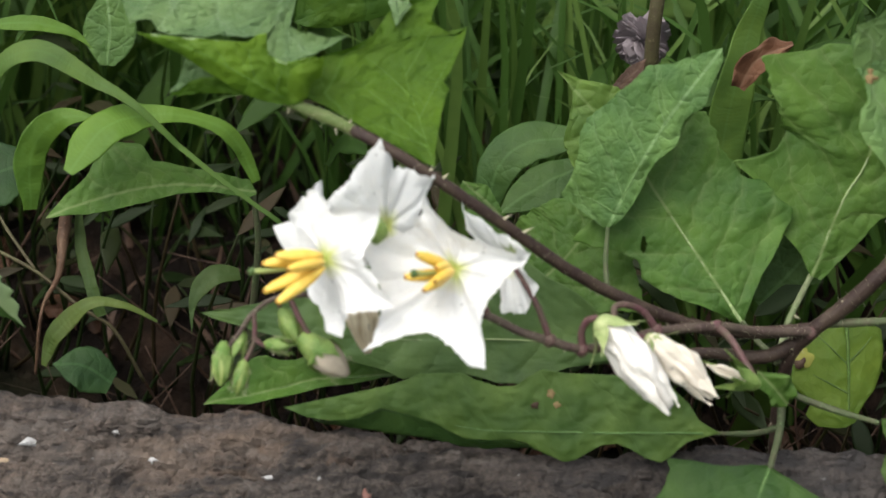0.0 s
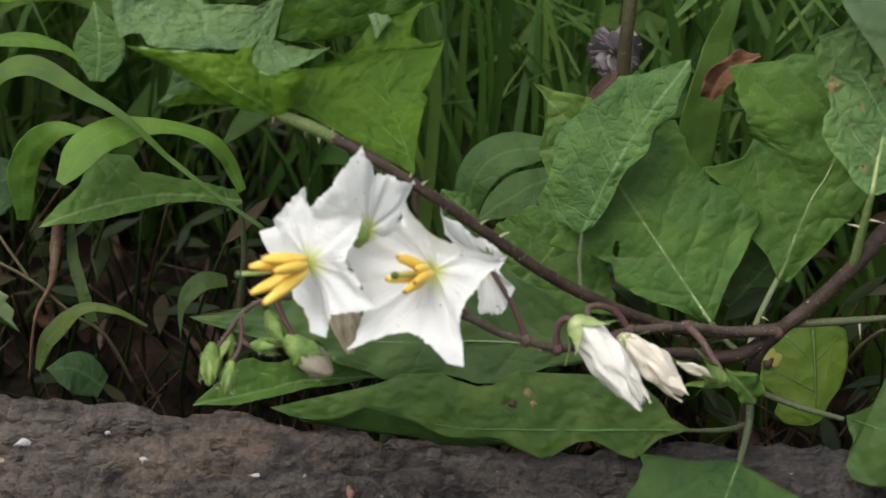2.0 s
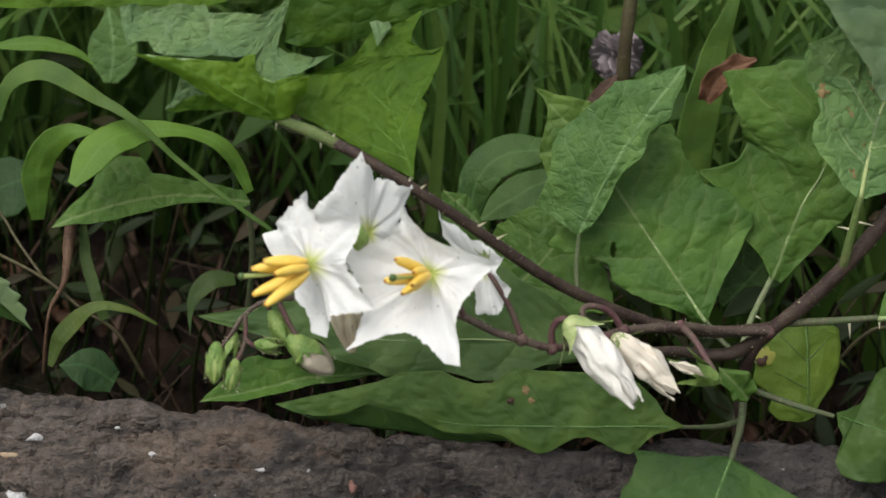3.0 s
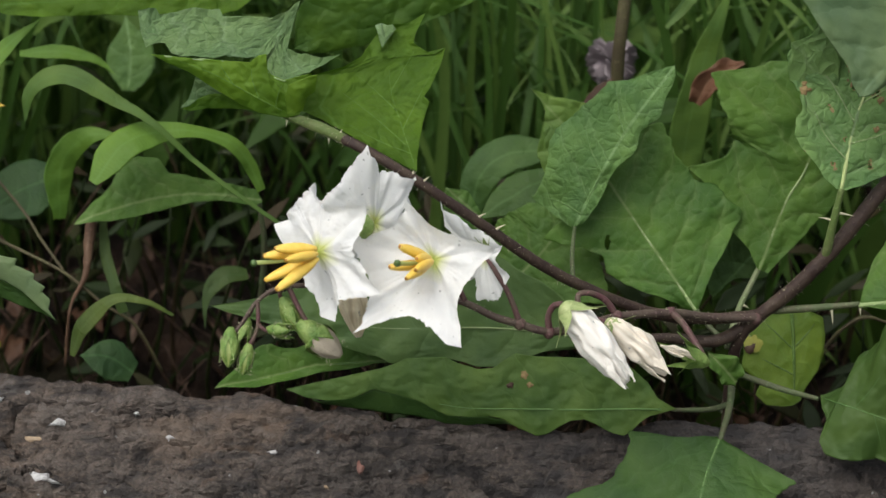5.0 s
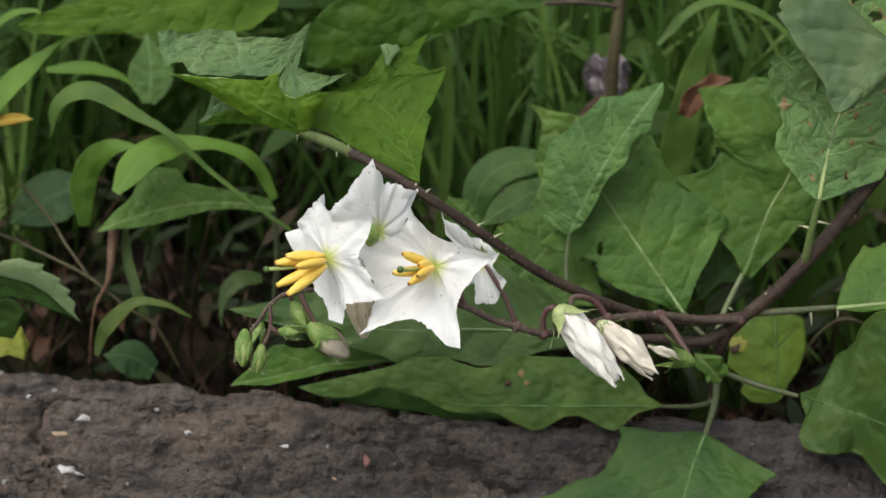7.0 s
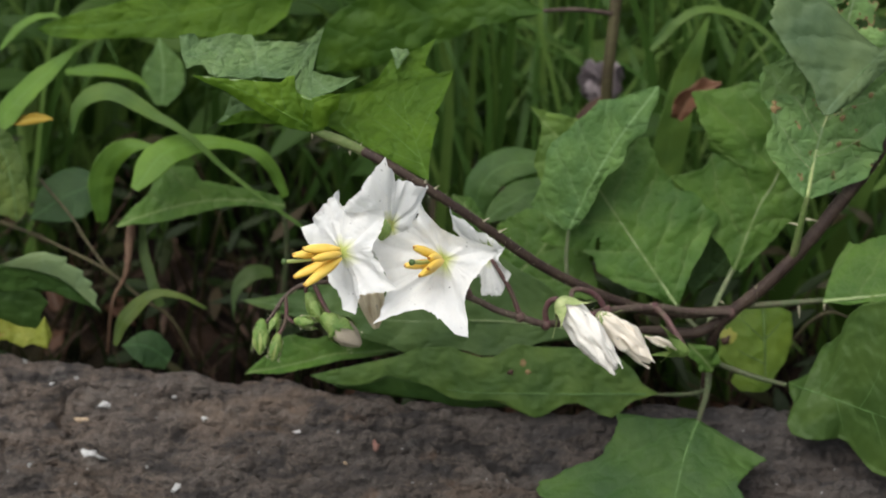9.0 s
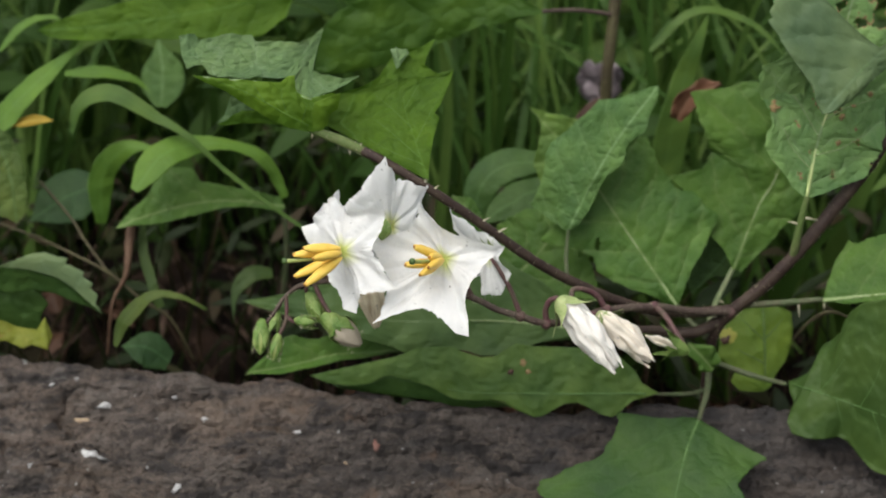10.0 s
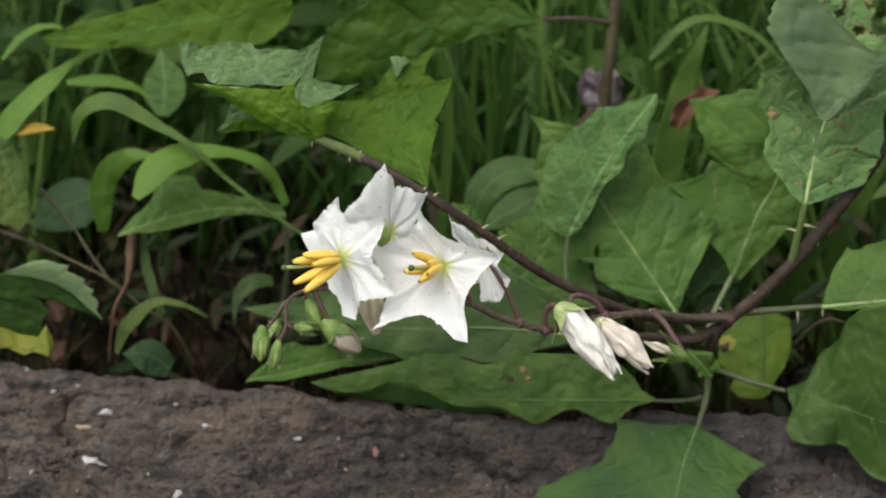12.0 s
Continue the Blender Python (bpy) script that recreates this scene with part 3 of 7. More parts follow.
def soil_height(x, y):
    p = Vector((x, y, 0))
    near = math.exp(-(x * x + (y - 0.1) ** 2) / 0.5)
    return near * (0.008 * noise.noise(p * 14) + 0.006 * noise.noise(p * 60) + 0.004 * noise.noise(p * 150) + 0.0028 * noise.noise(p * 330)) - 0.012 + 0.03 * min(max((y - 0.1) / 0.5, 0), 1) - 0.026 * math.exp(-(((y - 0.05) / 0.05) ** 2)) * math.exp(-((x / 0.4) ** 2))


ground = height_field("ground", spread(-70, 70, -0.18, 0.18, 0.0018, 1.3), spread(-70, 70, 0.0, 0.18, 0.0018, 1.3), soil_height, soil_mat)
tagged(ground, "bare crumbly brown soil under the weeds", "ground", kind="structure")

# ---- stone slab: its back edge in plan, and a face that leans to the front ----
EDGE = [(-0.9, 0.05), (-0.1497, 0.0092), (-0.1080, 0.0066), (-0.0803, 0.0043), (-0.0486, 0.0018), (-0.0307, -0.0007), (-0.0115, -0.0030), (0.0090, -0.0047), (0.0294, -0.0055), (0.0458, -0.0047), (0.0636, -0.0037), (0.0840, -0.0047), (0.1070, -0.0032), (0.9, 0.02)]
MM = 0.001
SLOPE, STONE_Y, STONE_Z = 0.7002, 0.0018, 0.0360


def edge_y(x):
    for (a, p), (b, q) in zip(EDGE, EDGE[1:]):
        if a <= x <= b:
            return p + (q - p) * (x - a) / (b - a)
    return EDGE[-1][1]


# short dark cracks: two ends in plan and half the width
CRACKS = (((-0.0865, -0.0078), (-0.0745, -0.0083), 0.5 * MM), ((-0.0991, -0.0227), (-0.0862, -0.0214), 0.55 * MM), ((-0.0445, -0.0043), (-0.0385, -0.0047), 0.6 * MM), ((-0.0523, -0.0214), (-0.0422, -0.0208), 0.5 * MM), ((-0.0234, -0.0228), (-0.0113, -0.0219), 0.45 * MM), ((-0.0656, -0.0119), (-0.0574, -0.0126), 0.4 * MM), ((-0.0357, -0.0156), (-0.0303, -0.0159), 0.4 * MM), ((-0.0129, -0.0052), (-0.0020, -0.0059), 0.4 * MM))


def stone_slab():
    xs = spread(-0.8, 0.8, -0.13, 0.13, 0.00045, 1.25)
    back = [0.016, 0.012, 0.007, 0.003]
    ss = back + spread(-0.5, 0.0, -0.07, 0.0, 0.00045, 1.25)[::-1]
    verts, faces, n = [], [], len(xs)
    for s in ss:
        for x in xs:
            e = edge_y(x) + 0.0016 * noise.noise(Vector((x * 90, 3, 0))) + 0.0005 * noise.noise(Vector((x * 300, 9, 0)))
            y = e + min(s, 0.0) + (0.25 * s if s > 0 else 0.0)
            z = STONE_Z + SLOPE * (y - STONE_Y)
            if s > 0:
                z -= s * 3.2
            elif s > -0.006:
                z -= 0.0016 * (1 + s / 0.006) ** 2
            if s < -0.1:
                z = max(z, STONE_Z - 0.05)
            p = Vector((x, y, z))
            flat = Vector((x * 0.36, y, z))
            rough = 0.0032 * noise.noise(flat * 45) + 0.0032 * noise.noise(flat * 120)
            bend = Vector((noise.noise(flat * 90), noise.noise(flat * 90 + Vector((9, 0, 0))), 0)) * 0.0025
            near = noise.voronoi((flat + bend) * 170)[0]
            rough -= 0.0010 * (1 - min(1.0, (near[1] - near[0]) / 0.30)) ** 1.5
            grit = Vector((x * 0.56, y, z)) + bend * 0.8
            near = noise.voronoi(grit * 470 + Vector((3, 1, 0)))[0]
            rough -= 0.0013 * (1 - min(1.0, (near[1] - near[0]) / 0.45))
            near = noise.voronoi(grit * 260 + Vector((8, 4, 0)))[0]
            rough -= 0.0011 * (1 - min(1.0, (near[1] - near[0]) / 0.30))
            rough += 0.0020 * noise.noise(flat * 330 + Vector((7, 0, 0))) + 0.0005 * noise.noise(flat * 1100)
            q = 3.2 * noise.noise(Vector((x * 26, y * 80, 2.0))) + 0.5 * noise.noise(flat * 160)
            step = q - math.floor(q)
            rough += 0.0017 * (math.floor(q) + max(0.0, step - 0.86) / 0.14)
            pit = noise.noise(flat * 190 + Vector((0, 5, 0)))
            rough -= 0.0036 * max(0.0, pit - 0.24) * 3
            crack = abs(noise.noise(Vector((x * 22 + 0.35 * noise.noise(flat * 200), y * 150, 4.0))))
            where = max(0.0, noise.noise(Vector((x * 38, y * 70, 8.0))) + 0.12)
            rough -= 0.0115 * min(1.0, where * 3) * max(0.0, 0.065 - crack) / 0.065
            for (ax, ay), (bx, by), half in CRACKS:
                q = (x - ax) / (bx - ax)
                if -0.05 < q < 1.05:
                    off = abs(y - ay - (by - ay) * q - 0.0012 * noise.noise(Vector((x * 160, ax * 50, 1.0))))
                    rough -= 0.0034 * max(0.0, 1 - off / (half * 1.6)) * min(1.0, max(0.0, 4 * q * (1 - q)) * 1.6)
            if s > -0.008:
                rough *= 0.3 + 0.7 * min(1.0, max(0.0, -s) / 0.008)
            verts.append((x, y, z + rough))
    for j in range(len(ss) - 1):
        for i in range(n - 1):
            faces.append(((j + 1) * n + i, (j + 1) * n + i + 1, j * n + i + 1, j * n + i))
    return obj("stone_slab", verts, faces, stone_mat)


slab = tagged(stone_slab(), "rough dark grey-brown stone with pale flecks", "stone", kind="structure")


def stone_top(x, y):
    return STONE_Z + SLOPE * (y - STONE_Y)


bpy.context.view_layer.update()


def chip(name, x, y, size, mat, label, turn=0.0):
    """A small angular flake lying on the stone."""
    rng = random.Random(int(abs(x * 9000 + y * 700)))
    n, verts = 11, []
    rim = [rng.uniform(0.4, 1.3) for _ in range(n)]
    for z, k in ((-0.5, 1.0), (0.25, 0.9), (0.5, 0.55)):
        for i in range(n):
            a = 2 * math.pi * i / n
            q = 0.5 * rim[i] * k
            verts.append((q * size[0] * math.cos(a), q * size[1] * math.sin(a), size[2] * (z + rng.uniform(-0.2, 0.2))))
    faces = [(r * n + i, r * n + (i + 1) % n, (r + 1) * n + (i + 1) % n, (r + 1) * n + i) for r in (0, 1) for i in range(n)] + [tuple(range(2 * n, 3 * n))]
    me = bpy.data.meshes.new(name)
    me.from_pydata(verts, [], faces)
    me.materials.append(mat)
    ob = new(name, me)
    way = Vector((0, 0.906, -0.423))
    at = slab.ray_cast(Vector((x, y, stone_top(x, y))) - way * 0.1, way)[1]
    ob.matrix_world = pose(at.x, at.y, at.z + size[2] * 0.3, math.degrees(math.atan(SLOPE)), 0, turn)
    return tagged(ob, label, "stone chip", "chips on the stone")


for (x, y), size, mat, label, turn in (
    ((-0.0845, -0.0164), (0.0078, 0.0042, 0.0014), chip_white, "flat white chip lying on the dark stone", -25),
    ((-0.0875, -0.0090), (0.0052, 0.0022, 0.0010), chip_tan, "straw-coloured flake lying on the dark stone", -8),
    ((-0.0818, -0.0055), (0.0042, 0.0030, 0.0008), chip_white, "dull whitish flake on the dark stone", 20),
    ((-0.0652, -0.0040), (0.0016, 0.0014, 0.0008), chip_white, "tiny white grain on the dark stone", 0),
    ((-0.0576, -0.0087), (0.0026, 0.0016, 0.0008), chip_white, "small grey-white grain on the dark stone", 10),
    ((-0.0160, -0.0142), (0.0022, 0.0036, 0.0012), chip_red, "small reddish chip on the dark stone", 5),
    ((-0.0232, -0.0183), (0.0022, 0.0012, 0.0008), chip_tan, "tiny tan grain on the dark stone", -40),
    ((-0.0625, -0.0232), (0.0036, 0.0022, 0.0010), chip_white, "pale grey chip on the dark stone", 35),
    ((-0.0950, -0.0010), (0.0014, 0.0012, 0.0006), chip_white, "tiny white grain on the dark stone", 0),
    ((-0.0351, -0.0117), (0.0022, 0.0012, 0.0006), chip_white, "faint whitish grain on the dark stone", 0),
):
    chip("stone_chip", x, y, [k * q for k, q in zip((1.15, 1.05, 0.8) if mat == chip_white else (0.75, 0.75, 0.6), size)], mat, label, turn)

# ---- the flowering nettle plant ----
plant = thing("horsenettle_plant", (0.0659, 0.0083, 0.0168), "prickly flowering weed with white star flowers and lobed leaves", "plant")


HAIR = random.Random(3)


def hairs(count):
    """Short stiff hairs all over the stems, in one mesh."""
    verts, faces = [], []
    for k in range(count):
        c, r = HAIR.choice(LINES)
        d = Vector((HAIR.uniform(-1, 1), HAIR.uniform(-1, 0.4), HAIR.uniform(-1, 1))).normalized()
        c = c + Vector((HAIR.uniform(-1, 1), 0, HAIR.uniform(-1, 1))) * r * 0.3
        v, f = tube_data([c + d * r * 0.7, c + d * (r + HAIR.uniform(0.3, 0.8) * MM)], [0.05 * MM, 0.012 * MM], 2, 3)
        n = len(verts)
        verts += v
        faces += [tuple(n + i for i in g) for g in f]
    return tagged(obj("stem_hairs", verts, faces, thorn_mat, plant, "short stiff pale hairs"), kind="stuff")



def stalk(name, points, radii, mat, label, rough, n, sides):
    LINES.extend(zip(spline(points, n), (sample(radii, i / (n - 1)) for i in range(n))))
    return tube(name, points, radii, mat, plant, label, rough=rough, n=n, sides=sides)


def thorn(at, way, length=4.0, width=0.34):
    a, r = min(LINES, key=lambda q: (q[0] - V(at)).length)
    way = V(way).normalized()
    a = a + way * r * 0.6
    w = way * length * 0.8 * MM
    tube("thorn", [a, a + w * 0.5, a + w + Vector((0, 0, -0.2 * MM))], [width * MM, width * 0.55 * MM, 0.03 * MM], thorn_mat, plant, n=6, sides=6)


stalk("stem", [(0.1155, 0.0187, 0.1173), (0.1047, 0.0109, 0.0934), (0.0931, 0.0068, 0.0774), (0.0845, 0.0041, 0.0670), (0.0767, 0.0034, 0.0584), (0.0697, 0.0036, 0.0518), (0.0655, 0.0046, 0.0444), (0.0644, 0.0071, 0.0285), (0.0654, 0.0083, 0.0121)],
     [1.45 * MM, 1.45 * MM, 1.55 * MM, 1.65 * MM, 1.6 * MM, 1.55 * MM, 1.25 * MM, 1.2 * MM, 1.3 * MM], stem_dark, "thick dark purple-brown hairy stem", 0.16, 110, 14)
stalk("stem", [(0.0711, 0.0039, 0.0524), (0.0587, 0.0035, 0.0515), (0.0455, 0.0006, 0.0547), (0.0303, -0.0032, 0.0632), (0.0207, -0.0064, 0.0705), (0.0100, -0.0087, 0.0797), (-0.0031, -0.0105, 0.0901), (-0.0122, -0.0090, 0.0956), (-0.0188, -0.0067, 0.0983)],
     [1.25 * MM, 1.25 * MM, 1.25 * MM, 1.2 * MM, 1.2 * MM, 1.15 * MM, 1.1 * MM, 1.05 * MM, 1.1 * MM], stem_dark, "long slender dark brown side stem", 0.12, 90, 12)
stalk("stem", [(-0.0177, -0.0069, 0.0978), (-0.0227, -0.0059, 0.1000), (-0.0293, -0.0030, 0.1015), (-0.0352, -0.0016, 0.1044)], [1.1 * MM, 1.25 * MM, 1.0 * MM, 0.5 * MM], stem_tip, "green stem end below the folded leaf", 0.12, 24, 12)
stalk("stem", [(0.0694, 0.0051, 0.0503), (0.0609, 0.0033, 0.0463), (0.0502, 0.0062, 0.0455), (0.0408, 0.0097, 0.0434)], [1.5 * MM, 1.4 * MM, 1.1 * MM, 0.7 * MM], stem_dark, "grey-brown lower branch", 0.12, 30, 12)
tube("peduncle", [(0.0701, 0.0027, 0.0521), (0.0582, -0.0008, 0.0541), (0.0501, -0.0058, 0.0576), (0.0382, -0.0115, 0.0595), (0.0324, -0.0168, 0.0600), (0.0240, -0.0217, 0.0612), (0.0177, -0.0229, 0.0636), (0.0125, -0.0231, 0.0654), (0.0066, -0.0210, 0.0675), (-0.0032, -0.0153, 0.0679), (-0.0189, -0.0151, 0.0685), (-0.0307, -0.0196, 0.0705), (-0.0360, -0.0208, 0.0680), (-0.0393, -0.0228, 0.0638), (-0.0414, -0.0239, 0.0614)],
     [0.95 * MM, 0.95 * MM, 0.98 * MM, 0.95 * MM, 0.9 * MM, 0.95 * MM, 0.85 * MM, 0.8 * MM, 0.75 * MM, 0.7 * MM, 0.65 * MM, 0.6 * MM, 0.55 * MM, 0.45 * MM, 0.4 * MM], stem_purple, plant, "purplish flower stalk", rough=0.05, n=120)
for pts, r in (
    ([(0.0240, -0.0217, 0.0612), (0.0237, -0.0213, 0.0645), (0.0248, -0.0213, 0.0669), (0.0265, -0.0220, 0.0678)], 0.65),
    ([(0.0382, -0.0113, 0.0599), (0.0359, -0.0109, 0.0632), (0.0325, -0.0121, 0.0654), (0.0301, -0.0132, 0.0653), (0.0311, -0.0155, 0.0628), (0.0366, -0.0176, 0.0607)], 0.62),
    ([(0.0501, -0.0057, 0.0579), (0.0526, -0.0085, 0.0564), (0.0548, -0.0119, 0.0540), (0.0565, -0.0150, 0.0520), (0.0559, -0.0165, 0.0512)], 0.68),
    ([(0.0179, -0.0229, 0.0636), (0.0157, -0.0213, 0.0693), (0.0131, -0.0203, 0.0739), (0.0109, -0.0178, 0.0767)], 0.55),
    ([(0.0021, -0.0206, 0.0755), (0.0049, -0.0204, 0.0713), (0.0066, -0.0209, 0.0678)], 0.6),
    ([(-0.0223, -0.0212, 0.0766), (-0.0203, -0.0185, 0.0730), (-0.0189, -0.0151, 0.0685)], 0.6),
    ([(-0.0136, -0.0115, 0.0784), (-0.0124, -0.0119, 0.0728), (-0.0110, -0.0152, 0.0682)], 0.6),
    ([(-0.0362, -0.0209, 0.0678), (-0.0360, -0.0223, 0.0647), (-0.0365, -0.0236, 0.0619), (-0.0383, -0.0251, 0.0588)], 0.42),
    ([(-0.0361, -0.0229, 0.0636), (-0.0344, -0.0234, 0.0624), (-0.0318, -0.0235, 0.0621)], 0.4),
    ([(-0.0370, -0.0212, 0.0671), (-0.0381, -0.0213, 0.0645), (-0.0386, -0.0221, 0.0629)], 0.4),
    ([(-0.0298, -0.0188, 0.0700), (-0.0277, -0.0206, 0.0661), (-0.0256, -0.0221, 0.0629)], 0.5),
    ([(-0.0312, -0.0187, 0.0702), (-0.0317, -0.0177, 0.0676), (-0.0304, -0.0185, 0.0658)], 0.45),
    ([(-0.0176, -0.0151, 0.0685), (-0.0169, -0.0171, 0.0665)], 0.5),
):
    tube("pedicel", pts, [r * MM * 1.2, r * MM, r * MM], stem_pink, plant, rough=0.05)
for at in ((0.0501, -0.0057, 0.0577), (0.0384, -0.0114, 0.0597), (0.0239, -0.0218, 0.0611), (0.0693, 0.0026, 0.0520), (0.0179, -0.0229, 0.0636)):
    c = V(at)
    bm = bmesh.new()
    bmesh.ops.create_icosphere(bm, subdivisions=2, radius=1.3 * MM)
    for v in bm.verts:
        v.co = c + v.co * (1 + 0.18 * noise.noise(v.co * 1500))
    me = bpy.data.meshes.new("node")
    bm.to_mesh(me)
    bm.free()
    me.materials.append(stem_pink)
    new("node", me).parent = plant
hairs(1500)


def corolla(name, centre, tips, notches, axis, label, seed=1.0, bow=0.8, furrow=1.0):
    """A five-lobed fused star: a furrow along the middle of each lobe, thin puckered webs between, blunt curled tips and an edge that rolls up."""
    c, n = V(centre), V(axis).normalized()
    arms, webs = [V(p) - c for p in tips], [V(p) - c for p in notches]
    per, rings = 40, 34
    verts, uv, faces = [c.copy()], [(0, 0)], []
    m = 5 * per
    reach = sum(p.length for p in arms) / 5
    rims, ease = [], []
    for i in range(m):
        a, f = i // per, (i % per) / per
        web = webs[a]
        s = 2 * (f if f < 0.5 else 1 - f)
        s2 = s**0.62
        tip = arms[a] if f < 0.5 else arms[(a + 1) % 5]
        k0 = min(0.92, max(0.45, web.dot(web) / max(web.dot(tip), 1e-9)))
        pull = (tip * k0).lerp((tip + web) * 0.5, 1 - bow)
        rim = tip * (1 - s2) ** 2 + pull * (2 * s2 * (1 - s2)) + web * s2 * s2
        rim += (web - tip * web.dot(tip) / tip.dot(tip)).normalized() * tip.length * 0.055 * min(1.0, s * 8) * (1 - s)
        rims.append(rim)
    for i in range(m):
        total = sum((rims[(i + d) % m] * math.exp(-((d / 7) ** 2)) for d in range(-14, 15)), Vector())
        ease.append(total / sum(math.exp(-((d / 7) ** 2)) for d in range(-14, 15)))
    for k in range(1, rings + 1):
        r = (k / rings) ** 0.85
        for i in range(m):
            a, f = i // per, (i % per) / per
            s = 2 * (f if f < 0.5 else 1 - f)
            tip = arms[a] if f < 0.5 else arms[(a + 1) % 5]
            rim = ease[i].lerp(rims[i], r**3)
            lobe = reach
            at = c + rim * r
            dish = -0.05 * lobe * math.sin(math.pi * r * 0.9) + 0.025 * lobe * r * r * (1 + math.cos(math.pi * s))
            line = -0.014 * furrow * lobe * math.exp(-((s / 0.16) ** 2)) * math.sin(math.pi * min(1.0, r * 1.02)) ** 0.8
            ridge = 0.022 * furrow * lobe * math.exp(-(((s - 0.42) / 0.2) ** 2)) * math.sin(math.pi * r * 0.9)
            pucker = 0.006 * lobe * s * s * r * math.sin(f * 58 + 5 * noise.noise(Vector((f * 3, seed, a)))) * math.exp(-(((r - 0.7) / 0.3) ** 2))
            sag = 0.09 * lobe * r * noise.noise(Vector((a + f, r * 1.4, seed * 7)) * 1.7)
            wave = 0.055 * lobe * r**3 * noise.noise(Vector((i * 0.16, r * 1.5, seed * 7 + 3))) + 0.016 * lobe * r * noise.noise(at * 420 + Vector((seed, 0, 0))) + 0.006 * lobe * noise.noise(at * 1100)
            roll = 0.075 * lobe * max(0.0, (r - 0.87) / 0.13) ** 2 * (0.35 + 1.1 * noise.noise(Vector((i * 0.12, seed * 3, 9.0))))
            hook = 0.13 * lobe * max(0.0, r - 0.72) ** 2 / 0.078 * max(0.0, 1 - 2.2 * s) * math.sin(a * 2.3 + seed)
            edge = 1 + (0.040 * noise.noise(Vector((i * 0.35, seed * 3, 0))) + 0.034 * noise.noise(Vector((i * 1.1, seed * 3, 4.0)))) * r**8
            verts.append(c + rim * r * edge + n * (dish + line + ridge + pucker + sag + wave + roll + hook))
            uv.append((i / per, r))
    for i in range(m):
        faces.append((0, 1 + i, 1 + (i + 1) % m))
    for k in range(rings - 1):
        for i in range(m):
            j = (i + 1) % m
            faces.append((1 + k * m + i, 1 + (k + 1) * m + i, 1 + (k + 1) * m + j, 1 + k * m + j))
    return obj(name, verts, faces, petal_mat, plant, label, uvs=uv)


def anther(flower, base, tip):
    a, b = V(base), V(tip)
    line = spline([a, a.lerp(b, 0.5), b], 14)
    v, f = lathe_data(line, [0.35 * MM, 0.82 * MM, 1.04 * MM, 1.1 * MM, 1.04 * MM, 0.84 * MM, 0.45 * MM], 12, 2, 0.12, 0.06, a.x * 900)
    ob = obj("anther", v, f, anther_mat, flower)
    w = (b - line[-3]).normalized()
    tv, tf = tube_data([b - w * 0.35 * MM, b + w * 0.15 * MM], [0.52 * MM, 0.3 * MM], 3, 8)
    obj("anther_pore", tv, tf, anther_tip, flower, "brown anther tip")
    return ob


def style(flower, base, tip):
    a, b = V(base), V(tip)
    m = a.lerp(b, 0.55) + Vector((0, 0, -0.4 * MM))
    v, f = tube_data([a, m, b], [0.4 * MM, 0.4 * MM, 0.45 * MM, 0.5 * MM], 12, 8)
    obj("style", v, f, style_mat, flower, "green style")
    w = (b - m).normalized()
    tv, tf = lathe_data([b - w * 0.4 * MM, b, b + w * 0.5 * MM, b + w * 0.9 * MM], [0.35 * MM, 0.75 * MM, 0.75 * MM, 0.3 * MM], 10)
    obj("stigma", tv, tf, stigma_mat, flower, "dark green stigma")


def calyx(owner, at, way, size, mat=None, spread_out=0.5, seed=0.0, name="calyx", long=1.0, tall=1.0):
    """A ribbed cup with five pointed, uneven sepals."""
    a, w = V(at), V(way).normalized()
    s = w.orthogonal().normalized()
    o = w.cross(s)
    line = spline([a + w * size * tall * q for q in (-0.35, -0.1, 0.2, 0.5)], 9)
    v, f = lathe_data(line, [size * 0.14, size * 0.28, size * 0.36, size * 0.40, size * 0.42], 30, 10, 0.06, 0.12, seed, cap=False)
    for k in range(5):
        ang = 2 * math.pi * k / 5 + 0.3 + seed
        d = s * math.cos(ang) + o * math.sin(ang)
        t = w.cross(d)
        reach = long + 0.45 * noise.noise(Vector((k * 3.7, seed * 5, 1.0)))
        flare = spread_out * (1 + 1.2 * noise.noise(Vector((k * 2.1, seed * 3, 6.0))))
        twist = 0.25 * noise.noise(Vector((k * 4.3, seed * 2, 3.0)))
        i0 = len(v)
        steps = ((0.3, 0.25, 0.40), (0.5, 0.26, 0.44), (0.75, 0.22, 0.46 + 0.05 * flare), (1.0, 0.15, 0.45 + 0.2 * flare), (1.25, 0.07, 0.43 + 0.4 * flare), (1.55, 0.01, 0.40 + 0.65 * flare))
        for q, wd, out in steps:
            q = 0.3 + (q - 0.3) * reach
            b = a + w * size * tall * q + d * size * out + t * size * twist * (q - 0.3)
            v += [b - t * size * wd, b - t * size * wd * 0.5 + d * size * 0.045, b + d * size * 0.02, b + t * size * wd * 0.5 + d * size * 0.045, b + t * size * wd]
        for r in range(len(steps) - 1):
            for c in range(4):
                p = i0 + r * 5 + c
                f.append((p, p + 1, p + 6, p + 5))
    return obj(name, v, f, mat or calyx_mat, owner)


front = corolla("flower", (0.0002, -0.0262, 0.0799), [(0.0127, -0.0315, 0.0853), (-0.0051, -0.0250, 0.0937), (-0.0161, -0.0255, 0.0838), (-0.0148, -0.0350, 0.0676), (0.0056, -0.0415, 0.0677)],
    [(0.0020, -0.0270, 0.0865), (-0.0071, -0.0250, 0.0874), (-0.0121, -0.0300, 0.0754), (-0.0047, -0.0368, 0.0725), (0.0063, -0.0350, 0.0778)], (-0.35, -0.85, 0.4), "open white five-pointed star flower with yellow anthers", seed=1.3)
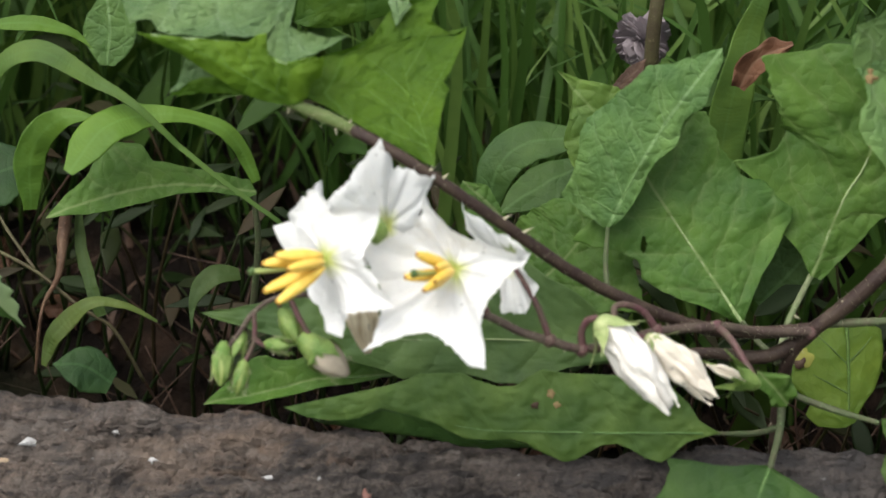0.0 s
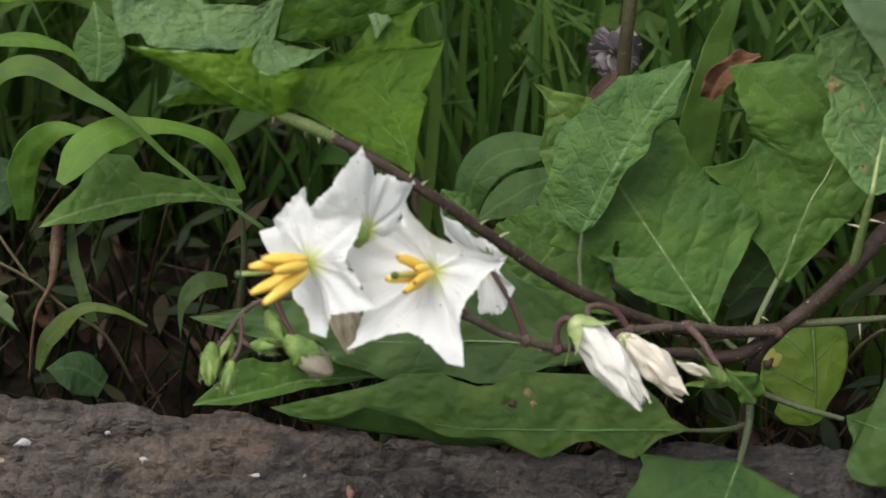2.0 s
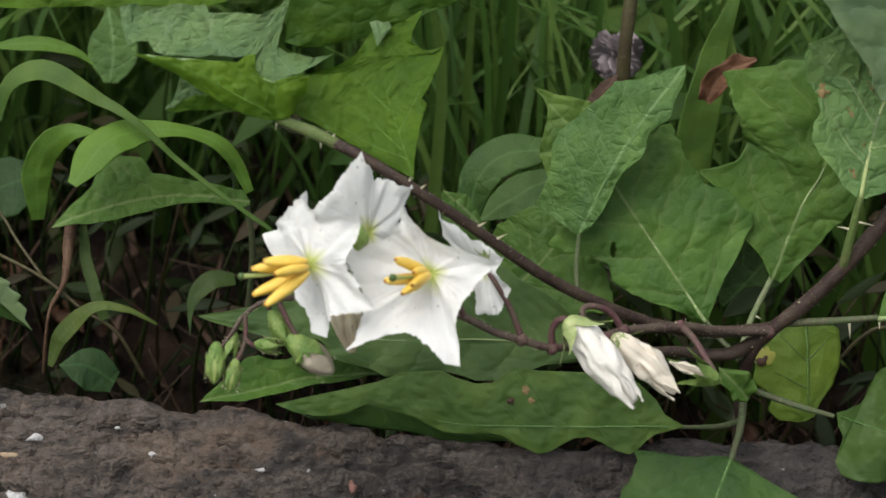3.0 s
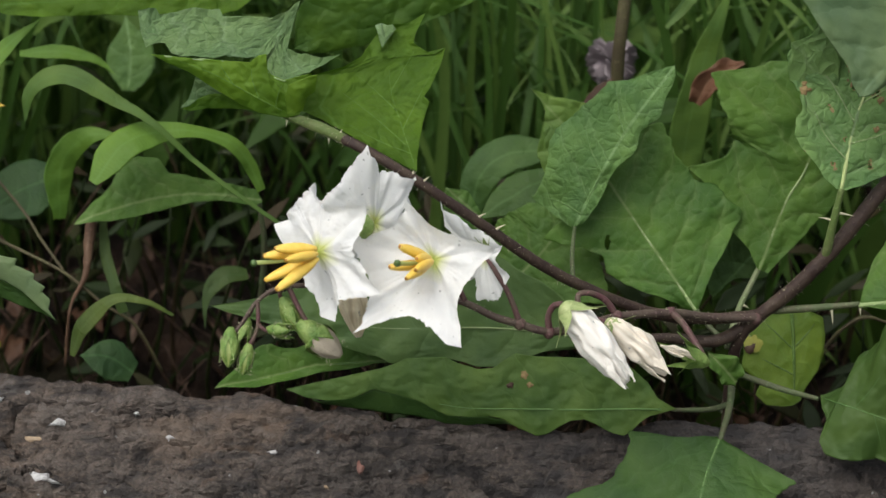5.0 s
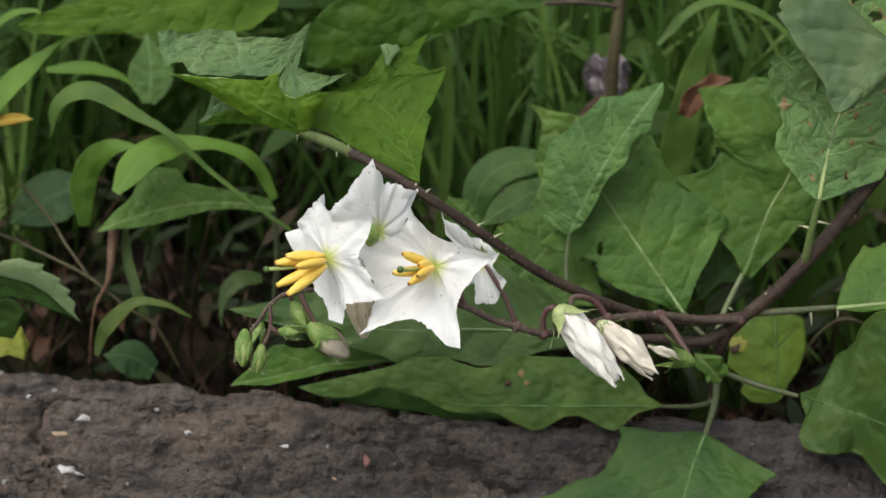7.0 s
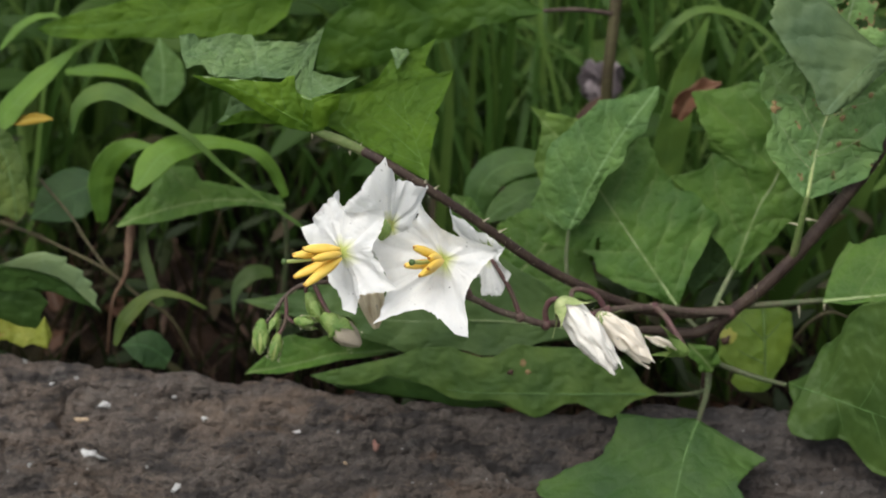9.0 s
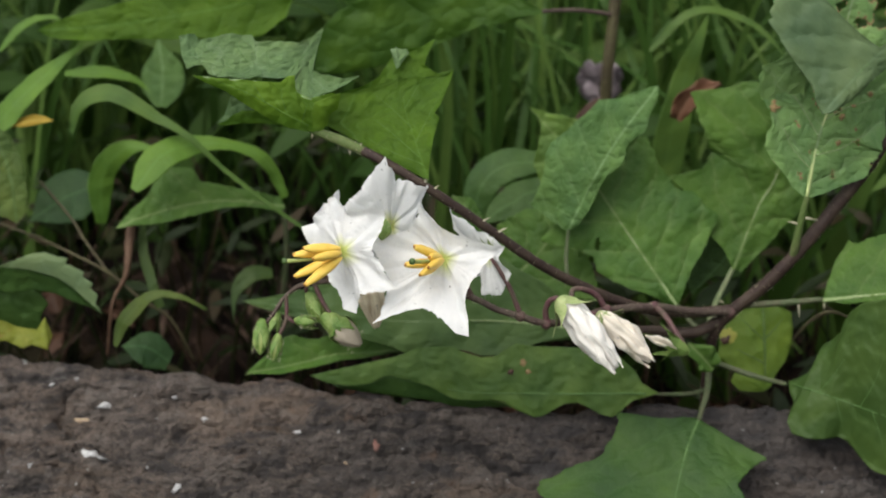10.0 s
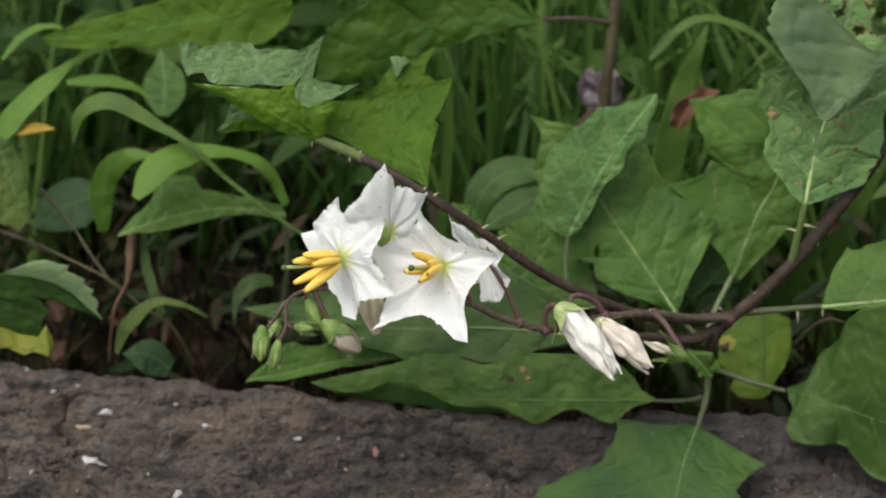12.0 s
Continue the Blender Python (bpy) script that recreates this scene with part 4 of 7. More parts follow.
for b, t in (((-0.0007, -0.0280, 0.0813), (-0.0064, -0.0330, 0.0860)), ((-0.0003, -0.0285, 0.0811), (-0.0030, -0.0350, 0.0843)), ((-0.0013, -0.0290, 0.0803), (-0.0084, -0.0345, 0.0822)), ((-0.0005, -0.0300, 0.0808), (-0.0051, -0.0365, 0.0806)), ((0.0001, -0.0300, 0.0814), (-0.0032, -0.0380, 0.0832))):
    anther(front, b, t)
style(front, (-0.0003, -0.0285, 0.0810), (-0.0067, -0.0370, 0.0842))
left_flower = corolla("flower", (-0.0230, -0.0285, 0.0827), [(-0.0117, -0.0300, 0.0940), (-0.0242, -0.0225, 0.0953), (-0.0298, -0.0188, 0.0847), (-0.0189, -0.0325, 0.0692), (-0.0093, -0.0363, 0.0774)],
    [(-0.0218, -0.0255, 0.0911), (-0.0283, -0.0205, 0.0898), (-0.0257, -0.0250, 0.0733), (-0.0185, -0.0345, 0.0746), (-0.0159, -0.0330, 0.0853)], (-0.8, -0.5, 0.15), "white star flower seen from the side with spread yellow anthers", seed=2.9, furrow=0.6, bow=0.45)
for b, t in (((-0.0230, -0.0307, 0.0842), (-0.0335, -0.0340, 0.0844)), ((-0.0231, -0.0312, 0.0848), (-0.0311, -0.0350, 0.0865)), ((-0.0228, -0.0325, 0.0842), (-0.0288, -0.0385, 0.0856)), ((-0.0232, -0.0322, 0.0834), (-0.0332, -0.0365, 0.0802)), ((-0.0227, -0.0330, 0.0833), (-0.0307, -0.0400, 0.0798))):
    anther(left_flower, b, t)
style(left_flower, (-0.0235, -0.0310, 0.0835), (-0.0352, -0.0345, 0.0831))
back_flower = corolla("flower", (-0.0120, -0.0165, 0.0836), [(-0.0033, -0.0180, 0.0950), (-0.0130, -0.0200, 0.1016), (-0.0236, -0.0190, 0.0876), (-0.0174, -0.0165, 0.0750), (-0.0056, -0.0165, 0.0750)],
    [(-0.0107, -0.0182, 0.0950), (-0.0184, -0.0185, 0.0934), (-0.0199, -0.0175, 0.0812), (-0.0115, -0.0160, 0.0748), (-0.0062, -0.0175, 0.0861)], (0.05, 0.75, 0.55), "white star flower seen from behind", seed=4.1, furrow=1.3, bow=0.25)
side_flower = corolla("flower", (0.0104, -0.0165, 0.0764), [(0.0138, -0.0200, 0.0800), (0.0006, -0.0165, 0.0875), (0.0073, -0.0140, 0.0697), (0.0096, -0.0205, 0.0680), (0.0152, -0.0215, 0.0729)],
    [(0.0072, -0.0180, 0.0834), (0.0033, -0.0150, 0.0811), (0.0088, -0.0170, 0.0704), (0.0132, -0.0215, 0.0681), (0.0127, -0.0205, 0.0771)], (0.5, 0.7, 0.3), "white flower turned away with drooping lobes", seed=5.6, bow=0.1)
calyx(side_flower, (0.0109, -0.0188, 0.0788), (-0.3, 0.1, 1), 2.0 * MM)


def wilted(at, tip, radius, label, mat=wilt_mat, seed=1.0, pleats=7, cup=1.85, tall=0.5, green=calyx_mat):
    a, b = V(at), V(tip)
    way = (b - a).normalized()
    line = spline([a, a.lerp(b, 0.5) + Vector((0.0, 0, 0.5 * MM)), b], 30)
    v, f = lathe_data(line, [radius * 0.45, radius * 0.74, radius * 0.92, radius * 1.0, radius * 1.02, radius * 1.0, radius * 0.9, radius * 0.72, radius * 0.46, radius * 0.2], 56, pleats, 0.15, 0.30, seed)
    me = obj("flower", v, f, mat, plant, label, uvs=[(i % 56 / 8.0, 0.35 + 0.6 * (i // 56) / 30) for i in range(len(v))])
    side = way.orthogonal().normalized()
    for k in range(3):
        ang = k * 2.2 + seed
        d = side * math.cos(ang) + way.cross(side) * math.sin(ang)
        ax = [a.lerp(b, 0.45) + d * radius * 0.75, a.lerp(b, 0.8) + d * radius * 0.8, a.lerp(b, 1.06) + d * radius * 0.45]
        vv, ff, uv, _, _ = leaf_data(ax, [0.16, 0.2, 0.18, 0.1, 0.0], [0.15, 0.2, 0.2, 0.08, 0.0], d, fold=-0.35, ripple=0.05, seed=seed + k, nu=14, nv=4)
        obj("petal_lobe", vv, ff, mat, me, uvs=[(u[0], 0.9) for u in uv])
    calyx(me, a, way, radius * cup, green, spread_out=1.1, seed=seed, tall=tall)
    return me


wilted((0.0273, -0.0223, 0.0671), (0.0396, -0.0310, 0.0545), 3.4 * MM, "wilted closed creamy white flower hanging from its stalk", seed=1.7)
wilted((0.0364, -0.0178, 0.0615), (0.0481, -0.0240, 0.0526), 2.8 * MM, "wilted crumpled flower with a browning pinkish tip", mat=fade_mat, seed=3.3, pleats=9, cup=1.4)
wilted((0.0560, -0.0171, 0.0520), (0.0476, -0.0187, 0.0563), 0.6 * MM, "small withered flower in a green calyx", mat=fade_mat, seed=5.2, cup=8.2, tall=1.0, green=sepal_mat)


def bud(at, tip, radius, label, seed=1.0, open_tip=False, sepals=True, mat=None):
    a, b = V(at), V(tip)
    line = spline([a, a.lerp(b, 0.5), b], 16)
    v, f = lathe_data(line, [radius * 0.2, radius * 0.62, radius * 0.9, radius, radius * 0.96, radius * 0.8, radius * 0.52, radius * 0.15], 25, 5, 0.10, 0.08, seed)
    ob = obj("bud", v, f, mat or (bud_petal if open_tip else bud_mat), plant, label, uvs=[(i % 25 / 8.0, 0.5) for i in range(len(v))])
    hv, hf = [], []
    for q in range(150):
        s, ang = HAIR.uniform(0.05, 0.9), HAIR.uniform(0, 2 * math.pi)
        side = (b - a).normalized().orthogonal()
        d = (side * math.cos(ang) + (b - a).normalized().cross(side) * math.sin(ang) + (b - a).normalized() * 0.35).normalized()
        c = a.lerp(b, s) + d * radius * 0.9
        tv, tf = tube_data([c, c + d * HAIR.uniform(0.3, 0.7) * MM], [0.05 * MM, 0.012 * MM], 2, 3)
        n = len(hv)
        hv += tv
        hf += [tuple(n + i for i in g) for g in tf]
    tagged(obj("hairs", hv, hf, thorn_mat, ob, "fine pale hairs"), kind="stuff")
    if sepals:
        calyx(ob, a + (b - a) * 0.05, b - a, radius * (2.3 if open_tip else 2.1), sepal_mat, 0.1 if open_tip else 0.2, seed, long=0.42 if open_tip else 0.95)
    return ob


def furled(at, tip, radius, label, seed):
    """A closed corolla whose five lobes are folded together into a tapering, pleated tube."""
    a, b = V(at), V(tip)
    v, f = lathe_data(spline([a, a.lerp(b, 0.5), b], 24), [radius * 0.75, radius * 0.98, radius, radius * 0.92, radius * 0.78, radius * 0.6, radius * 0.4, radius * 0.2], 50, 5, 0.22, 0.16, seed)
    return obj("flower", v, f, furled_mat, plant, label, uvs=[(i % 50 / 8.0, 0.35 + 0.6 * (i // 50) / 24) for i in range(len(v))])


bud((-0.0417, -0.0235, 0.0621), (-0.0421, -0.0275, 0.0560), 1.9 * MM, "green hairy flower bud hanging down", 1.0)
bud((-0.0380, -0.0248, 0.0593), (-0.0392, -0.0273, 0.0541), 1.5 * MM, "small green flower bud hanging down", 2.0)
bud((-0.0384, -0.0217, 0.0636), (-0.0394, -0.0232, 0.0605), 1.5 * MM, "tiny green flower bud", 3.0)
bud((-0.0334, -0.0233, 0.0626), (-0.0297, -0.0244, 0.0626), 1.5 * MM, "tiny green flower bud", 4.0)
bud((-0.0309, -0.0182, 0.0665), (-0.0278, -0.0208, 0.0608), 1.9 * MM, "green flower bud with long sepals", 5.0)
bud((-0.0264, -0.0223, 0.0624), (-0.0189, -0.0255, 0.0575), 2.9 * MM, "swelling bud with a purplish white tip", 6.0, True)
furled((-0.0169, -0.0185, 0.0681), (-0.0154, -0.0225, 0.0604), 2.9 * MM, "faded pinkish furled flower hanging below the open flowers", 7.0)

bud((-0.0138, -0.0263, 0.0846), (-0.0134, -0.0233, 0.0886), 2.0 * MM, "small round green bud between the open flowers", 8.0, sepals=False, mat=sepal_mat)

# leaves of the plant
hanging_leaf = flap(plant, [(-0.0034, -0.0085, 0.0915), (-0.0109, -0.0052, 0.0942), (-0.0188, -0.0011, 0.0975), (-0.0268, 0.0023, 0.1004), (-0.0287, 0.0026, 0.1006), (-0.0258, 0.0061, 0.1035), (-0.0248, 0.0090, 0.1059), (-0.0190, 0.0104, 0.1071), (-0.0153, 0.0122, 0.1087), (-0.0126, 0.0158, 0.1117), (-0.0106, 0.0178, 0.1135), (-0.0057, 0.0183, 0.1139), (-0.0019, 0.0201, 0.1154)],
    [(-0.0034, -0.0085, 0.0915), (-0.0032, -0.0048, 0.0945), (-0.0022, 0.0004, 0.0987), (-0.0009, 0.0039, 0.1017), (-0.0020, 0.0051, 0.1026), (-0.0009, 0.0064, 0.1037), (0.0014, 0.0107, 0.1074), (0.0024, 0.0140, 0.1101), (0.0003, 0.0127, 0.1091), (-0.0020, 0.0135, 0.1097), (-0.0043, 0.0148, 0.1108), (-0.0037, 0.0168, 0.1126), (-0.0019, 0.0201, 0.1154)], (0.15, -0.75, 0.5), leaf_back, "backlit lobed leaf hanging from the stem", belly=-0.0012, crumple=0.0009, roll=0.0006, nu=160, nv=70)
flap(plant, [(-0.0124, 0.0160, 0.1144), (-0.0116, 0.0142, 0.1128), (-0.0108, 0.0118, 0.1108), (-0.0094, 0.0137, 0.1124), (-0.0079, 0.0153, 0.1138)], [(-0.0124, 0.0170, 0.1140), (-0.0111, 0.0173, 0.1143), (-0.0097, 0.0169, 0.1139), (-0.0087, 0.0171, 0.1141), (-0.0079, 0.0163, 0.1134)], (0.2, -0.8, 0.6), leaf_light, "pale curled corner of the hanging leaf", belly=0.0006, nu=24, nv=8)
fold_top = flap(plant, [(-0.0616, 0.0115, 0.1193), (-0.0579, 0.0118, 0.1195), (-0.0570, 0.0108, 0.1188), (-0.0507, 0.0116, 0.1194), (-0.0446, 0.0118, 0.1195), (-0.0437, 0.0104, 0.1185), (-0.0374, 0.0102, 0.1183), (-0.0334, 0.0100, 0.1181), (-0.0300, 0.0116, 0.1194), (-0.0278, 0.0127, 0.1209), (-0.0291, 0.0092, 0.1175), (-0.0303, 0.0040, 0.1133), (-0.0272, 0.0023, 0.1127), (-0.0232, 0.0005, 0.1127), (-0.0191, -0.0000, 0.1137)],
    [(-0.0616, 0.0115, 0.1193), (-0.0608, 0.0078, 0.1164), (-0.0595, 0.0043, 0.1136), (-0.0576, 0.0050, 0.1142), (-0.0556, 0.0054, 0.1145), (-0.0541, 0.0034, 0.1129), (-0.0503, 0.0029, 0.1125), (-0.0437, 0.0025, 0.1122), (-0.0384, 0.0024, 0.1121), (-0.0342, 0.0031, 0.1127), (-0.0348, 0.0013, 0.1113), (-0.0333, -0.0006, 0.1098), (-0.0302, -0.0014, 0.1091), (-0.0252, -0.0013, 0.1106), (-0.0191, -0.0000, 0.1137)], (0.1, -0.65, 0.75), leaf_light, "crinkled pale green upper face of a folded lobed leaf", belly=-0.0008, crumple=0.0012, roll=0.0007, nu=170, nv=50)
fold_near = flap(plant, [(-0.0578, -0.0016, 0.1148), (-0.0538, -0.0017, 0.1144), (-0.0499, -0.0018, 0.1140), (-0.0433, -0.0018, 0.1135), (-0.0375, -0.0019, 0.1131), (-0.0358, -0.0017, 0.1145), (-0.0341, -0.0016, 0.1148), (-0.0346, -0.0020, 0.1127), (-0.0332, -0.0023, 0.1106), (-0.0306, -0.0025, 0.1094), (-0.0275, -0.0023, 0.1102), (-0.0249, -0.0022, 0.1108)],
    [(-0.0578, -0.0016, 0.1148), (-0.0544, -0.0019, 0.1130), (-0.0499, -0.0022, 0.1110), (-0.0448, -0.0027, 0.1075), (-0.0396, -0.0032, 0.1043), (-0.0357, -0.0035, 0.1025), (-0.0318, -0.0036, 0.1017), (-0.0297, -0.0036, 0.1015), (-0.0276, -0.0036, 0.1021), (-0.0265, -0.0031, 0.1049), (-0.0254, -0.0027, 0.1078), (-0.0249, -0.0022, 0.1108)], (0.1, -0.88, 0.42), leaf_lit_tint, "under face of the folded leaf, coloured bright as if backlit", belly=0.0016, crumple=0.0008, roll=0.0005, nu=130, nv=40)
flap(plant, [(-0.0299, -0.0070, 0.1039), (-0.0302, -0.0070, 0.1074), (-0.0294, -0.0070, 0.1102), (-0.0269, -0.0070, 0.1115), (-0.0247, -0.0070, 0.1123), (-0.0235, -0.0070, 0.1126)], [(-0.0299, -0.0070, 0.1039), (-0.0282, -0.0070, 0.1039), (-0.0266, -0.0070, 0.1045), (-0.0258, -0.0070, 0.1074), (-0.0239, -0.0070, 0.1088), (-0.0235, -0.0070, 0.1126)], (0.15, -0.9, 0.3), leaf_lit_tint, "curled lobe of the folded leaf, coloured bright as if backlit", belly=0.0012, roll=0.0005, nu=40, nv=14)
flap(plant, [(-0.0526, 0.0025, 0.1010), (-0.0509, 0.0025, 0.1033), (-0.0499, 0.0025, 0.1064), (-0.0490, 0.0025, 0.1088), (-0.0451, 0.0025, 0.1071), (-0.0402, 0.0025, 0.1046), (-0.0367, 0.0025, 0.1017), (-0.0341, 0.0025, 0.1000)], [(-0.0526, 0.0025, 0.1010), (-0.0506, 0.0025, 0.1017), (-0.0490, 0.0025, 0.1033), (-0.0465, 0.0025, 0.1043), (-0.0432, 0.0025, 0.1046), (-0.0400, 0.0025, 0.1040), (-0.0367, 0.0025, 0.1014), (-0.0341, 0.0025, 0.1000)], (0, -0.7, 0.7), leaf_light, "pale lobe of the folded leaf", crumple=0.0007, nu=50, nv=14)
flap(plant, [(-0.0525, 0.0018, 0.1013), (-0.0505, 0.0018, 0.1020), (-0.0489, 0.0018, 0.1036), (-0.0465, 0.0018, 0.1046), (-0.0432, 0.0018, 0.1049), (-0.0399, 0.0018, 0.1041), (-0.0367, 0.0018, 0.1016), (-0.0341, 0.0018, 0.1000)], [(-0.0525, 0.0018, 0.1013), (-0.0506, 0.0018, 0.1009), (-0.0466, 0.0018, 0.1014), (-0.0426, 0.0018, 0.1014), (-0.0387, 0.0018, 0.1012), (-0.0367, 0.0018, 0.1006), (-0.0354, 0.0018, 0.1002), (-0.0341, 0.0018, 0.1000)], (0, -0.9, 0.2), leaf_back, "green under face of the drooping lobe", crumple=0.0004, nu=50, nv=12)
upright_leaf = leaf(plant, [(0.0304, 0.0181, 0.0663), (0.0364, 0.0206, 0.0787), (0.0421, 0.0237, 0.0878), (0.0522, 0.0294, 0.1000)], [0.036, 0.251, 0.255, 0.258, 0.262, 0.266, 0.271, 0.279, 0.292, 0.309, 0.321, 0.322, 0.322, 0.316, 0.303, 0.288, 0.274, 0.263, 0.251, 0.241, 0.233, 0.224, 0.215, 0.185, 0.149, 0.125, 0.105, 0.082, 0.056, 0.034, 0.000], [0.000, 0.022, 0.037, 0.044, 0.052, 0.059, 0.058, 0.056, 0.053, 0.049, 0.051, 0.055, 0.059, 0.074, 0.087, 0.102, 0.095, 0.082, 0.066, 0.062, 0.073, 0.086, 0.098, 0.093, 0.079, 0.067, 0.060, 0.052, 0.044, 0.028, 0.000], (-0.2, -0.85, 0.5),
     leaf_net, "lobed green leaf standing upright with pale veins", ripple=0.04, rib_width=0.0003, rib=rib_green, nu=70)
tube("petiole", [(0.0296, -0.0023, 0.0626), (0.0296, 0.0074, 0.0645), (0.0305, 0.0182, 0.0665)], [0.5 * MM, 0.5 * MM, 0.4 * MM], stem_green, plant)
leaf(plant, [(0.0576, 0.0139, 0.0477), (0.0479, 0.0209, 0.0604), (0.0391, 0.0274, 0.0719), (0.0322, 0.0337, 0.0808)], [0.007, 0.025, 0.041, 0.059, 0.086, 0.109, 0.135, 0.162, 0.185, 0.212, 0.224, 0.234, 0.241, 0.233, 0.227, 0.245, 0.270, 0.292, 0.337, 0.369, 0.379, 0.391, 0.234, 0.220, 0.204, 0.188, 0.174, 0.159, 0.143, 0.130, 0.000], [0.008, 0.047, 0.093, 0.141, 0.184, 0.247, 0.304, 0.359, 0.428, 0.436, 0.433, 0.430, 0.427, 0.423, 0.400, 0.370, 0.349, 0.344, 0.340, 0.340, 0.340, 0.341, 0.346, 0.349, 0.353, 0.358, 0.361, 0.263, 0.234, 0.208, 0.000], (0, -0.85, 0.55),
     leaf_mid, "broad green lobed leaf with a pale midrib and a small slit", ripple=0.04, rib_width=0.0004, rib=rib_pale, nu=150, nv=36, holes=[((0.0379, 0.0262, 0.0615), 0.0006, 0.0016)])
tube("petiole", [(0.0660, 0.0050, 0.0429), (0.0608, 0.0105, 0.0452), (0.0574, 0.0141, 0.0483)], [0.7 * MM, 0.6 * MM, 0.45 * MM], stem_green, plant)
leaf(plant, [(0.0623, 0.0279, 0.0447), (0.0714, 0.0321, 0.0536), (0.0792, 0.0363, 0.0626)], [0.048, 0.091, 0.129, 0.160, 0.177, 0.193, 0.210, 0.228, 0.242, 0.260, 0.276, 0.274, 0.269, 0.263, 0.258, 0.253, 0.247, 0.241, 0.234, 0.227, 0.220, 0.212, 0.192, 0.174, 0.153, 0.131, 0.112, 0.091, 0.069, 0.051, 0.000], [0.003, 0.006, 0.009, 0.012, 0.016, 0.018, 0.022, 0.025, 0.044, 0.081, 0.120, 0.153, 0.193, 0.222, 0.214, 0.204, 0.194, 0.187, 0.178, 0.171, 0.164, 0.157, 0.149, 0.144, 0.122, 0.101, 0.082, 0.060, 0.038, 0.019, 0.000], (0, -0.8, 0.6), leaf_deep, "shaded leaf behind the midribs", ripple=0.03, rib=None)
leaf(plant, [(0.0380, 0.0466, 0.0658), (0.0309, 0.0517, 0.0744), (0.0215, 0.0561, 0.0838)], [0.079, 0.119, 0.156, 0.199, 0.241, 0.277, 0.318, 0.357, 0.392, 0.399, 0.391, 0.384, 0.376, 0.367, 0.358, 0.348, 0.337, 0.309, 0.266, 0.219, 0.181, 0.133, 0.085, 0.043, 0.029, 0.015, 0.003, 0.000, 0.001, 0.002, 0.000], [0.078, 0.129, 0.170, 0.194, 0.208, 0.221, 0.236, 0.252, 0.265, 0.281, 0.292, 0.288, 0.283, 0.279, 0.277, 0.274, 0.272, 0.270, 0.262, 0.236, 0.212, 0.185, 0.159, 0.137, 0.112, 0.090, 0.074, 0.055, 0.037, 0.021, 0.000], (0, -0.85, 0.5), leaf_tip, "yellowish green leaf tip behind the others", ripple=0.03, rib=None)
leaf(plant, [(0.0716, 0.0224, 0.0542), (0.0774, 0.0277, 0.0680), (0.0826, 0.0309, 0.0772), (0.0869, 0.0388, 0.0965)], [0.007, 0.043, 0.073, 0.133, 0.210, 0.257, 0.297, 0.329, 0.353, 0.463, 0.406, 0.345, 0.357, 0.372, 0.380, 0.378, 0.379, 0.383, 0.392, 0.401, 0.408, 0.425, 0.447, 0.467, 0.489, 0.509, 0.528, 0.415, 0.311, 0.255, 0.000], [0.045, 0.059, 0.072, 0.086, 0.101, 0.113, 0.127, 0.141, 0.153, 0.167, 0.177, 0.183, 0.187, 0.193, 0.198, 0.204, 0.206, 0.203, 0.202, 0.192, 0.180, 0.168, 0.157, 0.148, 0.137, 0.126, 0.117, 0.092, 0.062, 0.035, 0.000], (0.1, -0.88, 0.5),
     leaf_mid, "large upright lobed green leaf", ripple=0.03, rib_width=0.0005, rib=rib_pale, nu=80)
tube("petiole", [(0.0638, 0.0071, 0.0426), (0.0668, 0.0159, 0.0474), (0.0716, 0.0225, 0.0544)], [0.7 * MM, 0.68 * MM, 0.6 * MM], stem_pale, plant)
eaten_leaf = leaf(plant, [(0.0859, 0.0025, 0.0825), (0.0884, 0.0074, 0.0953), (0.0908, 0.0096, 0.1023), (0.0936, 0.0139, 0.1163), (0.0972, 0.0193, 0.1326)], [0.023, 0.076, 0.105, 0.145, 0.188, 0.216, 0.231, 0.234, 0.215, 0.248, 0.304, 0.308, 0.313, 0.320, 0.327, 0.335, 0.286, 0.250, 0.212, 0.228, 0.242, 0.259, 0.259, 0.260, 0.261, 0.249, 0.226, 0.198, 0.171, 0.148, 0.000], [0.021, 0.087, 0.136, 0.202, 0.254, 0.260, 0.267, 0.273, 0.276, 0.276, 0.273, 0.262, 0.254, 0.250, 0.252, 0.281, 0.310, 0.326, 0.316, 0.306, 0.297, 0.287, 0.276, 0.266, 0.255, 0.244, 0.218, 0.163, 0.108, 0.061, 0.000], (0.1, -0.85, 0.5),
     leaf_eaten, "insect-chewed green leaf with brown spots and holes", ripple=0.05, rib_width=0.0005, rib=rib_bright, chewed=0.44, nu=190, nv=38)
flap(plant, [(0.0808, 0.0100, 0.1171), (0.0786, 0.0100, 0.1143), (0.0762, 0.0100, 0.1132), (0.0744, 0.0100, 0.1125), (0.0749, 0.0100, 0.1105), (0.0742, 0.0100, 0.1076), (0.0747, 0.0100, 0.1041), (0.0770, 0.0100, 0.1035), (0.0786, 0.0100, 0.1020), (0.0777, 0.0100, 0.0995), (0.0783, 0.0100, 0.0977), (0.0807, 0.0100, 0.0971)],
    [(0.0808, 0.0100, 0.1171), (0.0828, 0.0100, 0.1147), (0.0846, 0.0100, 0.1112), (0.0853, 0.0100, 0.1076), (0.0849, 0.0100, 0.1040), (0.0840, 0.0100, 0.1009), (0.0825, 0.0100, 0.0986), (0.0807, 0.0100, 0.0971)], (0, -0.8, 0.5), leaf_eaten, "ragged gnawed edge of the chewed leaf", crumple=0.0007, roll=0.0006, nu=60, nv=16)
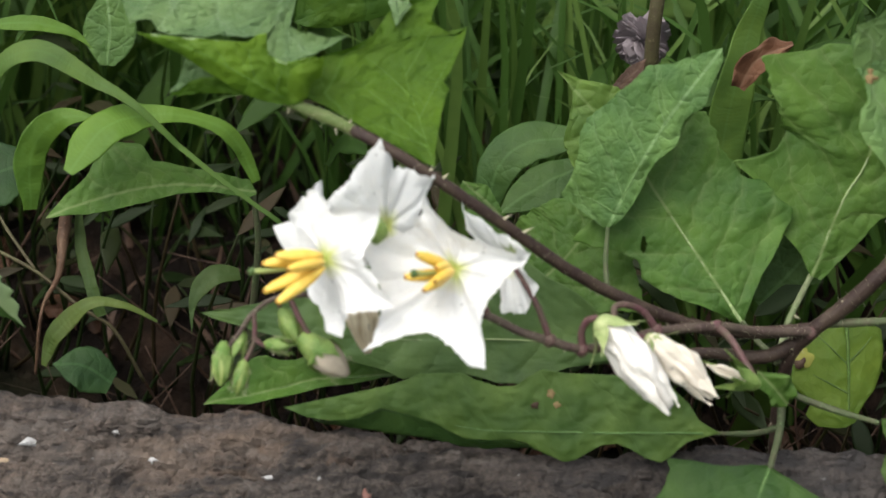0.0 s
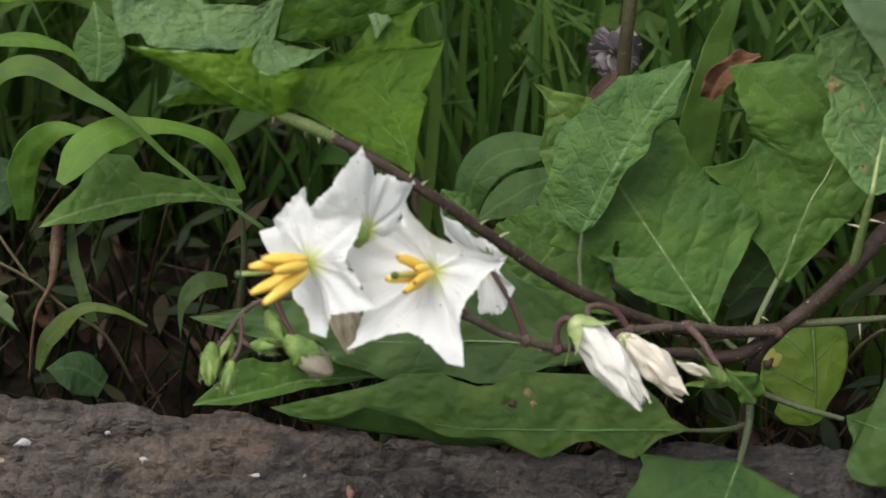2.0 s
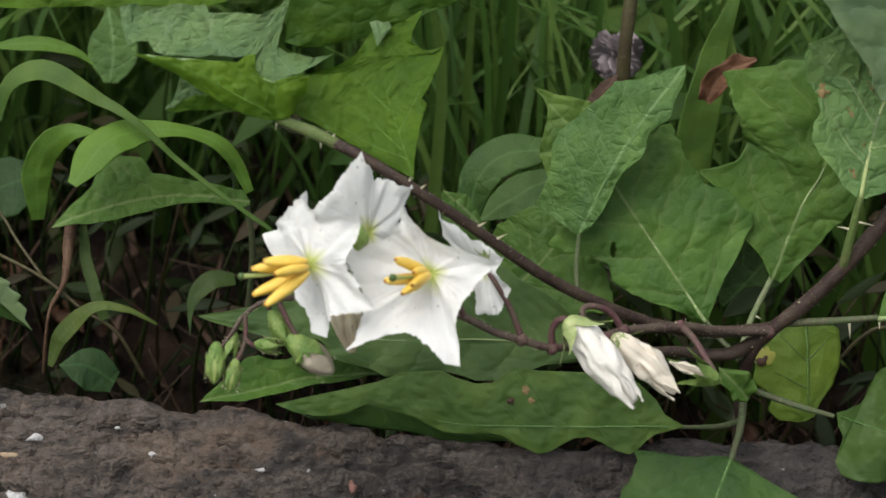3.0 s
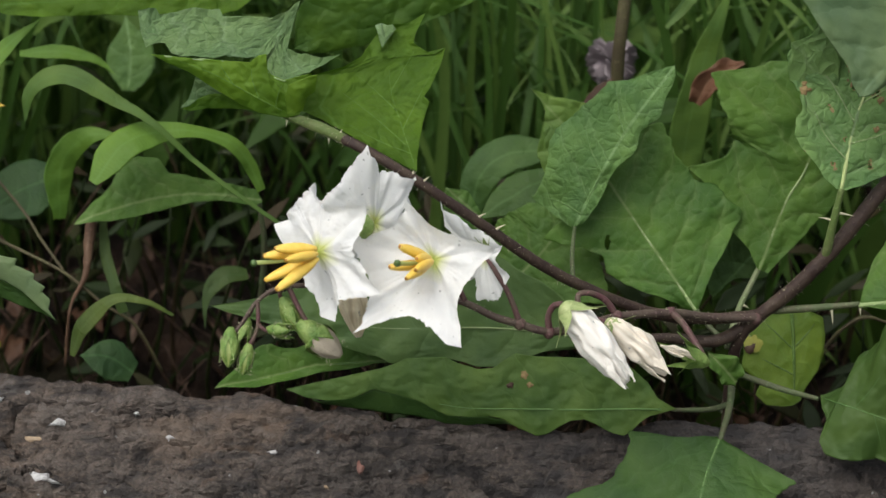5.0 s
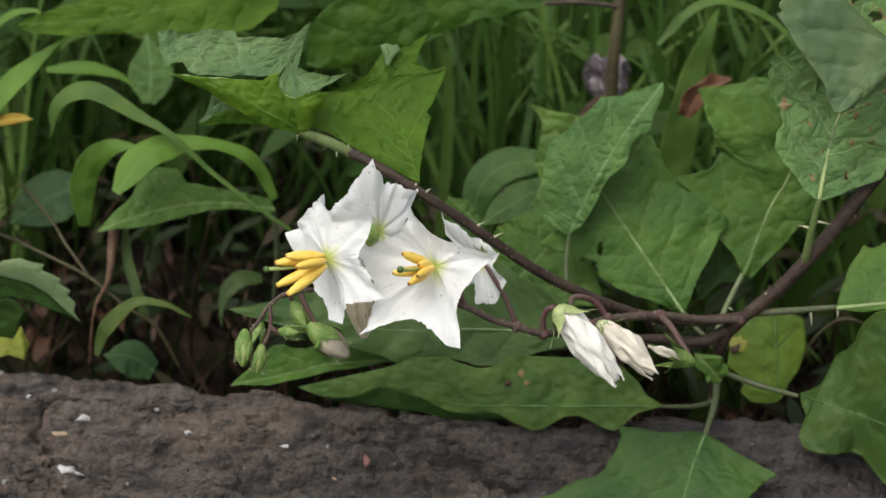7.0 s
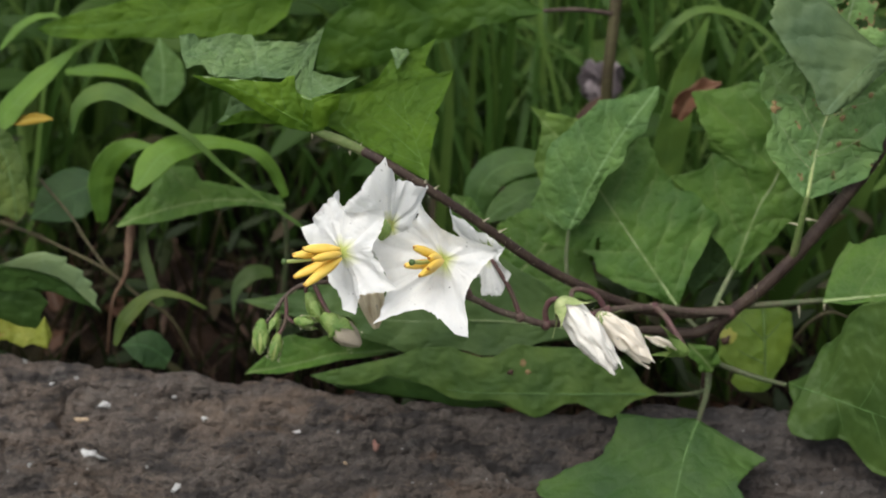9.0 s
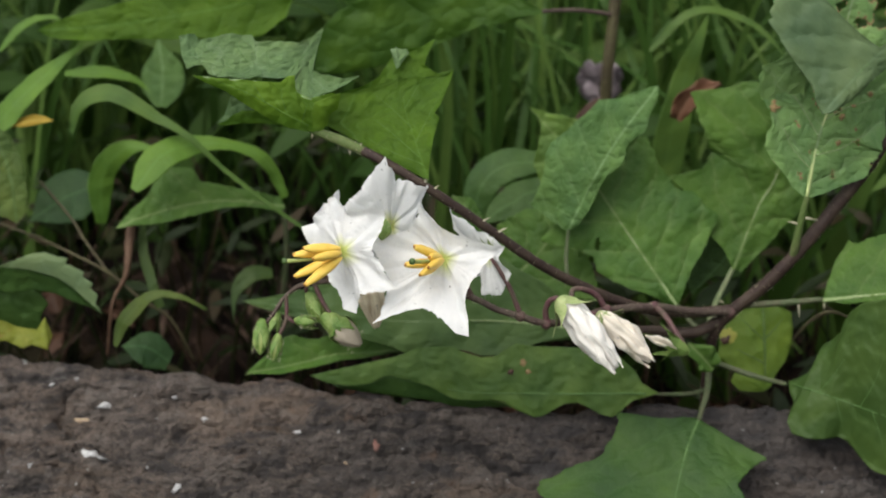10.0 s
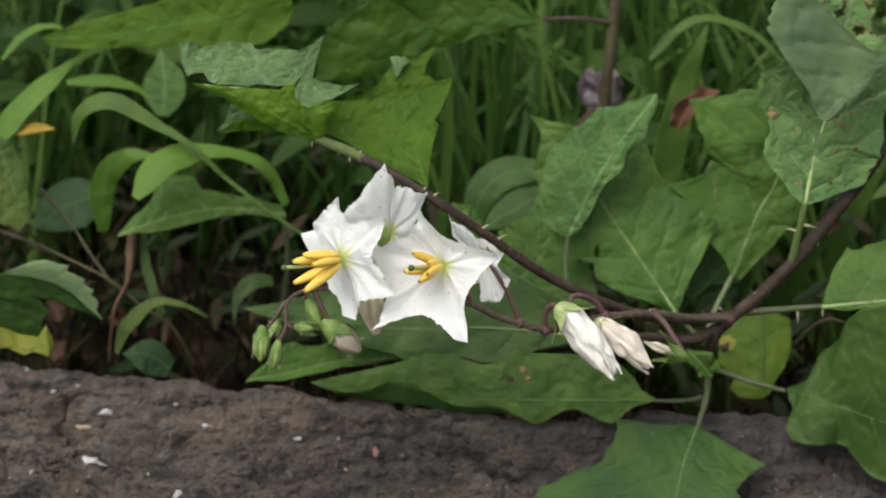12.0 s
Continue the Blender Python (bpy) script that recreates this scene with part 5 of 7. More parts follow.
tube("petiole", [(0.0834, 0.0049, 0.0640), (0.0838, 0.0028, 0.0689), (0.0846, 0.0023, 0.0750), (0.0860, 0.0026, 0.0827)], [1.0 * MM, 1.0 * MM, 0.85 * MM, 0.65 * MM], stem_tip, plant)
leaf(plant, [(0.1119, 0.0082, 0.1254), (0.0993, 0.0022, 0.1174), (0.0872, -0.0050, 0.1066)], [0.000, 0.044, 0.083, 0.122, 0.122, 0.121, 0.121, 0.120, 0.120, 0.119, 0.117, 0.116, 0.113, 0.110, 0.108, 0.107, 0.105, 0.103, 0.101, 0.099, 0.098, 0.096, 0.094, 0.091, 0.086, 0.077, 0.070, 0.061, 0.053, 0.034, 0.000], [0.000, 0.012, 0.017, 0.021, 0.026, 0.030, 0.029, 0.027, 0.025, 0.023, 0.021, 0.029, 0.041, 0.204, 0.735, 0.783, 0.811, 0.802, 0.796, 0.789, 0.783, 0.745, 0.708, 0.678, 0.604, 0.505, 0.378, 0.197, 0.132, 0.097, 0.000], (0.1, -0.85, 0.5),
     leaf_pale, "drooping pale green leaf close to the top of the stem", teeth=0.05, ripple=0.05, rib_width=0.0005, rib=rib_green, nu=60)
leaf(plant, [(0.0907, -0.0007, 0.0568), (0.1042, -0.0027, 0.0594), (0.1254, -0.0036, 0.0622)], [0.007, 0.101, 0.178, 0.257, 0.311, 0.357, 0.408, 0.399, 0.391, 0.392, 0.399, 0.405, 0.413, 0.420, 0.432, 0.448, 0.464, 0.478, 0.494, 0.511, 0.525, 0.532, 0.519, 0.507, 0.494, 0.481, 0.469, 0.455, 0.442, 0.430, 0.000], [0.005, 0.013, 0.020, 0.028, 0.036, 0.043, 0.044, 0.044, 0.045, 0.046, 0.047, 0.047, 0.050, 0.060, 0.068, 0.078, 0.087, 0.095, 0.105, 0.114, 0.123, 0.120, 0.107, 0.095, 0.081, 0.068, 0.056, 0.043, 0.029, 0.017, 0.000], (0, -0.7, 0.7),
     leaf_mid, "green lobed leaf growing sideways", ripple=0.03, rib_width=0.0006, rib=rib_pale)
tube("petiole", [(0.0719, 0.0043, 0.0531), (0.0808, 0.0018, 0.0549), (0.0909, -0.0005, 0.0570)], [0.9 * MM, 0.85 * MM, 0.6 * MM], stem_green, plant)
spread_leaf = flap(plant, [(0.0831, -0.0043, 0.0369), (0.0852, -0.0051, 0.0378), (0.0874, -0.0058, 0.0397), (0.0892, -0.0061, 0.0421), (0.0902, -0.0061, 0.0448), (0.0904, -0.0057, 0.0470), (0.0928, -0.0064, 0.0491), (0.0943, -0.0083, 0.0518), (0.0947, -0.0091, 0.0548), (0.0957, -0.0101, 0.0578), (0.0980, -0.0123, 0.0614), (0.1033, -0.0165, 0.0650), (0.1080, -0.0207, 0.0674), (0.1113, -0.0219, 0.0641), (0.1137, -0.0160, 0.0524), (0.1153, -0.0189, 0.0419)],
    [(0.0831, -0.0043, 0.0369), (0.0830, -0.0086, 0.0361), (0.0838, -0.0109, 0.0346), (0.0828, -0.0129, 0.0332), (0.0818, -0.0153, 0.0315), (0.0829, -0.0174, 0.0300), (0.0861, -0.0189, 0.0290), (0.0902, -0.0192, 0.0288), (0.0937, -0.0183, 0.0294), (0.0962, -0.0195, 0.0286), (0.0986, -0.0226, 0.0265), (0.1010, -0.0258, 0.0243), (0.1045, -0.0271, 0.0234), (0.1094, -0.0269, 0.0236), (0.1127, -0.0208, 0.0278), (0.1153, -0.0189, 0.0419)], (-0.05, -0.6, 0.8), leaf_smooth, "broad lobed leaf spreading over the stone", belly=0.0015, crumple=0.0008, roll=0.0008, quilt=0.35, nu=150, nv=60)
tube("petiole", [(0.0658, 0.0047, 0.0376), (0.0749, 0.0016, 0.0355), (0.0827, -0.0047, 0.0363)], [0.7 * MM, 0.7 * MM, 0.5 * MM], stem_green, plant)
leaf(plant, [(0.0608, -0.0145, 0.0318), (0.0575, -0.0221, 0.0274), (0.0544, -0.0319, 0.0205), (0.0495, -0.0499, 0.0103)], [0.012, 0.142, 0.399, 0.395, 0.386, 0.381, 0.374, 0.364, 0.357, 0.346, 0.335, 0.329, 0.344, 0.361, 0.375, 0.387, 0.364, 0.345, 0.322, 0.298, 0.278, 0.253, 0.228, 0.205, 0.176, 0.146, 0.121, 0.091, 0.062, 0.036, 0.000], [0.016, 0.082, 0.135, 0.229, 0.413, 0.411, 0.408, 0.406, 0.412, 0.430, 0.449, 0.485, 0.551, 0.613, 0.657, 0.705, 0.756, 0.741, 0.720, 0.692, 0.660, 0.624, 0.589, 0.558, 0.498, 0.436, 0.383, 0.320, 0.258, 0.203, 0.000], (-0.25, -0.95, 0.1),
     leaf_deep, "lobed green leaf hanging over the stone", ripple=0.03, rib_width=0.0003, rib=rib_green, nu=70)
tube("petiole", [(0.0647, 0.0035, 0.0397), (0.0637, -0.0044, 0.0346), (0.0608, -0.0146, 0.0315)], [0.9 * MM, 0.8 * MM, 0.6 * MM], stem_green, plant)
long_leaf = flap(plant, [(-0.0321, -0.0037, 0.0382), (-0.0250, -0.0030, 0.0396), (-0.0182, -0.0024, 0.0409), (-0.0114, -0.0017, 0.0423), (-0.0087, -0.0013, 0.0431), (-0.0059, -0.0008, 0.0442), (0.0023, -0.0007, 0.0444), (0.0047, -0.0012, 0.0433), (0.0091, -0.0018, 0.0421), (0.0125, -0.0017, 0.0422), (0.0152, -0.0009, 0.0439), (0.0175, -0.0003, 0.0451), (0.0220, -0.0006, 0.0445), (0.0295, -0.0007, 0.0443), (0.0377, -0.0009, 0.0439), (0.0425, -0.0017, 0.0423), (0.0462, -0.0032, 0.0392), (0.0479, -0.0045, 0.0365), (0.0500, -0.0051, 0.0353), (0.0520, -0.0056, 0.0343)],
    [(-0.0321, -0.0037, 0.0382), (-0.0278, -0.0045, 0.0366), (-0.0237, -0.0048, 0.0360), (-0.0182, -0.0046, 0.0363), (-0.0155, -0.0042, 0.0372), (-0.0134, -0.0037, 0.0382), (-0.0100, -0.0040, 0.0375), (-0.0032, -0.0049, 0.0358), (0.0002, -0.0057, 0.0341), (0.0029, -0.0062, 0.0330), (0.0077, -0.0064, 0.0328), (0.0118, -0.0063, 0.0329), (0.0145, -0.0065, 0.0324), (0.0175, -0.0073, 0.0308), (0.0220, -0.0082, 0.0291), (0.0243, -0.0080, 0.0295), (0.0265, -0.0074, 0.0307), (0.0292, -0.0067, 0.0320), (0.0322, -0.0066, 0.0323), (0.0350, -0.0071, 0.0312), (0.0377, -0.0078, 0.0298), (0.0407, -0.0082, 0.0291), (0.0425, -0.0077, 0.0301), (0.0440, -0.0070, 0.0315), (0.0459, -0.0064, 0.0328), (0.0520, -0.0056, 0.0343)], (0, -0.85, 0.5), leaf_olive, "long green leaf lying along the edge of the stone", belly=0.0012, crumple=0.0008, roll=0.0004, quilt=0.5, nu=150, nv=44)
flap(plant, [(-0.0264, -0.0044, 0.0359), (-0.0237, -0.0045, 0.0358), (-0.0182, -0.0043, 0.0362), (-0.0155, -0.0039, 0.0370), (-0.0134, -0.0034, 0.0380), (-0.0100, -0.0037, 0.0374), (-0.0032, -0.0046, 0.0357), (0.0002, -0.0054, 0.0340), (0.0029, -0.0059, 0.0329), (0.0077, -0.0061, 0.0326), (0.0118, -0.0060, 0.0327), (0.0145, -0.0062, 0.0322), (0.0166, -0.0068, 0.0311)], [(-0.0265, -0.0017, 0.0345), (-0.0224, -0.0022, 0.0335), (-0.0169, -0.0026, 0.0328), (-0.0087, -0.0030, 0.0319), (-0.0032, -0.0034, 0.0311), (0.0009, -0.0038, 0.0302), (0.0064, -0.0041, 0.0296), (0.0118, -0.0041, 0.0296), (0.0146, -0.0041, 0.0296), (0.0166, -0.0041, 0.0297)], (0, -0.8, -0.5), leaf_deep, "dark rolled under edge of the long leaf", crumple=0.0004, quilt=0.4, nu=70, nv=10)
tube("petiole", [(0.0641, 0.0018, 0.0313), (0.0590, -0.0013, 0.0318), (0.0513, -0.0039, 0.0332)], [0.7 * MM, 0.6 * MM, 0.4 * MM], stem_green, plant)
leaf(plant, [(0.0429, 0.0089, 0.0417), (0.0298, 0.0091, 0.0446), (0.0118, 0.0089, 0.0466), (-0.0115, 0.0080, 0.0470), (-0.0307, 0.0083, 0.0499), (-0.0491, 0.0092, 0.0519)], [0.002, 0.006, 0.012, 0.023, 0.031, 0.038, 0.044, 0.057, 0.068, 0.088, 0.093, 0.095, 0.086, 0.073, 0.070, 0.072, 0.076, 0.083, 0.067, 0.060, 0.055, 0.047, 0.038, 0.035, 0.032, 0.028, 0.024, 0.020, 0.015, 0.009, 0.000], [0.000, 0.016, 0.031, 0.044, 0.059, 0.077, 0.100, 0.120, 0.136, 0.154, 0.170, 0.186, 0.205, 0.214, 0.218, 0.222, 0.219, 0.215, 0.199, 0.180, 0.162, 0.139, 0.115, 0.095, 0.072, 0.053, 0.041, 0.028, 0.016, 0.009, 0.000], (0, -0.85, 0.5),
     leaf_dull, "dull green leaf behind the flowers", ripple=0.02, rib_width=0.0003, rib=rib_pale, nu=80)
leaf(plant, [(-0.0110, 0.0129, 0.0362), (-0.0255, 0.0099, 0.0368), (-0.0364, 0.0062, 0.0360), (-0.0481, 0.0016, 0.0355)], [0.006, 0.015, 0.021, 0.028, 0.034, 0.038, 0.043, 0.047, 0.050, 0.054, 0.058, 0.063, 0.067, 0.071, 0.073, 0.074, 0.075, 0.075, 0.074, 0.073, 0.072, 0.072, 0.072, 0.072, 0.064, 0.052, 0.043, 0.032, 0.021, 0.011, 0.000], [0.000, 0.017, 0.038, 0.061, 0.084, 0.096, 0.099, 0.102, 0.105, 0.110, 0.114, 0.118, 0.118, 0.119, 0.120, 0.123, 0.130, 0.142, 0.156, 0.170, 0.180, 0.185, 0.162, 0.142, 0.120, 0.097, 0.080, 0.060, 0.040, 0.023, 0.000], (0, -0.6, 0.8), leaf_mid, "bright green folded leaf under the buds", fold=0.5, rib_width=0.0003, rib=rib_green)
sick_leaf = flap(plant, [(0.0792, 0.0245, 0.0427), (0.0728, 0.0241, 0.0420), (0.0707, 0.0231, 0.0404), (0.0689, 0.0213, 0.0374), (0.0688, 0.0195, 0.0344), (0.0682, 0.0180, 0.0319), (0.0726, 0.0163, 0.0292), (0.0713, 0.0148, 0.0268), (0.0737, 0.0137, 0.0248), (0.0779, 0.0135, 0.0245)],
    [(0.0792, 0.0245, 0.0427), (0.0834, 0.0247, 0.0429), (0.0866, 0.0239, 0.0416), (0.0871, 0.0220, 0.0386), (0.0868, 0.0198, 0.0349), (0.0853, 0.0176, 0.0313), (0.0825, 0.0156, 0.0280), (0.0813, 0.0141, 0.0256), (0.0796, 0.0136, 0.0247), (0.0779, 0.0135, 0.0245)], (0, -0.8, 0.5), leaf_sick, "yellowing leaf with a brown blotch", belly=0.0012, roll=0.0004, crumple=0.0005, quilt=0.35, nu=60, nv=24)
leaf(plant, [(0.0649, -0.0041, 0.0399), (0.0617, -0.0044, 0.0441), (0.0585, -0.0030, 0.0470)], [0.1, 0.3, 0.22, 0.26, 0.0], [0.1, 0.34, 0.4, 0.16, 0.0], (0, -0.8, 0.5), leaf_mid, "small young leaf at the node", rib=None, ripple=0.25, fold=0.4)
leaf(plant, [(0.0121, 0.0321, 0.0583), (0.0093, 0.0338, 0.0621), (0.0023, 0.0365, 0.0679)], [0.141, 0.193, 0.242, 0.298, 0.344, 0.365, 0.373, 0.379, 0.383, 0.387, 0.390, 0.393, 0.396, 0.399, 0.400, 0.402, 0.403, 0.404, 0.406, 0.407, 0.393, 0.359, 0.326, 0.297, 0.262, 0.227, 0.198, 0.163, 0.130, 0.100, 0.000], [0.039, 0.041, 0.042, 0.042, 0.042, 0.043, 0.045, 0.049, 0.053, 0.060, 0.069, 0.077, 0.088, 0.099, 0.109, 0.120, 0.130, 0.140, 0.151, 0.163, 0.173, 0.185, 0.174, 0.153, 0.130, 0.106, 0.086, 0.062, 0.038, 0.017, 0.000], (0, -0.8, 0.6), leaf_mid, "green leaf behind the stem", rib=None)
leaf(plant, [(0.0164, 0.0291, 0.0472), (0.0249, 0.0327, 0.0549), (0.0306, 0.0381, 0.0618)], [0.278, 0.388, 0.424, 0.442, 0.459, 0.473, 0.490, 0.505, 0.519, 0.533, 0.545, 0.553, 0.544, 0.537, 0.531, 0.525, 0.517, 0.508, 0.500, 0.491, 0.484, 0.472, 0.458, 0.443, 0.428, 0.410, 0.349, 0.275, 0.200, 0.137, 0.000], [0.142, 0.198, 0.241, 0.292, 0.345, 0.389, 0.442, 0.498, 0.528, 0.567, 0.609, 0.647, 0.687, 0.740, 0.795, 0.859, 0.793, 0.744, 0.676, 0.618, 0.572, 0.527, 0.489, 0.460, 0.425, 0.392, 0.338, 0.265, 0.193, 0.130, 0.000], (0, -0.7, 0.7), leaf_mid, "green leaf in the shade below the upright leaf", rib=None, ripple=0.04)
bpy.context.view_layer.update()


def vein(owner, points, width, mat, name="vein"):
    """A raised line laid on the face of a leaf."""
    line = []
    for q in spline(points, 18):
        out = Vector((0, -0.9, 0.42)).normalized()
        hit, c, nrm, _ = owner.ray_cast(q + out * 0.03, -out)
        if hit:
            line.append(c + out * width * 0.35)
    if len(line) < 4:
        return None
    v, f = tube_data(line, [width, width * 0.8, width * 0.3], 24, 6)
    return obj(name, v, f, mat, owner)


for pts in ([(0.0884, 0.0066, 0.0961), (0.0852, 0.0090, 0.1011), (0.0819, 0.0109, 0.1052), (0.0766, 0.0115, 0.1066)], [(0.0820, 0.0108, 0.1050), (0.0818, 0.0120, 0.1099), (0.0823, 0.0137, 0.1136)], [(0.0868, 0.0043, 0.0887), (0.0827, 0.0063, 0.0929), (0.0800, 0.0085, 0.0978)], [(0.0893, 0.0082, 0.0993), (0.0952, 0.0096, 0.1023), (0.1018, 0.0104, 0.1042)], [(0.0876, 0.0057, 0.0917), (0.0940, 0.0064, 0.0933), (0.1000, 0.0080, 0.0965)]):
    vein(eaten_leaf, pts, 0.00016, rib_pale)
for pts in ([(0.0335, 0.0196, 0.0719), (0.0317, 0.0219, 0.0766), (0.0297, 0.0242, 0.0816)], [(0.0365, 0.0212, 0.0777), (0.0337, 0.0238, 0.0833), (0.0326, 0.0262, 0.0882)], [(0.0412, 0.0240, 0.0859), (0.0399, 0.0261, 0.0905), (0.0405, 0.0284, 0.0954)], [(0.0321, 0.0185, 0.0694), (0.0276, 0.0196, 0.0719), (0.0235, 0.0201, 0.0729)]):
    vein(upright_leaf, pts, 0.00014, rib_green)
for pts in ([(-0.0350, 0.0121, 0.1102), (-0.0317, 0.0140, 0.1142), (-0.0289, 0.0159, 0.1184)], [(-0.0456, 0.0121, 0.1125), (-0.0476, 0.0133, 0.1151), (-0.0482, 0.0144, 0.1175)], [(-0.0535, 0.0125, 0.1134), (-0.0549, 0.0133, 0.1151), (-0.0572, 0.0142, 0.1170)], [(-0.0403, 0.0126, 0.1111), (-0.0410, 0.0137, 0.1136), (-0.0406, 0.0148, 0.1160)]):
    vein(fold_top, pts, 0.00013, rib_green)
for pts in ([(-0.0040, -0.0069, 0.0928), (-0.0070, 0.0009, 0.0992), (-0.0089, 0.0061, 0.1035), (-0.0094, 0.0107, 0.1074)], [(-0.0089, 0.0061, 0.1035), (-0.0064, 0.0099, 0.1067), (-0.0041, 0.0134, 0.1096)], [(-0.0063, -0.0008, 0.0978), (-0.0033, 0.0046, 0.1023), (0.0003, 0.0107, 0.1074)], [(-0.0056, -0.0037, 0.0954), (-0.0123, 0.0014, 0.0996), (-0.0189, 0.0058, 0.1032)], [(-0.0078, 0.0027, 0.1006), (-0.0123, 0.0064, 0.1037), (-0.0163, 0.0092, 0.1061)], [(-0.0047, -0.0052, 0.0942), (-0.0109, -0.0031, 0.0959), (-0.0175, 0.0000, 0.0984)]):
    vein(hanging_leaf, pts, 0.00009, rib_faint)
for pts in ([(-0.0311, -0.0034, 0.1030), (-0.0370, -0.0029, 0.1062), (-0.0447, -0.0023, 0.1105), (-0.0518, -0.0019, 0.1134)], [(-0.0357, -0.0030, 0.1055), (-0.0369, -0.0025, 0.1091), (-0.0372, -0.0021, 0.1118)], [(-0.0408, -0.0026, 0.1083), (-0.0427, -0.0022, 0.1111), (-0.0434, -0.0020, 0.1124)], [(-0.0324, -0.0033, 0.1038), (-0.0317, -0.0029, 0.1065), (-0.0310, -0.0026, 0.1083)]):
    vein(fold_near, pts, 0.00012, rib_faint)
vein(long_leaf, [(0.0517, -0.0056, 0.0342), (0.0404, -0.0056, 0.0343), (0.0295, -0.0056, 0.0342), (0.0186, -0.0056, 0.0344), (0.0077, -0.0055, 0.0345), (0.0009, -0.0051, 0.0353)], 0.00026, rib_green)
for pts, width in (([(0.0796, 0.0200, 0.0443), (0.0799, 0.0200, 0.0349), (0.0799, 0.0200, 0.0238)], 0.0004), ([(0.0797, 0.0200, 0.0357), (0.0761, 0.0200, 0.0396), (0.0738, 0.0200, 0.0419)], 0.0002), ([(0.0797, 0.0200, 0.0357), (0.0831, 0.0200, 0.0396), (0.0848, 0.0200, 0.0419)], 0.0002), ([(0.0799, 0.0200, 0.0293), (0.0757, 0.0200, 0.0317), (0.0728, 0.0200, 0.0333)], 0.0002)):
    vein(sick_leaf, pts, width, rib_olive)
for pts, width in (([(0.0839, -0.0048, 0.0365), (0.0903, -0.0086, 0.0361), (0.0981, -0.0119, 0.0345), (0.1054, -0.0157, 0.0335), (0.1132, -0.0198, 0.0326)], 0.00028), ([(0.0890, -0.0082, 0.0364), (0.0922, -0.0078, 0.0406), (0.0946, -0.0081, 0.0453)], 0.00014), ([(0.0929, -0.0095, 0.0355), (0.0940, -0.0133, 0.0328), (0.0950, -0.0171, 0.0303)], 0.00014), ([(0.0981, -0.0119, 0.0345), (0.1010, -0.0120, 0.0413), (0.1027, -0.0116, 0.0471)], 0.00014), ([(0.1006, -0.0133, 0.0342), (0.1024, -0.0171, 0.0303), (0.1034, -0.0208, 0.0278)], 0.00014)):
    vein(spread_leaf, pts, width * 0.6, rib_dull)
for owner, pts, width in (
    (fold_near, [(-0.0578, -0.0019, 0.1148), (-0.0538, -0.0020, 0.1144), (-0.0499, -0.0021, 0.1140), (-0.0433, -0.0021, 0.1135), (-0.0375, -0.0022, 0.1131), (-0.0358, -0.0020, 0.1145)], 0.30),
    (fold_near, [(-0.0341, -0.0019, 0.1148), (-0.0346, -0.0023, 0.1127), (-0.0332, -0.0026, 0.1106), (-0.0306, -0.0028, 0.1094), (-0.0275, -0.0026, 0.1102), (-0.0249, -0.0025, 0.1108)], 0.38),
):
    v, f = tube_data(pts, [0.05 * width * MM, 0.7 * width * MM, 0.1 * width * MM, 0.9 * width * MM, 0.2 * width * MM, 0.6 * width * MM, 0.05 * width * MM], 60, 7, 0.7)
    obj("curled_rim", v, f, rim_mat, owner, "pale curled edge")
for owner, at, size, colour in ((long_leaf, (0.0193, -0.0040, 0.0417), 1.1, spot_mat), (long_leaf, (0.0205, -0.0040, 0.0394), 1.0, spot_mat), (long_leaf, (0.0163, -0.0040, 0.0391), 0.9, stem_brown), (sick_leaf, (0.0710, 0.0200, 0.0371), 2.7, leaf_gold), (sick_leaf, (0.0704, 0.0200, 0.0357), 1.5, stem_brown), (eaten_leaf, (0.0781, 0.0059, 0.1039), 1.5, spot_mat), (eaten_leaf, (0.0777, 0.0065, 0.1053), 0.9, spot_mat), (eaten_leaf, (0.0941, 0.0050, 0.1021), 1.0, spot_mat), (eaten_leaf, (0.0931, 0.0024, 0.0964), 0.9, spot_mat), (eaten_leaf, (0.0967, 0.0061, 0.1043), 0.7, spot_mat), (eaten_leaf, (0.1007, 0.0073, 0.1070), 0.9, spot_mat), (eaten_leaf, (0.0803, 0.0108, 0.1145), 0.7, spot_mat), (eaten_leaf, (0.0972, 0.0037, 0.0993), 0.6, spot_mat)):
    out = Vector((0, -0.9, 0.42)).normalized()
    hit, c, nrm, _ = owner.ray_cast(V(at) + out * 0.03, -out)
    if not hit:
        continue
    nrm = nrm if nrm.y < 0 else -nrm
    c = c + nrm * (0.0005 if colour is stem_brown else 0.0)
    e1 = nrm.orthogonal().normalized()
    e2 = nrm.cross(e1)
    rim = [(e1 * math.cos(q * 0.3142) + e2 * math.sin(q * 0.3142)) * size * MM * (0.75 + 0.6 * noise.noise(c * 700 + Vector((math.cos(q * 0.3142), math.sin(q * 0.3142), 0)) * 1.6)) for q in range(20)]
    v = [c + nrm * 0.00022] + [c + p * 0.8 + nrm * 0.0002 for p in rim] + [c + p - nrm * 0.0001 for p in rim]
    f = [(0, 1 + q, 1 + (q + 1) % 20) for q in range(20)] + [(1 + q, 21 + q, 21 + (q + 1) % 20, 1 + (q + 1) % 20) for q in range(20)]
    obj("spot", v, f, colour, owner, "yellow patch" if colour is leaf_gold else "small brown withered spot")
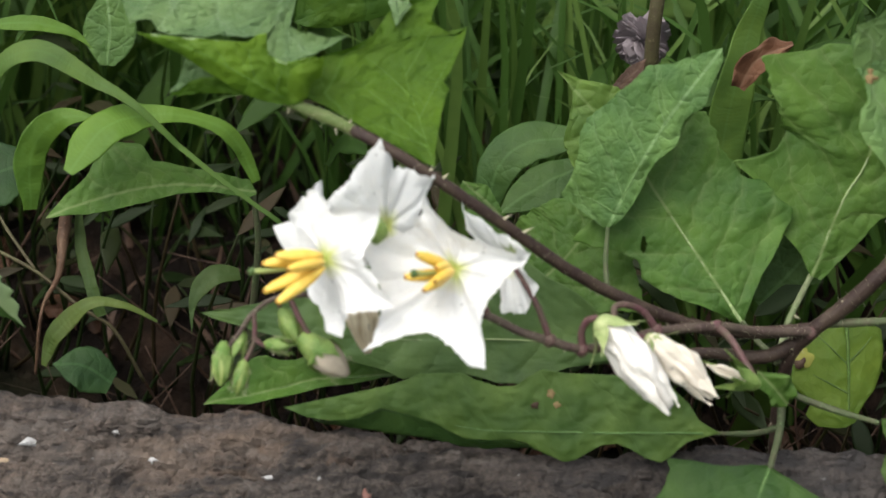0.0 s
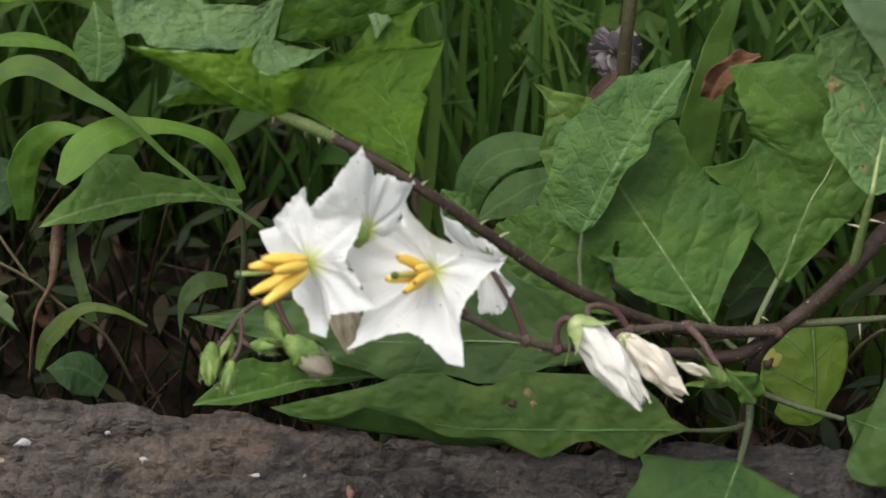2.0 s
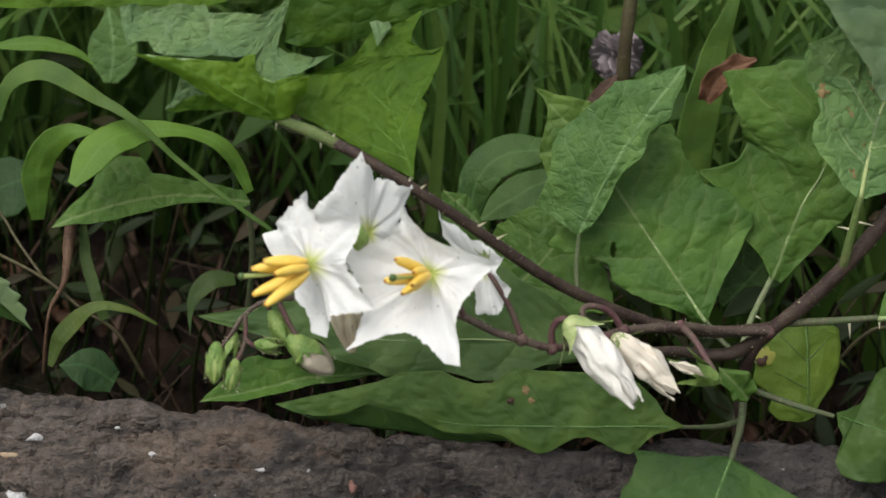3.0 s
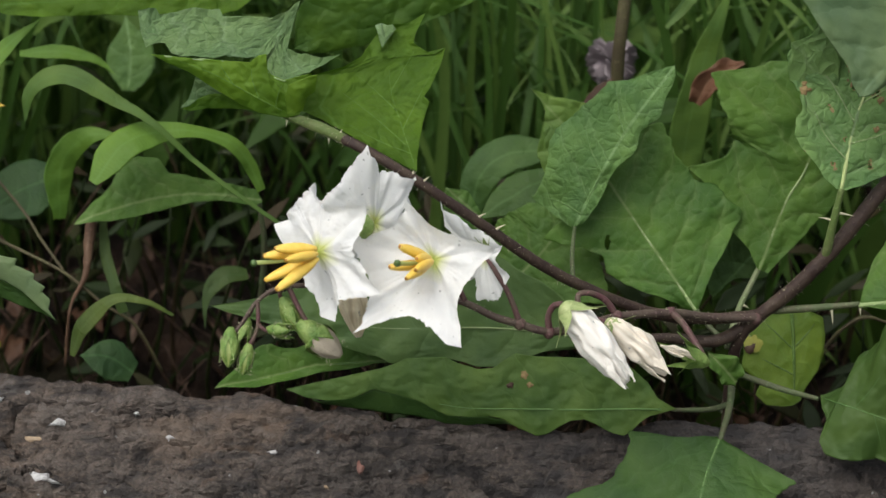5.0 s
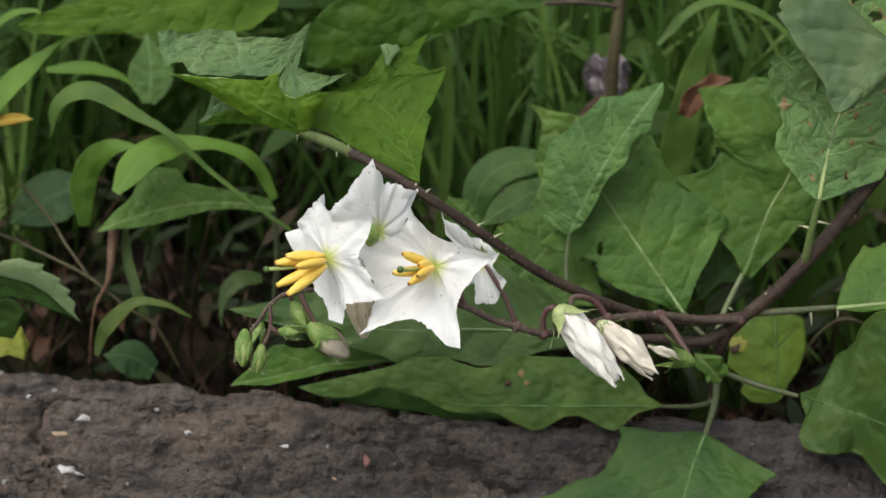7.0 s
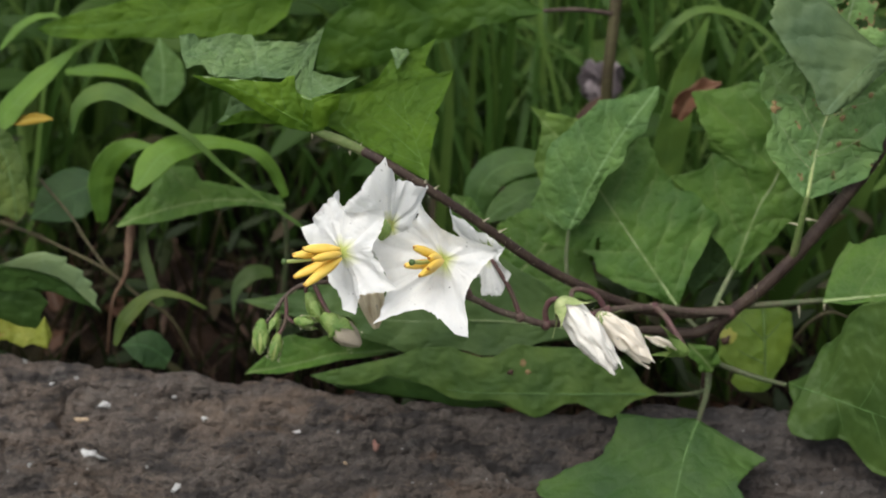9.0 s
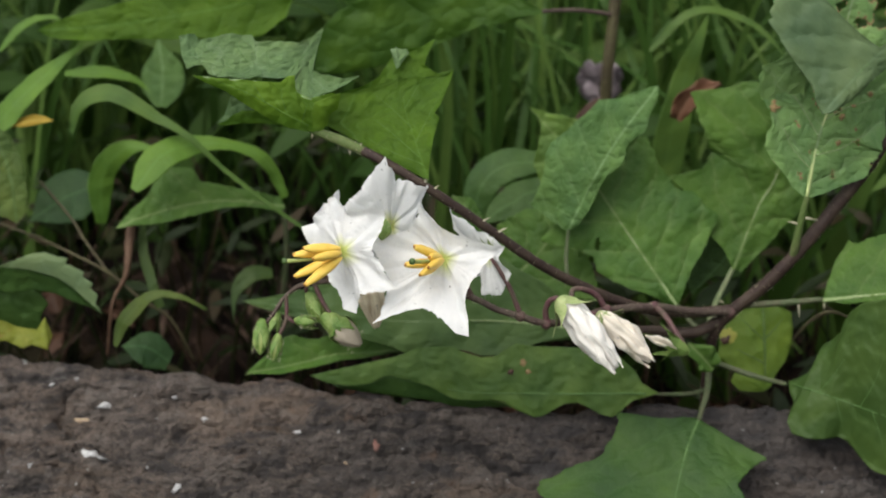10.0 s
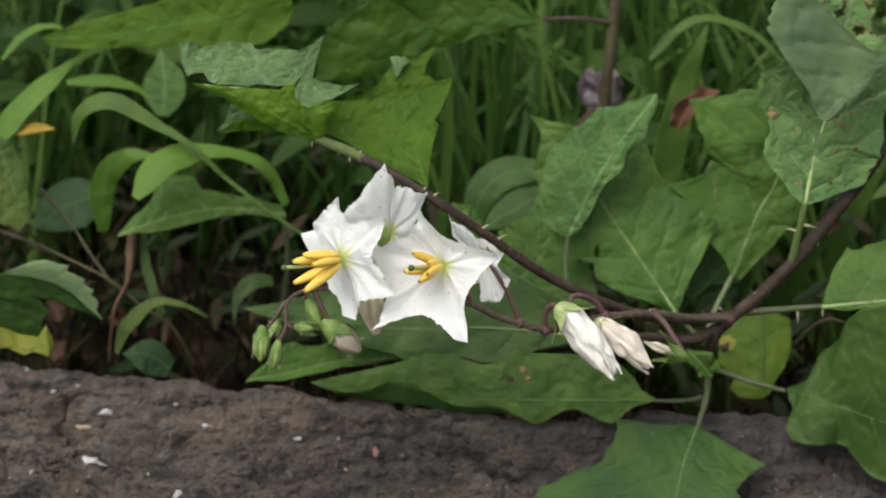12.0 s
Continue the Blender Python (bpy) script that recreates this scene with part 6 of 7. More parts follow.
for at, way, ln in (
    ((0.0844, 0.0026, 0.0756), (-1, -0.1, 0.35), 3.6), ((0.0852, 0.0032, 0.0768), (1, -0.1, -0.12), 4.4), ((0.0891, 0.0043, 0.0697), (0.9, -0.2, 0.3), 2.4), ((0.0087, -0.0083, 0.0806), (0.8, -0.2, 0.7), 3.0), ((0.0406, -0.0005, 0.0570), (0.5, -0.3, -0.9), 2.4),
    ((0.0851, -0.0005, 0.0547), (0.1, -0.3, -1), 4.2), ((0.0948, -0.0038, 0.0571), (0.1, -0.3, -1), 2.6), ((-0.0012, -0.0123, 0.0909), (0.7, -0.2, 0.8), 2.6),
    ((-0.0031, -0.0114, 0.0929), (0.25, -0.2, 1), 2.0), ((0.0133, -0.0094, 0.0782), (0.9, -0.2, 0.7), 3.6), ((-0.0312, -0.0042, 0.0988), (-0.2, -0.3, -1), 2.0),
    ((-0.0224, -0.0068, 0.0980), (0.05, -0.3, -1), 2.2), ((-0.0188, -0.0062, 0.0992), (0.3, -0.1, 1), 1.8), ((0.0634, 0.0023, 0.0488), (0.9, -0.4, 0.5), 2.4),
    ((0.0695, 0.0159, 0.0474), (1, -0.3, -0.3), 2.0), ((0.0490, -0.0056, 0.0580), (-0.1, -0.3, 1), 1.6), ((0.0754, 0.0032, 0.0579), (-0.6, -0.4, 0.6), 1.8),
):
    thorn(at, way, ln)
settle(plant)

# ---- weeds on the far side of the stone ----
NARROW = [0.04, 0.07, 0.09, 0.09, 0.08, 0.06, 0.03, 0.0]


def scaled(k):
    return [k * w for w in NARROW]


def weed(name, place, label, category="weed"):
    return thing(name, place, label, category, "weeds behind the stone")


g = weed("grass_plant", (-0.0386, 0.0526, 0.0408), "broad-bladed grass with arching bright green blades", "grass")
leaf(g, [(-0.0398, 0.0454, 0.0632), (-0.0435, 0.0459, 0.0715), (-0.0501, 0.0452, 0.0769), (-0.0612, 0.0429, 0.0791), (-0.0701, 0.0387, 0.0772), (-0.0763, 0.0333, 0.0704)], [0.02, 0.03, 0.036, 0.032, 0.03, 0.045, 0.075, 0.085, 0.07, 0.02], [0.02, 0.03, 0.036, 0.032, 0.03, 0.045, 0.075, 0.085, 0.08, 0.03], (0, -0.6, 0.8), blade_mat, name="blade", rib=None)
leaf(g, [(-0.0315, 0.0318, 0.0577), (-0.0441, 0.0348, 0.0666), (-0.0539, 0.0374, 0.0744), (-0.0637, 0.0409, 0.0821), (-0.0734, 0.0443, 0.0870), (-0.0838, 0.0482, 0.0905), (-0.0911, 0.0485, 0.0865), (-0.0930, 0.0471, 0.0787)], [0.005, 0.006, 0.006, 0.007, 0.008, 0.010, 0.016, 0.026, 0.032, 0.022, 0.0], [0.005, 0.006, 0.006, 0.007, 0.008, 0.010, 0.016, 0.026, 0.032, 0.022, 0.0], (0, -0.6, 0.8), blade_dull, name="blade", rib=None)
leaf(g, [(-0.0882, 0.0572, 0.0507), (-0.0877, 0.0606, 0.0628), (-0.0816, 0.0616, 0.0696), (-0.0723, 0.0599, 0.0707)], scaled(1.2), scaled(1.2), (0.5, -0.7, 0.6), blade_mat, name="blade", rib=None)
leaf(g, [(-0.0812, 0.0170, 0.0355), (-0.0786, 0.0188, 0.0417), (-0.0719, 0.0205, 0.0477), (-0.0649, 0.0204, 0.0475), (-0.0585, 0.0209, 0.0437)], [0.02, 0.05, 0.07, 0.066, 0.05, 0.035, 0.024, 0.016, 0.01], [0.02, 0.045, 0.062, 0.06, 0.046, 0.034, 0.024, 0.016, 0.01], (-0.2, -0.7, 0.7), blade_arch, name="blade", rib=None)
leaf(g, [(-0.1187, 0.0560, 0.0718), (-0.1057, 0.0624, 0.0855), (-0.0910, 0.0677, 0.0968)], scaled(0.95), scaled(0.95), (-0.5, -0.8, 0.4), blade_mat, name="blade", rib=None)
leaf(g, [(-0.1161, 0.0854, 0.0875), (-0.1102, 0.0882, 0.0936), (-0.1028, 0.0892, 0.0956), (-0.0983, 0.0882, 0.0936)], scaled(0.6), scaled(0.6), (0, -0.6, 0.8), blade_mat, name="blade", rib=None)
leaf(g, [(-0.0991, 0.0829, 0.0822), (-0.0880, 0.0830, 0.0824), (-0.0806, 0.0822, 0.0805), (-0.0764, 0.0807, 0.0775)], scaled(0.9), scaled(0.9), (0, -0.5, 0.8), blade_mat, name="blade", rib=None)
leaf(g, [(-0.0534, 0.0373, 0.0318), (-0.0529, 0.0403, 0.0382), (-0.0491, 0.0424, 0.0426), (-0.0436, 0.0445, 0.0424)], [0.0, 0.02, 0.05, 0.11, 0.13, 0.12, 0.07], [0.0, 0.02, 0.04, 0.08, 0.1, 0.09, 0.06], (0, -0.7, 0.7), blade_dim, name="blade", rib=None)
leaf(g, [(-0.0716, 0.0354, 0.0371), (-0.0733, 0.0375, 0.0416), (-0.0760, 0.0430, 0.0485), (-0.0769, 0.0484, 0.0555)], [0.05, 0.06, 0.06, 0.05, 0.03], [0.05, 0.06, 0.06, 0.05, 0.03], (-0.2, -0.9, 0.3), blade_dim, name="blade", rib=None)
settle(g)
g = weed("broadleaf_weed", (-0.0447, 0.0540, 0.0320), "weed with a wide dark green drooping leaf")
leaf(g, [(-0.0402, 0.0499, 0.0588), (-0.0551, 0.0478, 0.0613), (-0.0691, 0.0442, 0.0606), (-0.0826, 0.0403, 0.0570)], [0.019, 0.035, 0.034, 0.032, 0.031, 0.030, 0.028, 0.032, 0.038, 0.043, 0.047, 0.050, 0.054, 0.060, 0.064, 0.068, 0.071, 0.073, 0.074, 0.074, 0.073, 0.072, 0.069, 0.066, 0.060, 0.051, 0.042, 0.032, 0.021, 0.013, 0.000], [0.000, 0.052, 0.054, 0.056, 0.059, 0.061, 0.064, 0.068, 0.072, 0.078, 0.086, 0.094, 0.105, 0.118, 0.129, 0.207, 0.223, 0.235, 0.249, 0.241, 0.226, 0.192, 0.147, 0.113, 0.095, 0.081, 0.070, 0.055, 0.037, 0.020, 0.000], (0, -0.7, 0.7), leaf_mid, rib=None, fold=0.1)
tube("stalk", [(-0.0409, 0.0499, 0.0588), (-0.0401, 0.0508, 0.0465), (-0.0418, 0.0537, 0.0289)], [0.6 * MM, 0.7 * MM, 0.8 * MM], stem_green, g)
leaf(g, [(-0.0689, 0.0261, 0.0266), (-0.0744, 0.0258, 0.0307), (-0.0807, 0.0251, 0.0315)], [0.2, 0.35, 0.4, 0.3, 0.0], [0.2, 0.3, 0.35, 0.2, 0.0], (0, -0.6, 0.8), weed_mat, rib=None)
settle(g)
g = weed("broadleaf_weed", (0.0113, 0.0616, 0.0365), "low weed with wide arching green leaves behind the stem")
leaf(g, [(0.0075, 0.0581, 0.0479), (0.0096, 0.0609, 0.0587), (0.0155, 0.0634, 0.0640), (0.0264, 0.0640, 0.0653)], [0.04, 0.1, 0.14, 0.16, 0.14, 0.08], [0.04, 0.1, 0.14, 0.16, 0.14, 0.08], (0, -0.6, 0.8), leaf_deep, rib=None)
leaf(g, [(0.0292, 0.0582, 0.0623), (0.0197, 0.0545, 0.0591), (0.0095, 0.0499, 0.0540)], [0.06, 0.16, 0.2, 0.14, 0.0], [0.06, 0.16, 0.2, 0.14, 0.0], (0, -0.6, 0.8), leaf_deep, rib=None)
tube("stalk", [(0.0082, 0.0578, 0.0497), (0.0094, 0.0590, 0.0427), (0.0113, 0.0643, 0.0303)], [0.5 * MM, 0.6 * MM, 0.7 * MM], stem_green, g)
settle(g)
g = weed("tall_weed", (0.0443, 0.0829, 0.0349), "tall weed with large lobed leaves and a dark stem")
leaf(g, [(0.0256, 0.0709, 0.1038), (0.0095, 0.0712, 0.1045), (-0.0121, 0.0691, 0.0999), (-0.0328, 0.0647, 0.0905)], [0.002, 0.019, 0.031, 0.045, 0.058, 0.064, 0.068, 0.070, 0.070, 0.080, 0.090, 0.099, 0.108, 0.114, 0.118, 0.122, 0.126, 0.128, 0.130, 0.131, 0.131, 0.127, 0.121, 0.115, 0.107, 0.098, 0.090, 0.075, 0.056, 0.039, 0.000], [0.000, 0.018, 0.033, 0.048, 0.062, 0.075, 0.095, 0.116, 0.131, 0.136, 0.141, 0.147, 0.155, 0.163, 0.171, 0.181, 0.192, 0.200, 0.190, 0.182, 0.176, 0.171, 0.167, 0.165, 0.162, 0.151, 0.142, 0.131, 0.105, 0.057, 0.000], (0, -0.97, 0.2), leaf_shade, ripple=0.03, rib=None, nu=60)
tube("petiole", [(0.0253, 0.0709, 0.1038), (0.0342, 0.0748, 0.1027), (0.0443, 0.0781, 0.1003)], [0.5 * MM, 0.55 * MM, 0.6 * MM], stem_purple, g)
tube("stalk", [(0.0452, 0.0815, 0.1123), (0.0439, 0.0782, 0.0981), (0.0424, 0.0761, 0.0769), (0.0443, 0.0829, 0.0349)], [1.5 * MM, 1.6 * MM, 1.6 * MM, 1.7 * MM], stem_bronze, g)
leaf(g, [(-0.0387, 0.0728, 0.1077), (-0.0623, 0.0689, 0.1043), (-0.0836, 0.0657, 0.1020), (-0.1028, 0.0632, 0.1015)], [0.022, 0.079, 0.096, 0.116, 0.133, 0.139, 0.145, 0.137, 0.131, 0.123, 0.115, 0.109, 0.102, 0.096, 0.091, 0.085, 0.079, 0.075, 0.069, 0.065, 0.062, 0.059, 0.056, 0.054, 0.053, 0.050, 0.046, 0.042, 0.034, 0.018, 0.000], [0.113, 0.120, 0.126, 0.133, 0.140, 0.146, 0.147, 0.142, 0.139, 0.134, 0.129, 0.125, 0.119, 0.114, 0.110, 0.105, 0.100, 0.095, 0.090, 0.084, 0.081, 0.077, 0.074, 0.070, 0.065, 0.056, 0.047, 0.037, 0.025, 0.015, 0.000], (0, -0.85, 0.4), leaf_back, ripple=0.03, rib=None, nu=60)
leaf(g, [(-0.0769, 0.1070, 0.0628), (-0.0764, 0.1109, 0.0712), (-0.0777, 0.1149, 0.0798)], [0.1, 0.26, 0.32, 0.28, 0.12, 0.0], [0.1, 0.26, 0.32, 0.28, 0.12, 0.0], (0, -0.8, 0.5), leaf_net, rib_width=0.0003, rib=rib_green)
settle(g)
g = weed("serrated_weed", (-0.1142, 0.0243, 0.0275), "weed with toothed leaves, one turning yellow")
flap(g, [(-0.1162, 0.0130, 0.0560), (-0.1067, 0.0112, 0.0602), (-0.1001, 0.0100, 0.0638), (-0.0958, 0.0090, 0.0649), (-0.0929, 0.0081, 0.0642), (-0.0901, 0.0074, 0.0641), (-0.0907, 0.0073, 0.0626), (-0.0881, 0.0065, 0.0617), (-0.0863, 0.0059, 0.0611), (-0.0867, 0.0059, 0.0599), (-0.0840, 0.0049, 0.0585), (-0.0849, 0.0050, 0.0573), (-0.0830, 0.0042, 0.0558), (-0.0836, 0.0041, 0.0536), (-0.0821, 0.0033, 0.0514)],
    [(-0.1162, 0.0130, 0.0560), (-0.1067, 0.0111, 0.0601), (-0.1003, 0.0095, 0.0601), (-0.0933, 0.0074, 0.0590), (-0.0891, 0.0060, 0.0569), (-0.0857, 0.0047, 0.0538), (-0.0821, 0.0033, 0.0514)], (0.1, -0.55, 0.85), leaf_dusty, "pale upper face of a toothed leaf", belly=0.0008, crumple=0.0002, roll=0.0002, quilt=0.35, nu=90, nv=20)
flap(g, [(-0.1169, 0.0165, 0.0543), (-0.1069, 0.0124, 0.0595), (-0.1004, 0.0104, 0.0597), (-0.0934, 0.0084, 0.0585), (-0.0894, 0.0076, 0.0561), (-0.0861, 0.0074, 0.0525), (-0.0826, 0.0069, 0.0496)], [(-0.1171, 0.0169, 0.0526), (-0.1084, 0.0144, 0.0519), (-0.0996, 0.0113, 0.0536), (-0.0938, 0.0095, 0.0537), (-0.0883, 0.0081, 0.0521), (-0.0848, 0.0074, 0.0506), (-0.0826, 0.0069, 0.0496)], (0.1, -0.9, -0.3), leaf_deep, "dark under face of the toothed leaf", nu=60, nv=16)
flap(g, [(-0.1157, 0.0165, 0.0512), (-0.1087, 0.0165, 0.0524), (-0.1032, 0.0165, 0.0520), (-0.0991, 0.0165, 0.0504), (-0.0968, 0.0165, 0.0474), (-0.0991, 0.0165, 0.0456), (-0.1001, 0.0165, 0.0427)], [(-0.1157, 0.0165, 0.0512), (-0.1136, 0.0165, 0.0419), (-0.1087, 0.0165, 0.0416), (-0.1042, 0.0165, 0.0397), (-0.0997, 0.0165, 0.0400), (-0.0985, 0.0165, 0.0416), (-0.1001, 0.0165, 0.0427)], (0, -0.7, 0.7), leaf_deep, "dull green leaf beside the stone", belly=0.001, nu=60, nv=24)
flap(g, [(-0.1139, 0.0110, 0.0459), (-0.1077, 0.0110, 0.0456), (-0.1036, 0.0110, 0.0440), (-0.0994, 0.0108, 0.0429), (-0.0972, 0.0110, 0.0465), (-0.0954, 0.0098, 0.0422)], [(-0.1139, 0.0110, 0.0459), (-0.1124, 0.0082, 0.0411), (-0.1066, 0.0085, 0.0413), (-0.1023, 0.0068, 0.0401), (-0.1002, 0.0076, 0.0407), (-0.0962, 0.0063, 0.0398), (-0.0954, 0.0098, 0.0422)], (0, -0.7, 0.7), leaf_gold, "ragged yellow leaf at the edge of the stone", belly=0.0006, crumple=0.0009, nu=60, nv=16)
leaf(g, [(-0.1148, 0.0535, 0.0807), (-0.1095, 0.0466, 0.0704), (-0.1071, 0.0390, 0.0589)], [0.000, 0.012, 0.036, 0.062, 0.088, 0.111, 0.137, 0.137, 0.136, 0.136, 0.136, 0.136, 0.138, 0.140, 0.143, 0.148, 0.149, 0.145, 0.142, 0.139, 0.137, 0.135, 0.134, 0.133, 0.133, 0.132, 0.131, 0.106, 0.071, 0.041, 0.000], [0.016, 0.108, 0.140, 0.177, 0.214, 0.245, 0.282, 0.317, 0.334, 0.340, 0.346, 0.351, 0.355, 0.359, 0.361, 0.363, 0.364, 0.365, 0.365, 0.364, 0.363, 0.362, 0.359, 0.357, 0.355, 0.352, 0.350, 0.264, 0.091, 0.051, 0.000], (0.3, -0.8, 0.5), leaf_mottled, rib=None)
leaf(g, [(-0.0877, 0.0634, 0.0592), (-0.0970, 0.0601, 0.0570), (-0.1066, 0.0556, 0.0520)], [0.1, 0.3, 0.34, 0.24, 0.0], [0.1, 0.28, 0.32, 0.2, 0.0], (0, -0.7, 0.7), weed_mat, rib=None)
leaf(g, [(-0.1100, 0.0586, 0.0775), (-0.1041, 0.0582, 0.0789), (-0.0988, 0.0573, 0.0793)], [0.08, 0.16, 0.18, 0.12, 0.0], [0.05, 0.1, 0.12, 0.08, 0.0], (0, -0.5, 0.85), leaf_yellow, rib=None)
tube("stalk", [(-0.1199, 0.0633, 0.0496), (-0.1052, 0.0522, 0.0494), (-0.0985, 0.0456, 0.0495), (-0.0852, 0.0393, 0.0454), (-0.0762, 0.0362, 0.0389), (-0.0692, 0.0360, 0.0336), (-0.0636, 0.0368, 0.0211)], [0.3 * MM, 0.4 * MM, 0.4 * MM, 0.4 * MM, 0.4 * MM], stem_bronze, g)
tube("stalk", [(-0.1046, 0.0637, 0.0599), (-0.0952, 0.0505, 0.0554), (-0.0912, 0.0454, 0.0514), (-0.0852, 0.0394, 0.0456)], [0.3 * MM, 0.35 * MM, 0.38 * MM], stem_bronze, g)
tube("stalk", [(-0.0787, 0.0472, 0.0577), (-0.0795, 0.0424, 0.0520), (-0.0801, 0.0372, 0.0457), (-0.0830, 0.0348, 0.0405), (-0.0840, 0.0327, 0.0360), (-0.0853, 0.0320, 0.0251)], [1.2 * MM, 1.3 * MM, 0.7 * MM, 0.35 * MM, 0.35 * MM, 0.3 * MM], stem_dry, g, "dry brown stalk", rough=0.35, n=40)
tube("stalk", [(-0.1216, 0.0296, 0.0151), (-0.1170, 0.0327, 0.0455), (-0.1115, 0.0582, 0.0764)], [0.8 * MM, 0.7 * MM, 0.5 * MM], stem_green, g)
settle(g)
g = weed("wide_grass", (0.0591, 0.0752, 0.0301), "wide grass blade beside a dead brown leaf", "grass")
leaf(g, [(0.0576, 0.0752, 0.0301), (0.0587, 0.0769, 0.0574), (0.0638, 0.0829, 0.0822), (0.0708, 0.0904, 0.0983)], scaled(0.75), scaled(0.75), (0.2, -0.9, 0.3), blade_soft, name="blade", rib=None)
leaf(g, [(0.0542, 0.0854, 0.0875), (0.0660, 0.0898, 0.0969), (0.0808, 0.0885, 0.0942), (0.0912, 0.0842, 0.0848)], scaled(0.32), scaled(0.32), (0, -0.6, 0.8), blade_dull, name="blade", rib=None)
leaf(g, [(0.0576, 0.0752, 0.0301), (0.0681, 0.0727, 0.0461), (0.0705, 0.0729, 0.0607)], scaled(1.3), scaled(1.3), (0, -0.8, 0.4), blade_mat, name="blade", rib=None)
settle(g)
g = weed("dead_leaf", (0.0622, 0.0693, 0.0765), "curled dead brown leaf caught in the grass", "dead leaf")
leaf(g, [(0.0605, 0.0685, 0.0750), (0.0638, 0.0691, 0.0810), (0.0715, 0.0706, 0.0842)], [0.12, 0.22, 0.16, 0.2, 0.06], [0.1, 0.2, 0.26, 0.14, 0.03], (0, -0.7, 0.6), leaf_rust, fold=0.6, ripple=0.16, rib=None)
leaf(g, [(0.0339, 0.0714, 0.0717), (0.0375, 0.0720, 0.0754), (0.0412, 0.0739, 0.0794)], [0.1, 0.16, 0.15, 0.0], [0.1, 0.16, 0.15, 0.0], (0, -0.7, 0.6), leaf_brown, rib=None)
settle(g)

g = weed("dry_stalk", (0.0836, 0.0340, 0.0150), "thin olive-brown dry stalk leaning in the gap", "stalk")
tube("stalk", [(0.0836, 0.0340, 0.0150), (0.0875, 0.0330, 0.0270), (0.0899, 0.0330, 0.0307), (0.0926, 0.0330, 0.0341), (0.0960, 0.0330, 0.0366), (0.0989, 0.0330, 0.0370), (0.1025, 0.0330, 0.0358), (0.1042, 0.0330, 0.0374)], [0.35 * MM, 0.35 * MM, 0.4 * MM, 0.5 * MM, 0.25 * MM], stem_bronze, g, rough=0.25, n=40)
settle(g)

g = weed("faded_flower_head", (0.0426, 0.1052, 0.0708), "dull lilac faded flower head among the grass", "flower")
rng = random.Random(4)
for k in range(80):
    c = V((0.0426, 0.1052, 0.0708))
    d = Vector((rng.uniform(-1, 1), rng.uniform(-0.8, 0.2), rng.uniform(-1, 1))).normalized()
    v, f, uv, _, _ = leaf_data([c, c + d * 3.6 * MM, c + d * 6.4 * MM + Vector((0, 0, 0.5 * MM))], [0.1, 0.3, 0.34, 0.2], [0.1, 0.3, 0.34, 0.2], d.orthogonal(), seed=k, nu=6, nv=2)
    obj("petal", v, f, faded_mat, g, uvs=uv)
settle(g)


# ---- grass and litter ----
def blades(name, count, area, height, width, lean, mat, seed, keep=None):
    """Many curved, folded blades in one mesh."""
    rng = random.Random(seed)
    verts, faces, uv = [], [], []
    done = 0
    while done < count:
        x, y = rng.uniform(*area[0]), rng.uniform(*area[1])
        if keep and not keep(x, y):
            continue
        done += 1
        h, w = rng.uniform(*height), rng.uniform(*width)
        a = rng.uniform(0, 2 * math.pi)
        out = Vector((math.cos(a), math.sin(a), 0)) * rng.uniform(*lean) * h
        if out.y < 0:
            out.y *= 0.12
        z = soil_height(x, y) - 0.003
        p0 = Vector((x, y, z))
        face = rng.uniform(-0.9, 0.9)
        side = Vector((math.cos(face), math.sin(face), 0))
        fold = Vector((-side.y, side.x, 0)) * w * 0.35
        drop = rng.uniform(0.0, 0.65)
        base = len(verts)
        n = 9
        for i in range(n):
            s = i / (n - 1)
            c = p0 + Vector((0, 0, h * (s - drop * s**3))) + out * s * s + side * 0.004 * math.sin(s * 5 + a)
            k = w * (1 - s**2.2) * (0.55 + 0.45 * min(1, s * 4)) + 0.00008
            verts += [c - side * k, c + fold * (1 - s), c + side * k]
            uv += [(-k * 100, s * h * 100 + a), (0, s * h * 100 + a), (k * 100, s * h * 100 + a)]
            if i:
                q = base + i * 3
                faces += [(q - 3, q - 2, q + 1, q), (q - 2, q - 1, q + 2, q + 1)]
    return obj(name, verts, faces, mat, uvs=uv)


def grass_material(name, a, b, c, glow=(0.16, 0.3, 0.03)):
    m, t, bs = material(name, 0.5)
    geo = t.nodes.new("ShaderNodeNewGeometry")
    r = ramp(t, geo.outputs["Random Per Island"], [(0.0, a), (0.55, b), (0.88, c), (1.0, tuple(v * 1.1 for v in c))])
    uv = t.nodes.new("ShaderNodeUVMap")
    uv.uv_map = "metric"
    n = texture(t, "ShaderNodeTexNoise", uv.outputs[0], Scale=2.5, Detail=4.0)
    col = mix(t, math_node(t, "MULTIPLY", n.outputs[0], 0.5), r.outputs[0], tuple(v * 0.55 for v in b))
    t.links.new(col, bs.inputs["Base Color"])
    bs.inputs["Specular IOR Level"].default_value = 0.15
    thin(t, bs, mix(t, 0.3, col, glow), 0.3)
    return m


grass_mat = grass_material("grass_blades", (0.023, 0.054, 0.010), (0.052, 0.114, 0.021), (0.130, 0.212, 0.048))
low_mat = grass_material("low_weeds", (0.023, 0.053, 0.010), (0.042, 0.090, 0.016), (0.082, 0.142, 0.028))


def back_field(x, y):
    return y > 0.10 + (0.055 if -0.11 < x < -0.01 else 0.03 if x < 0 else 0.0) + 0.02 * noise.noise(Vector((x * 20, 0, 0)))


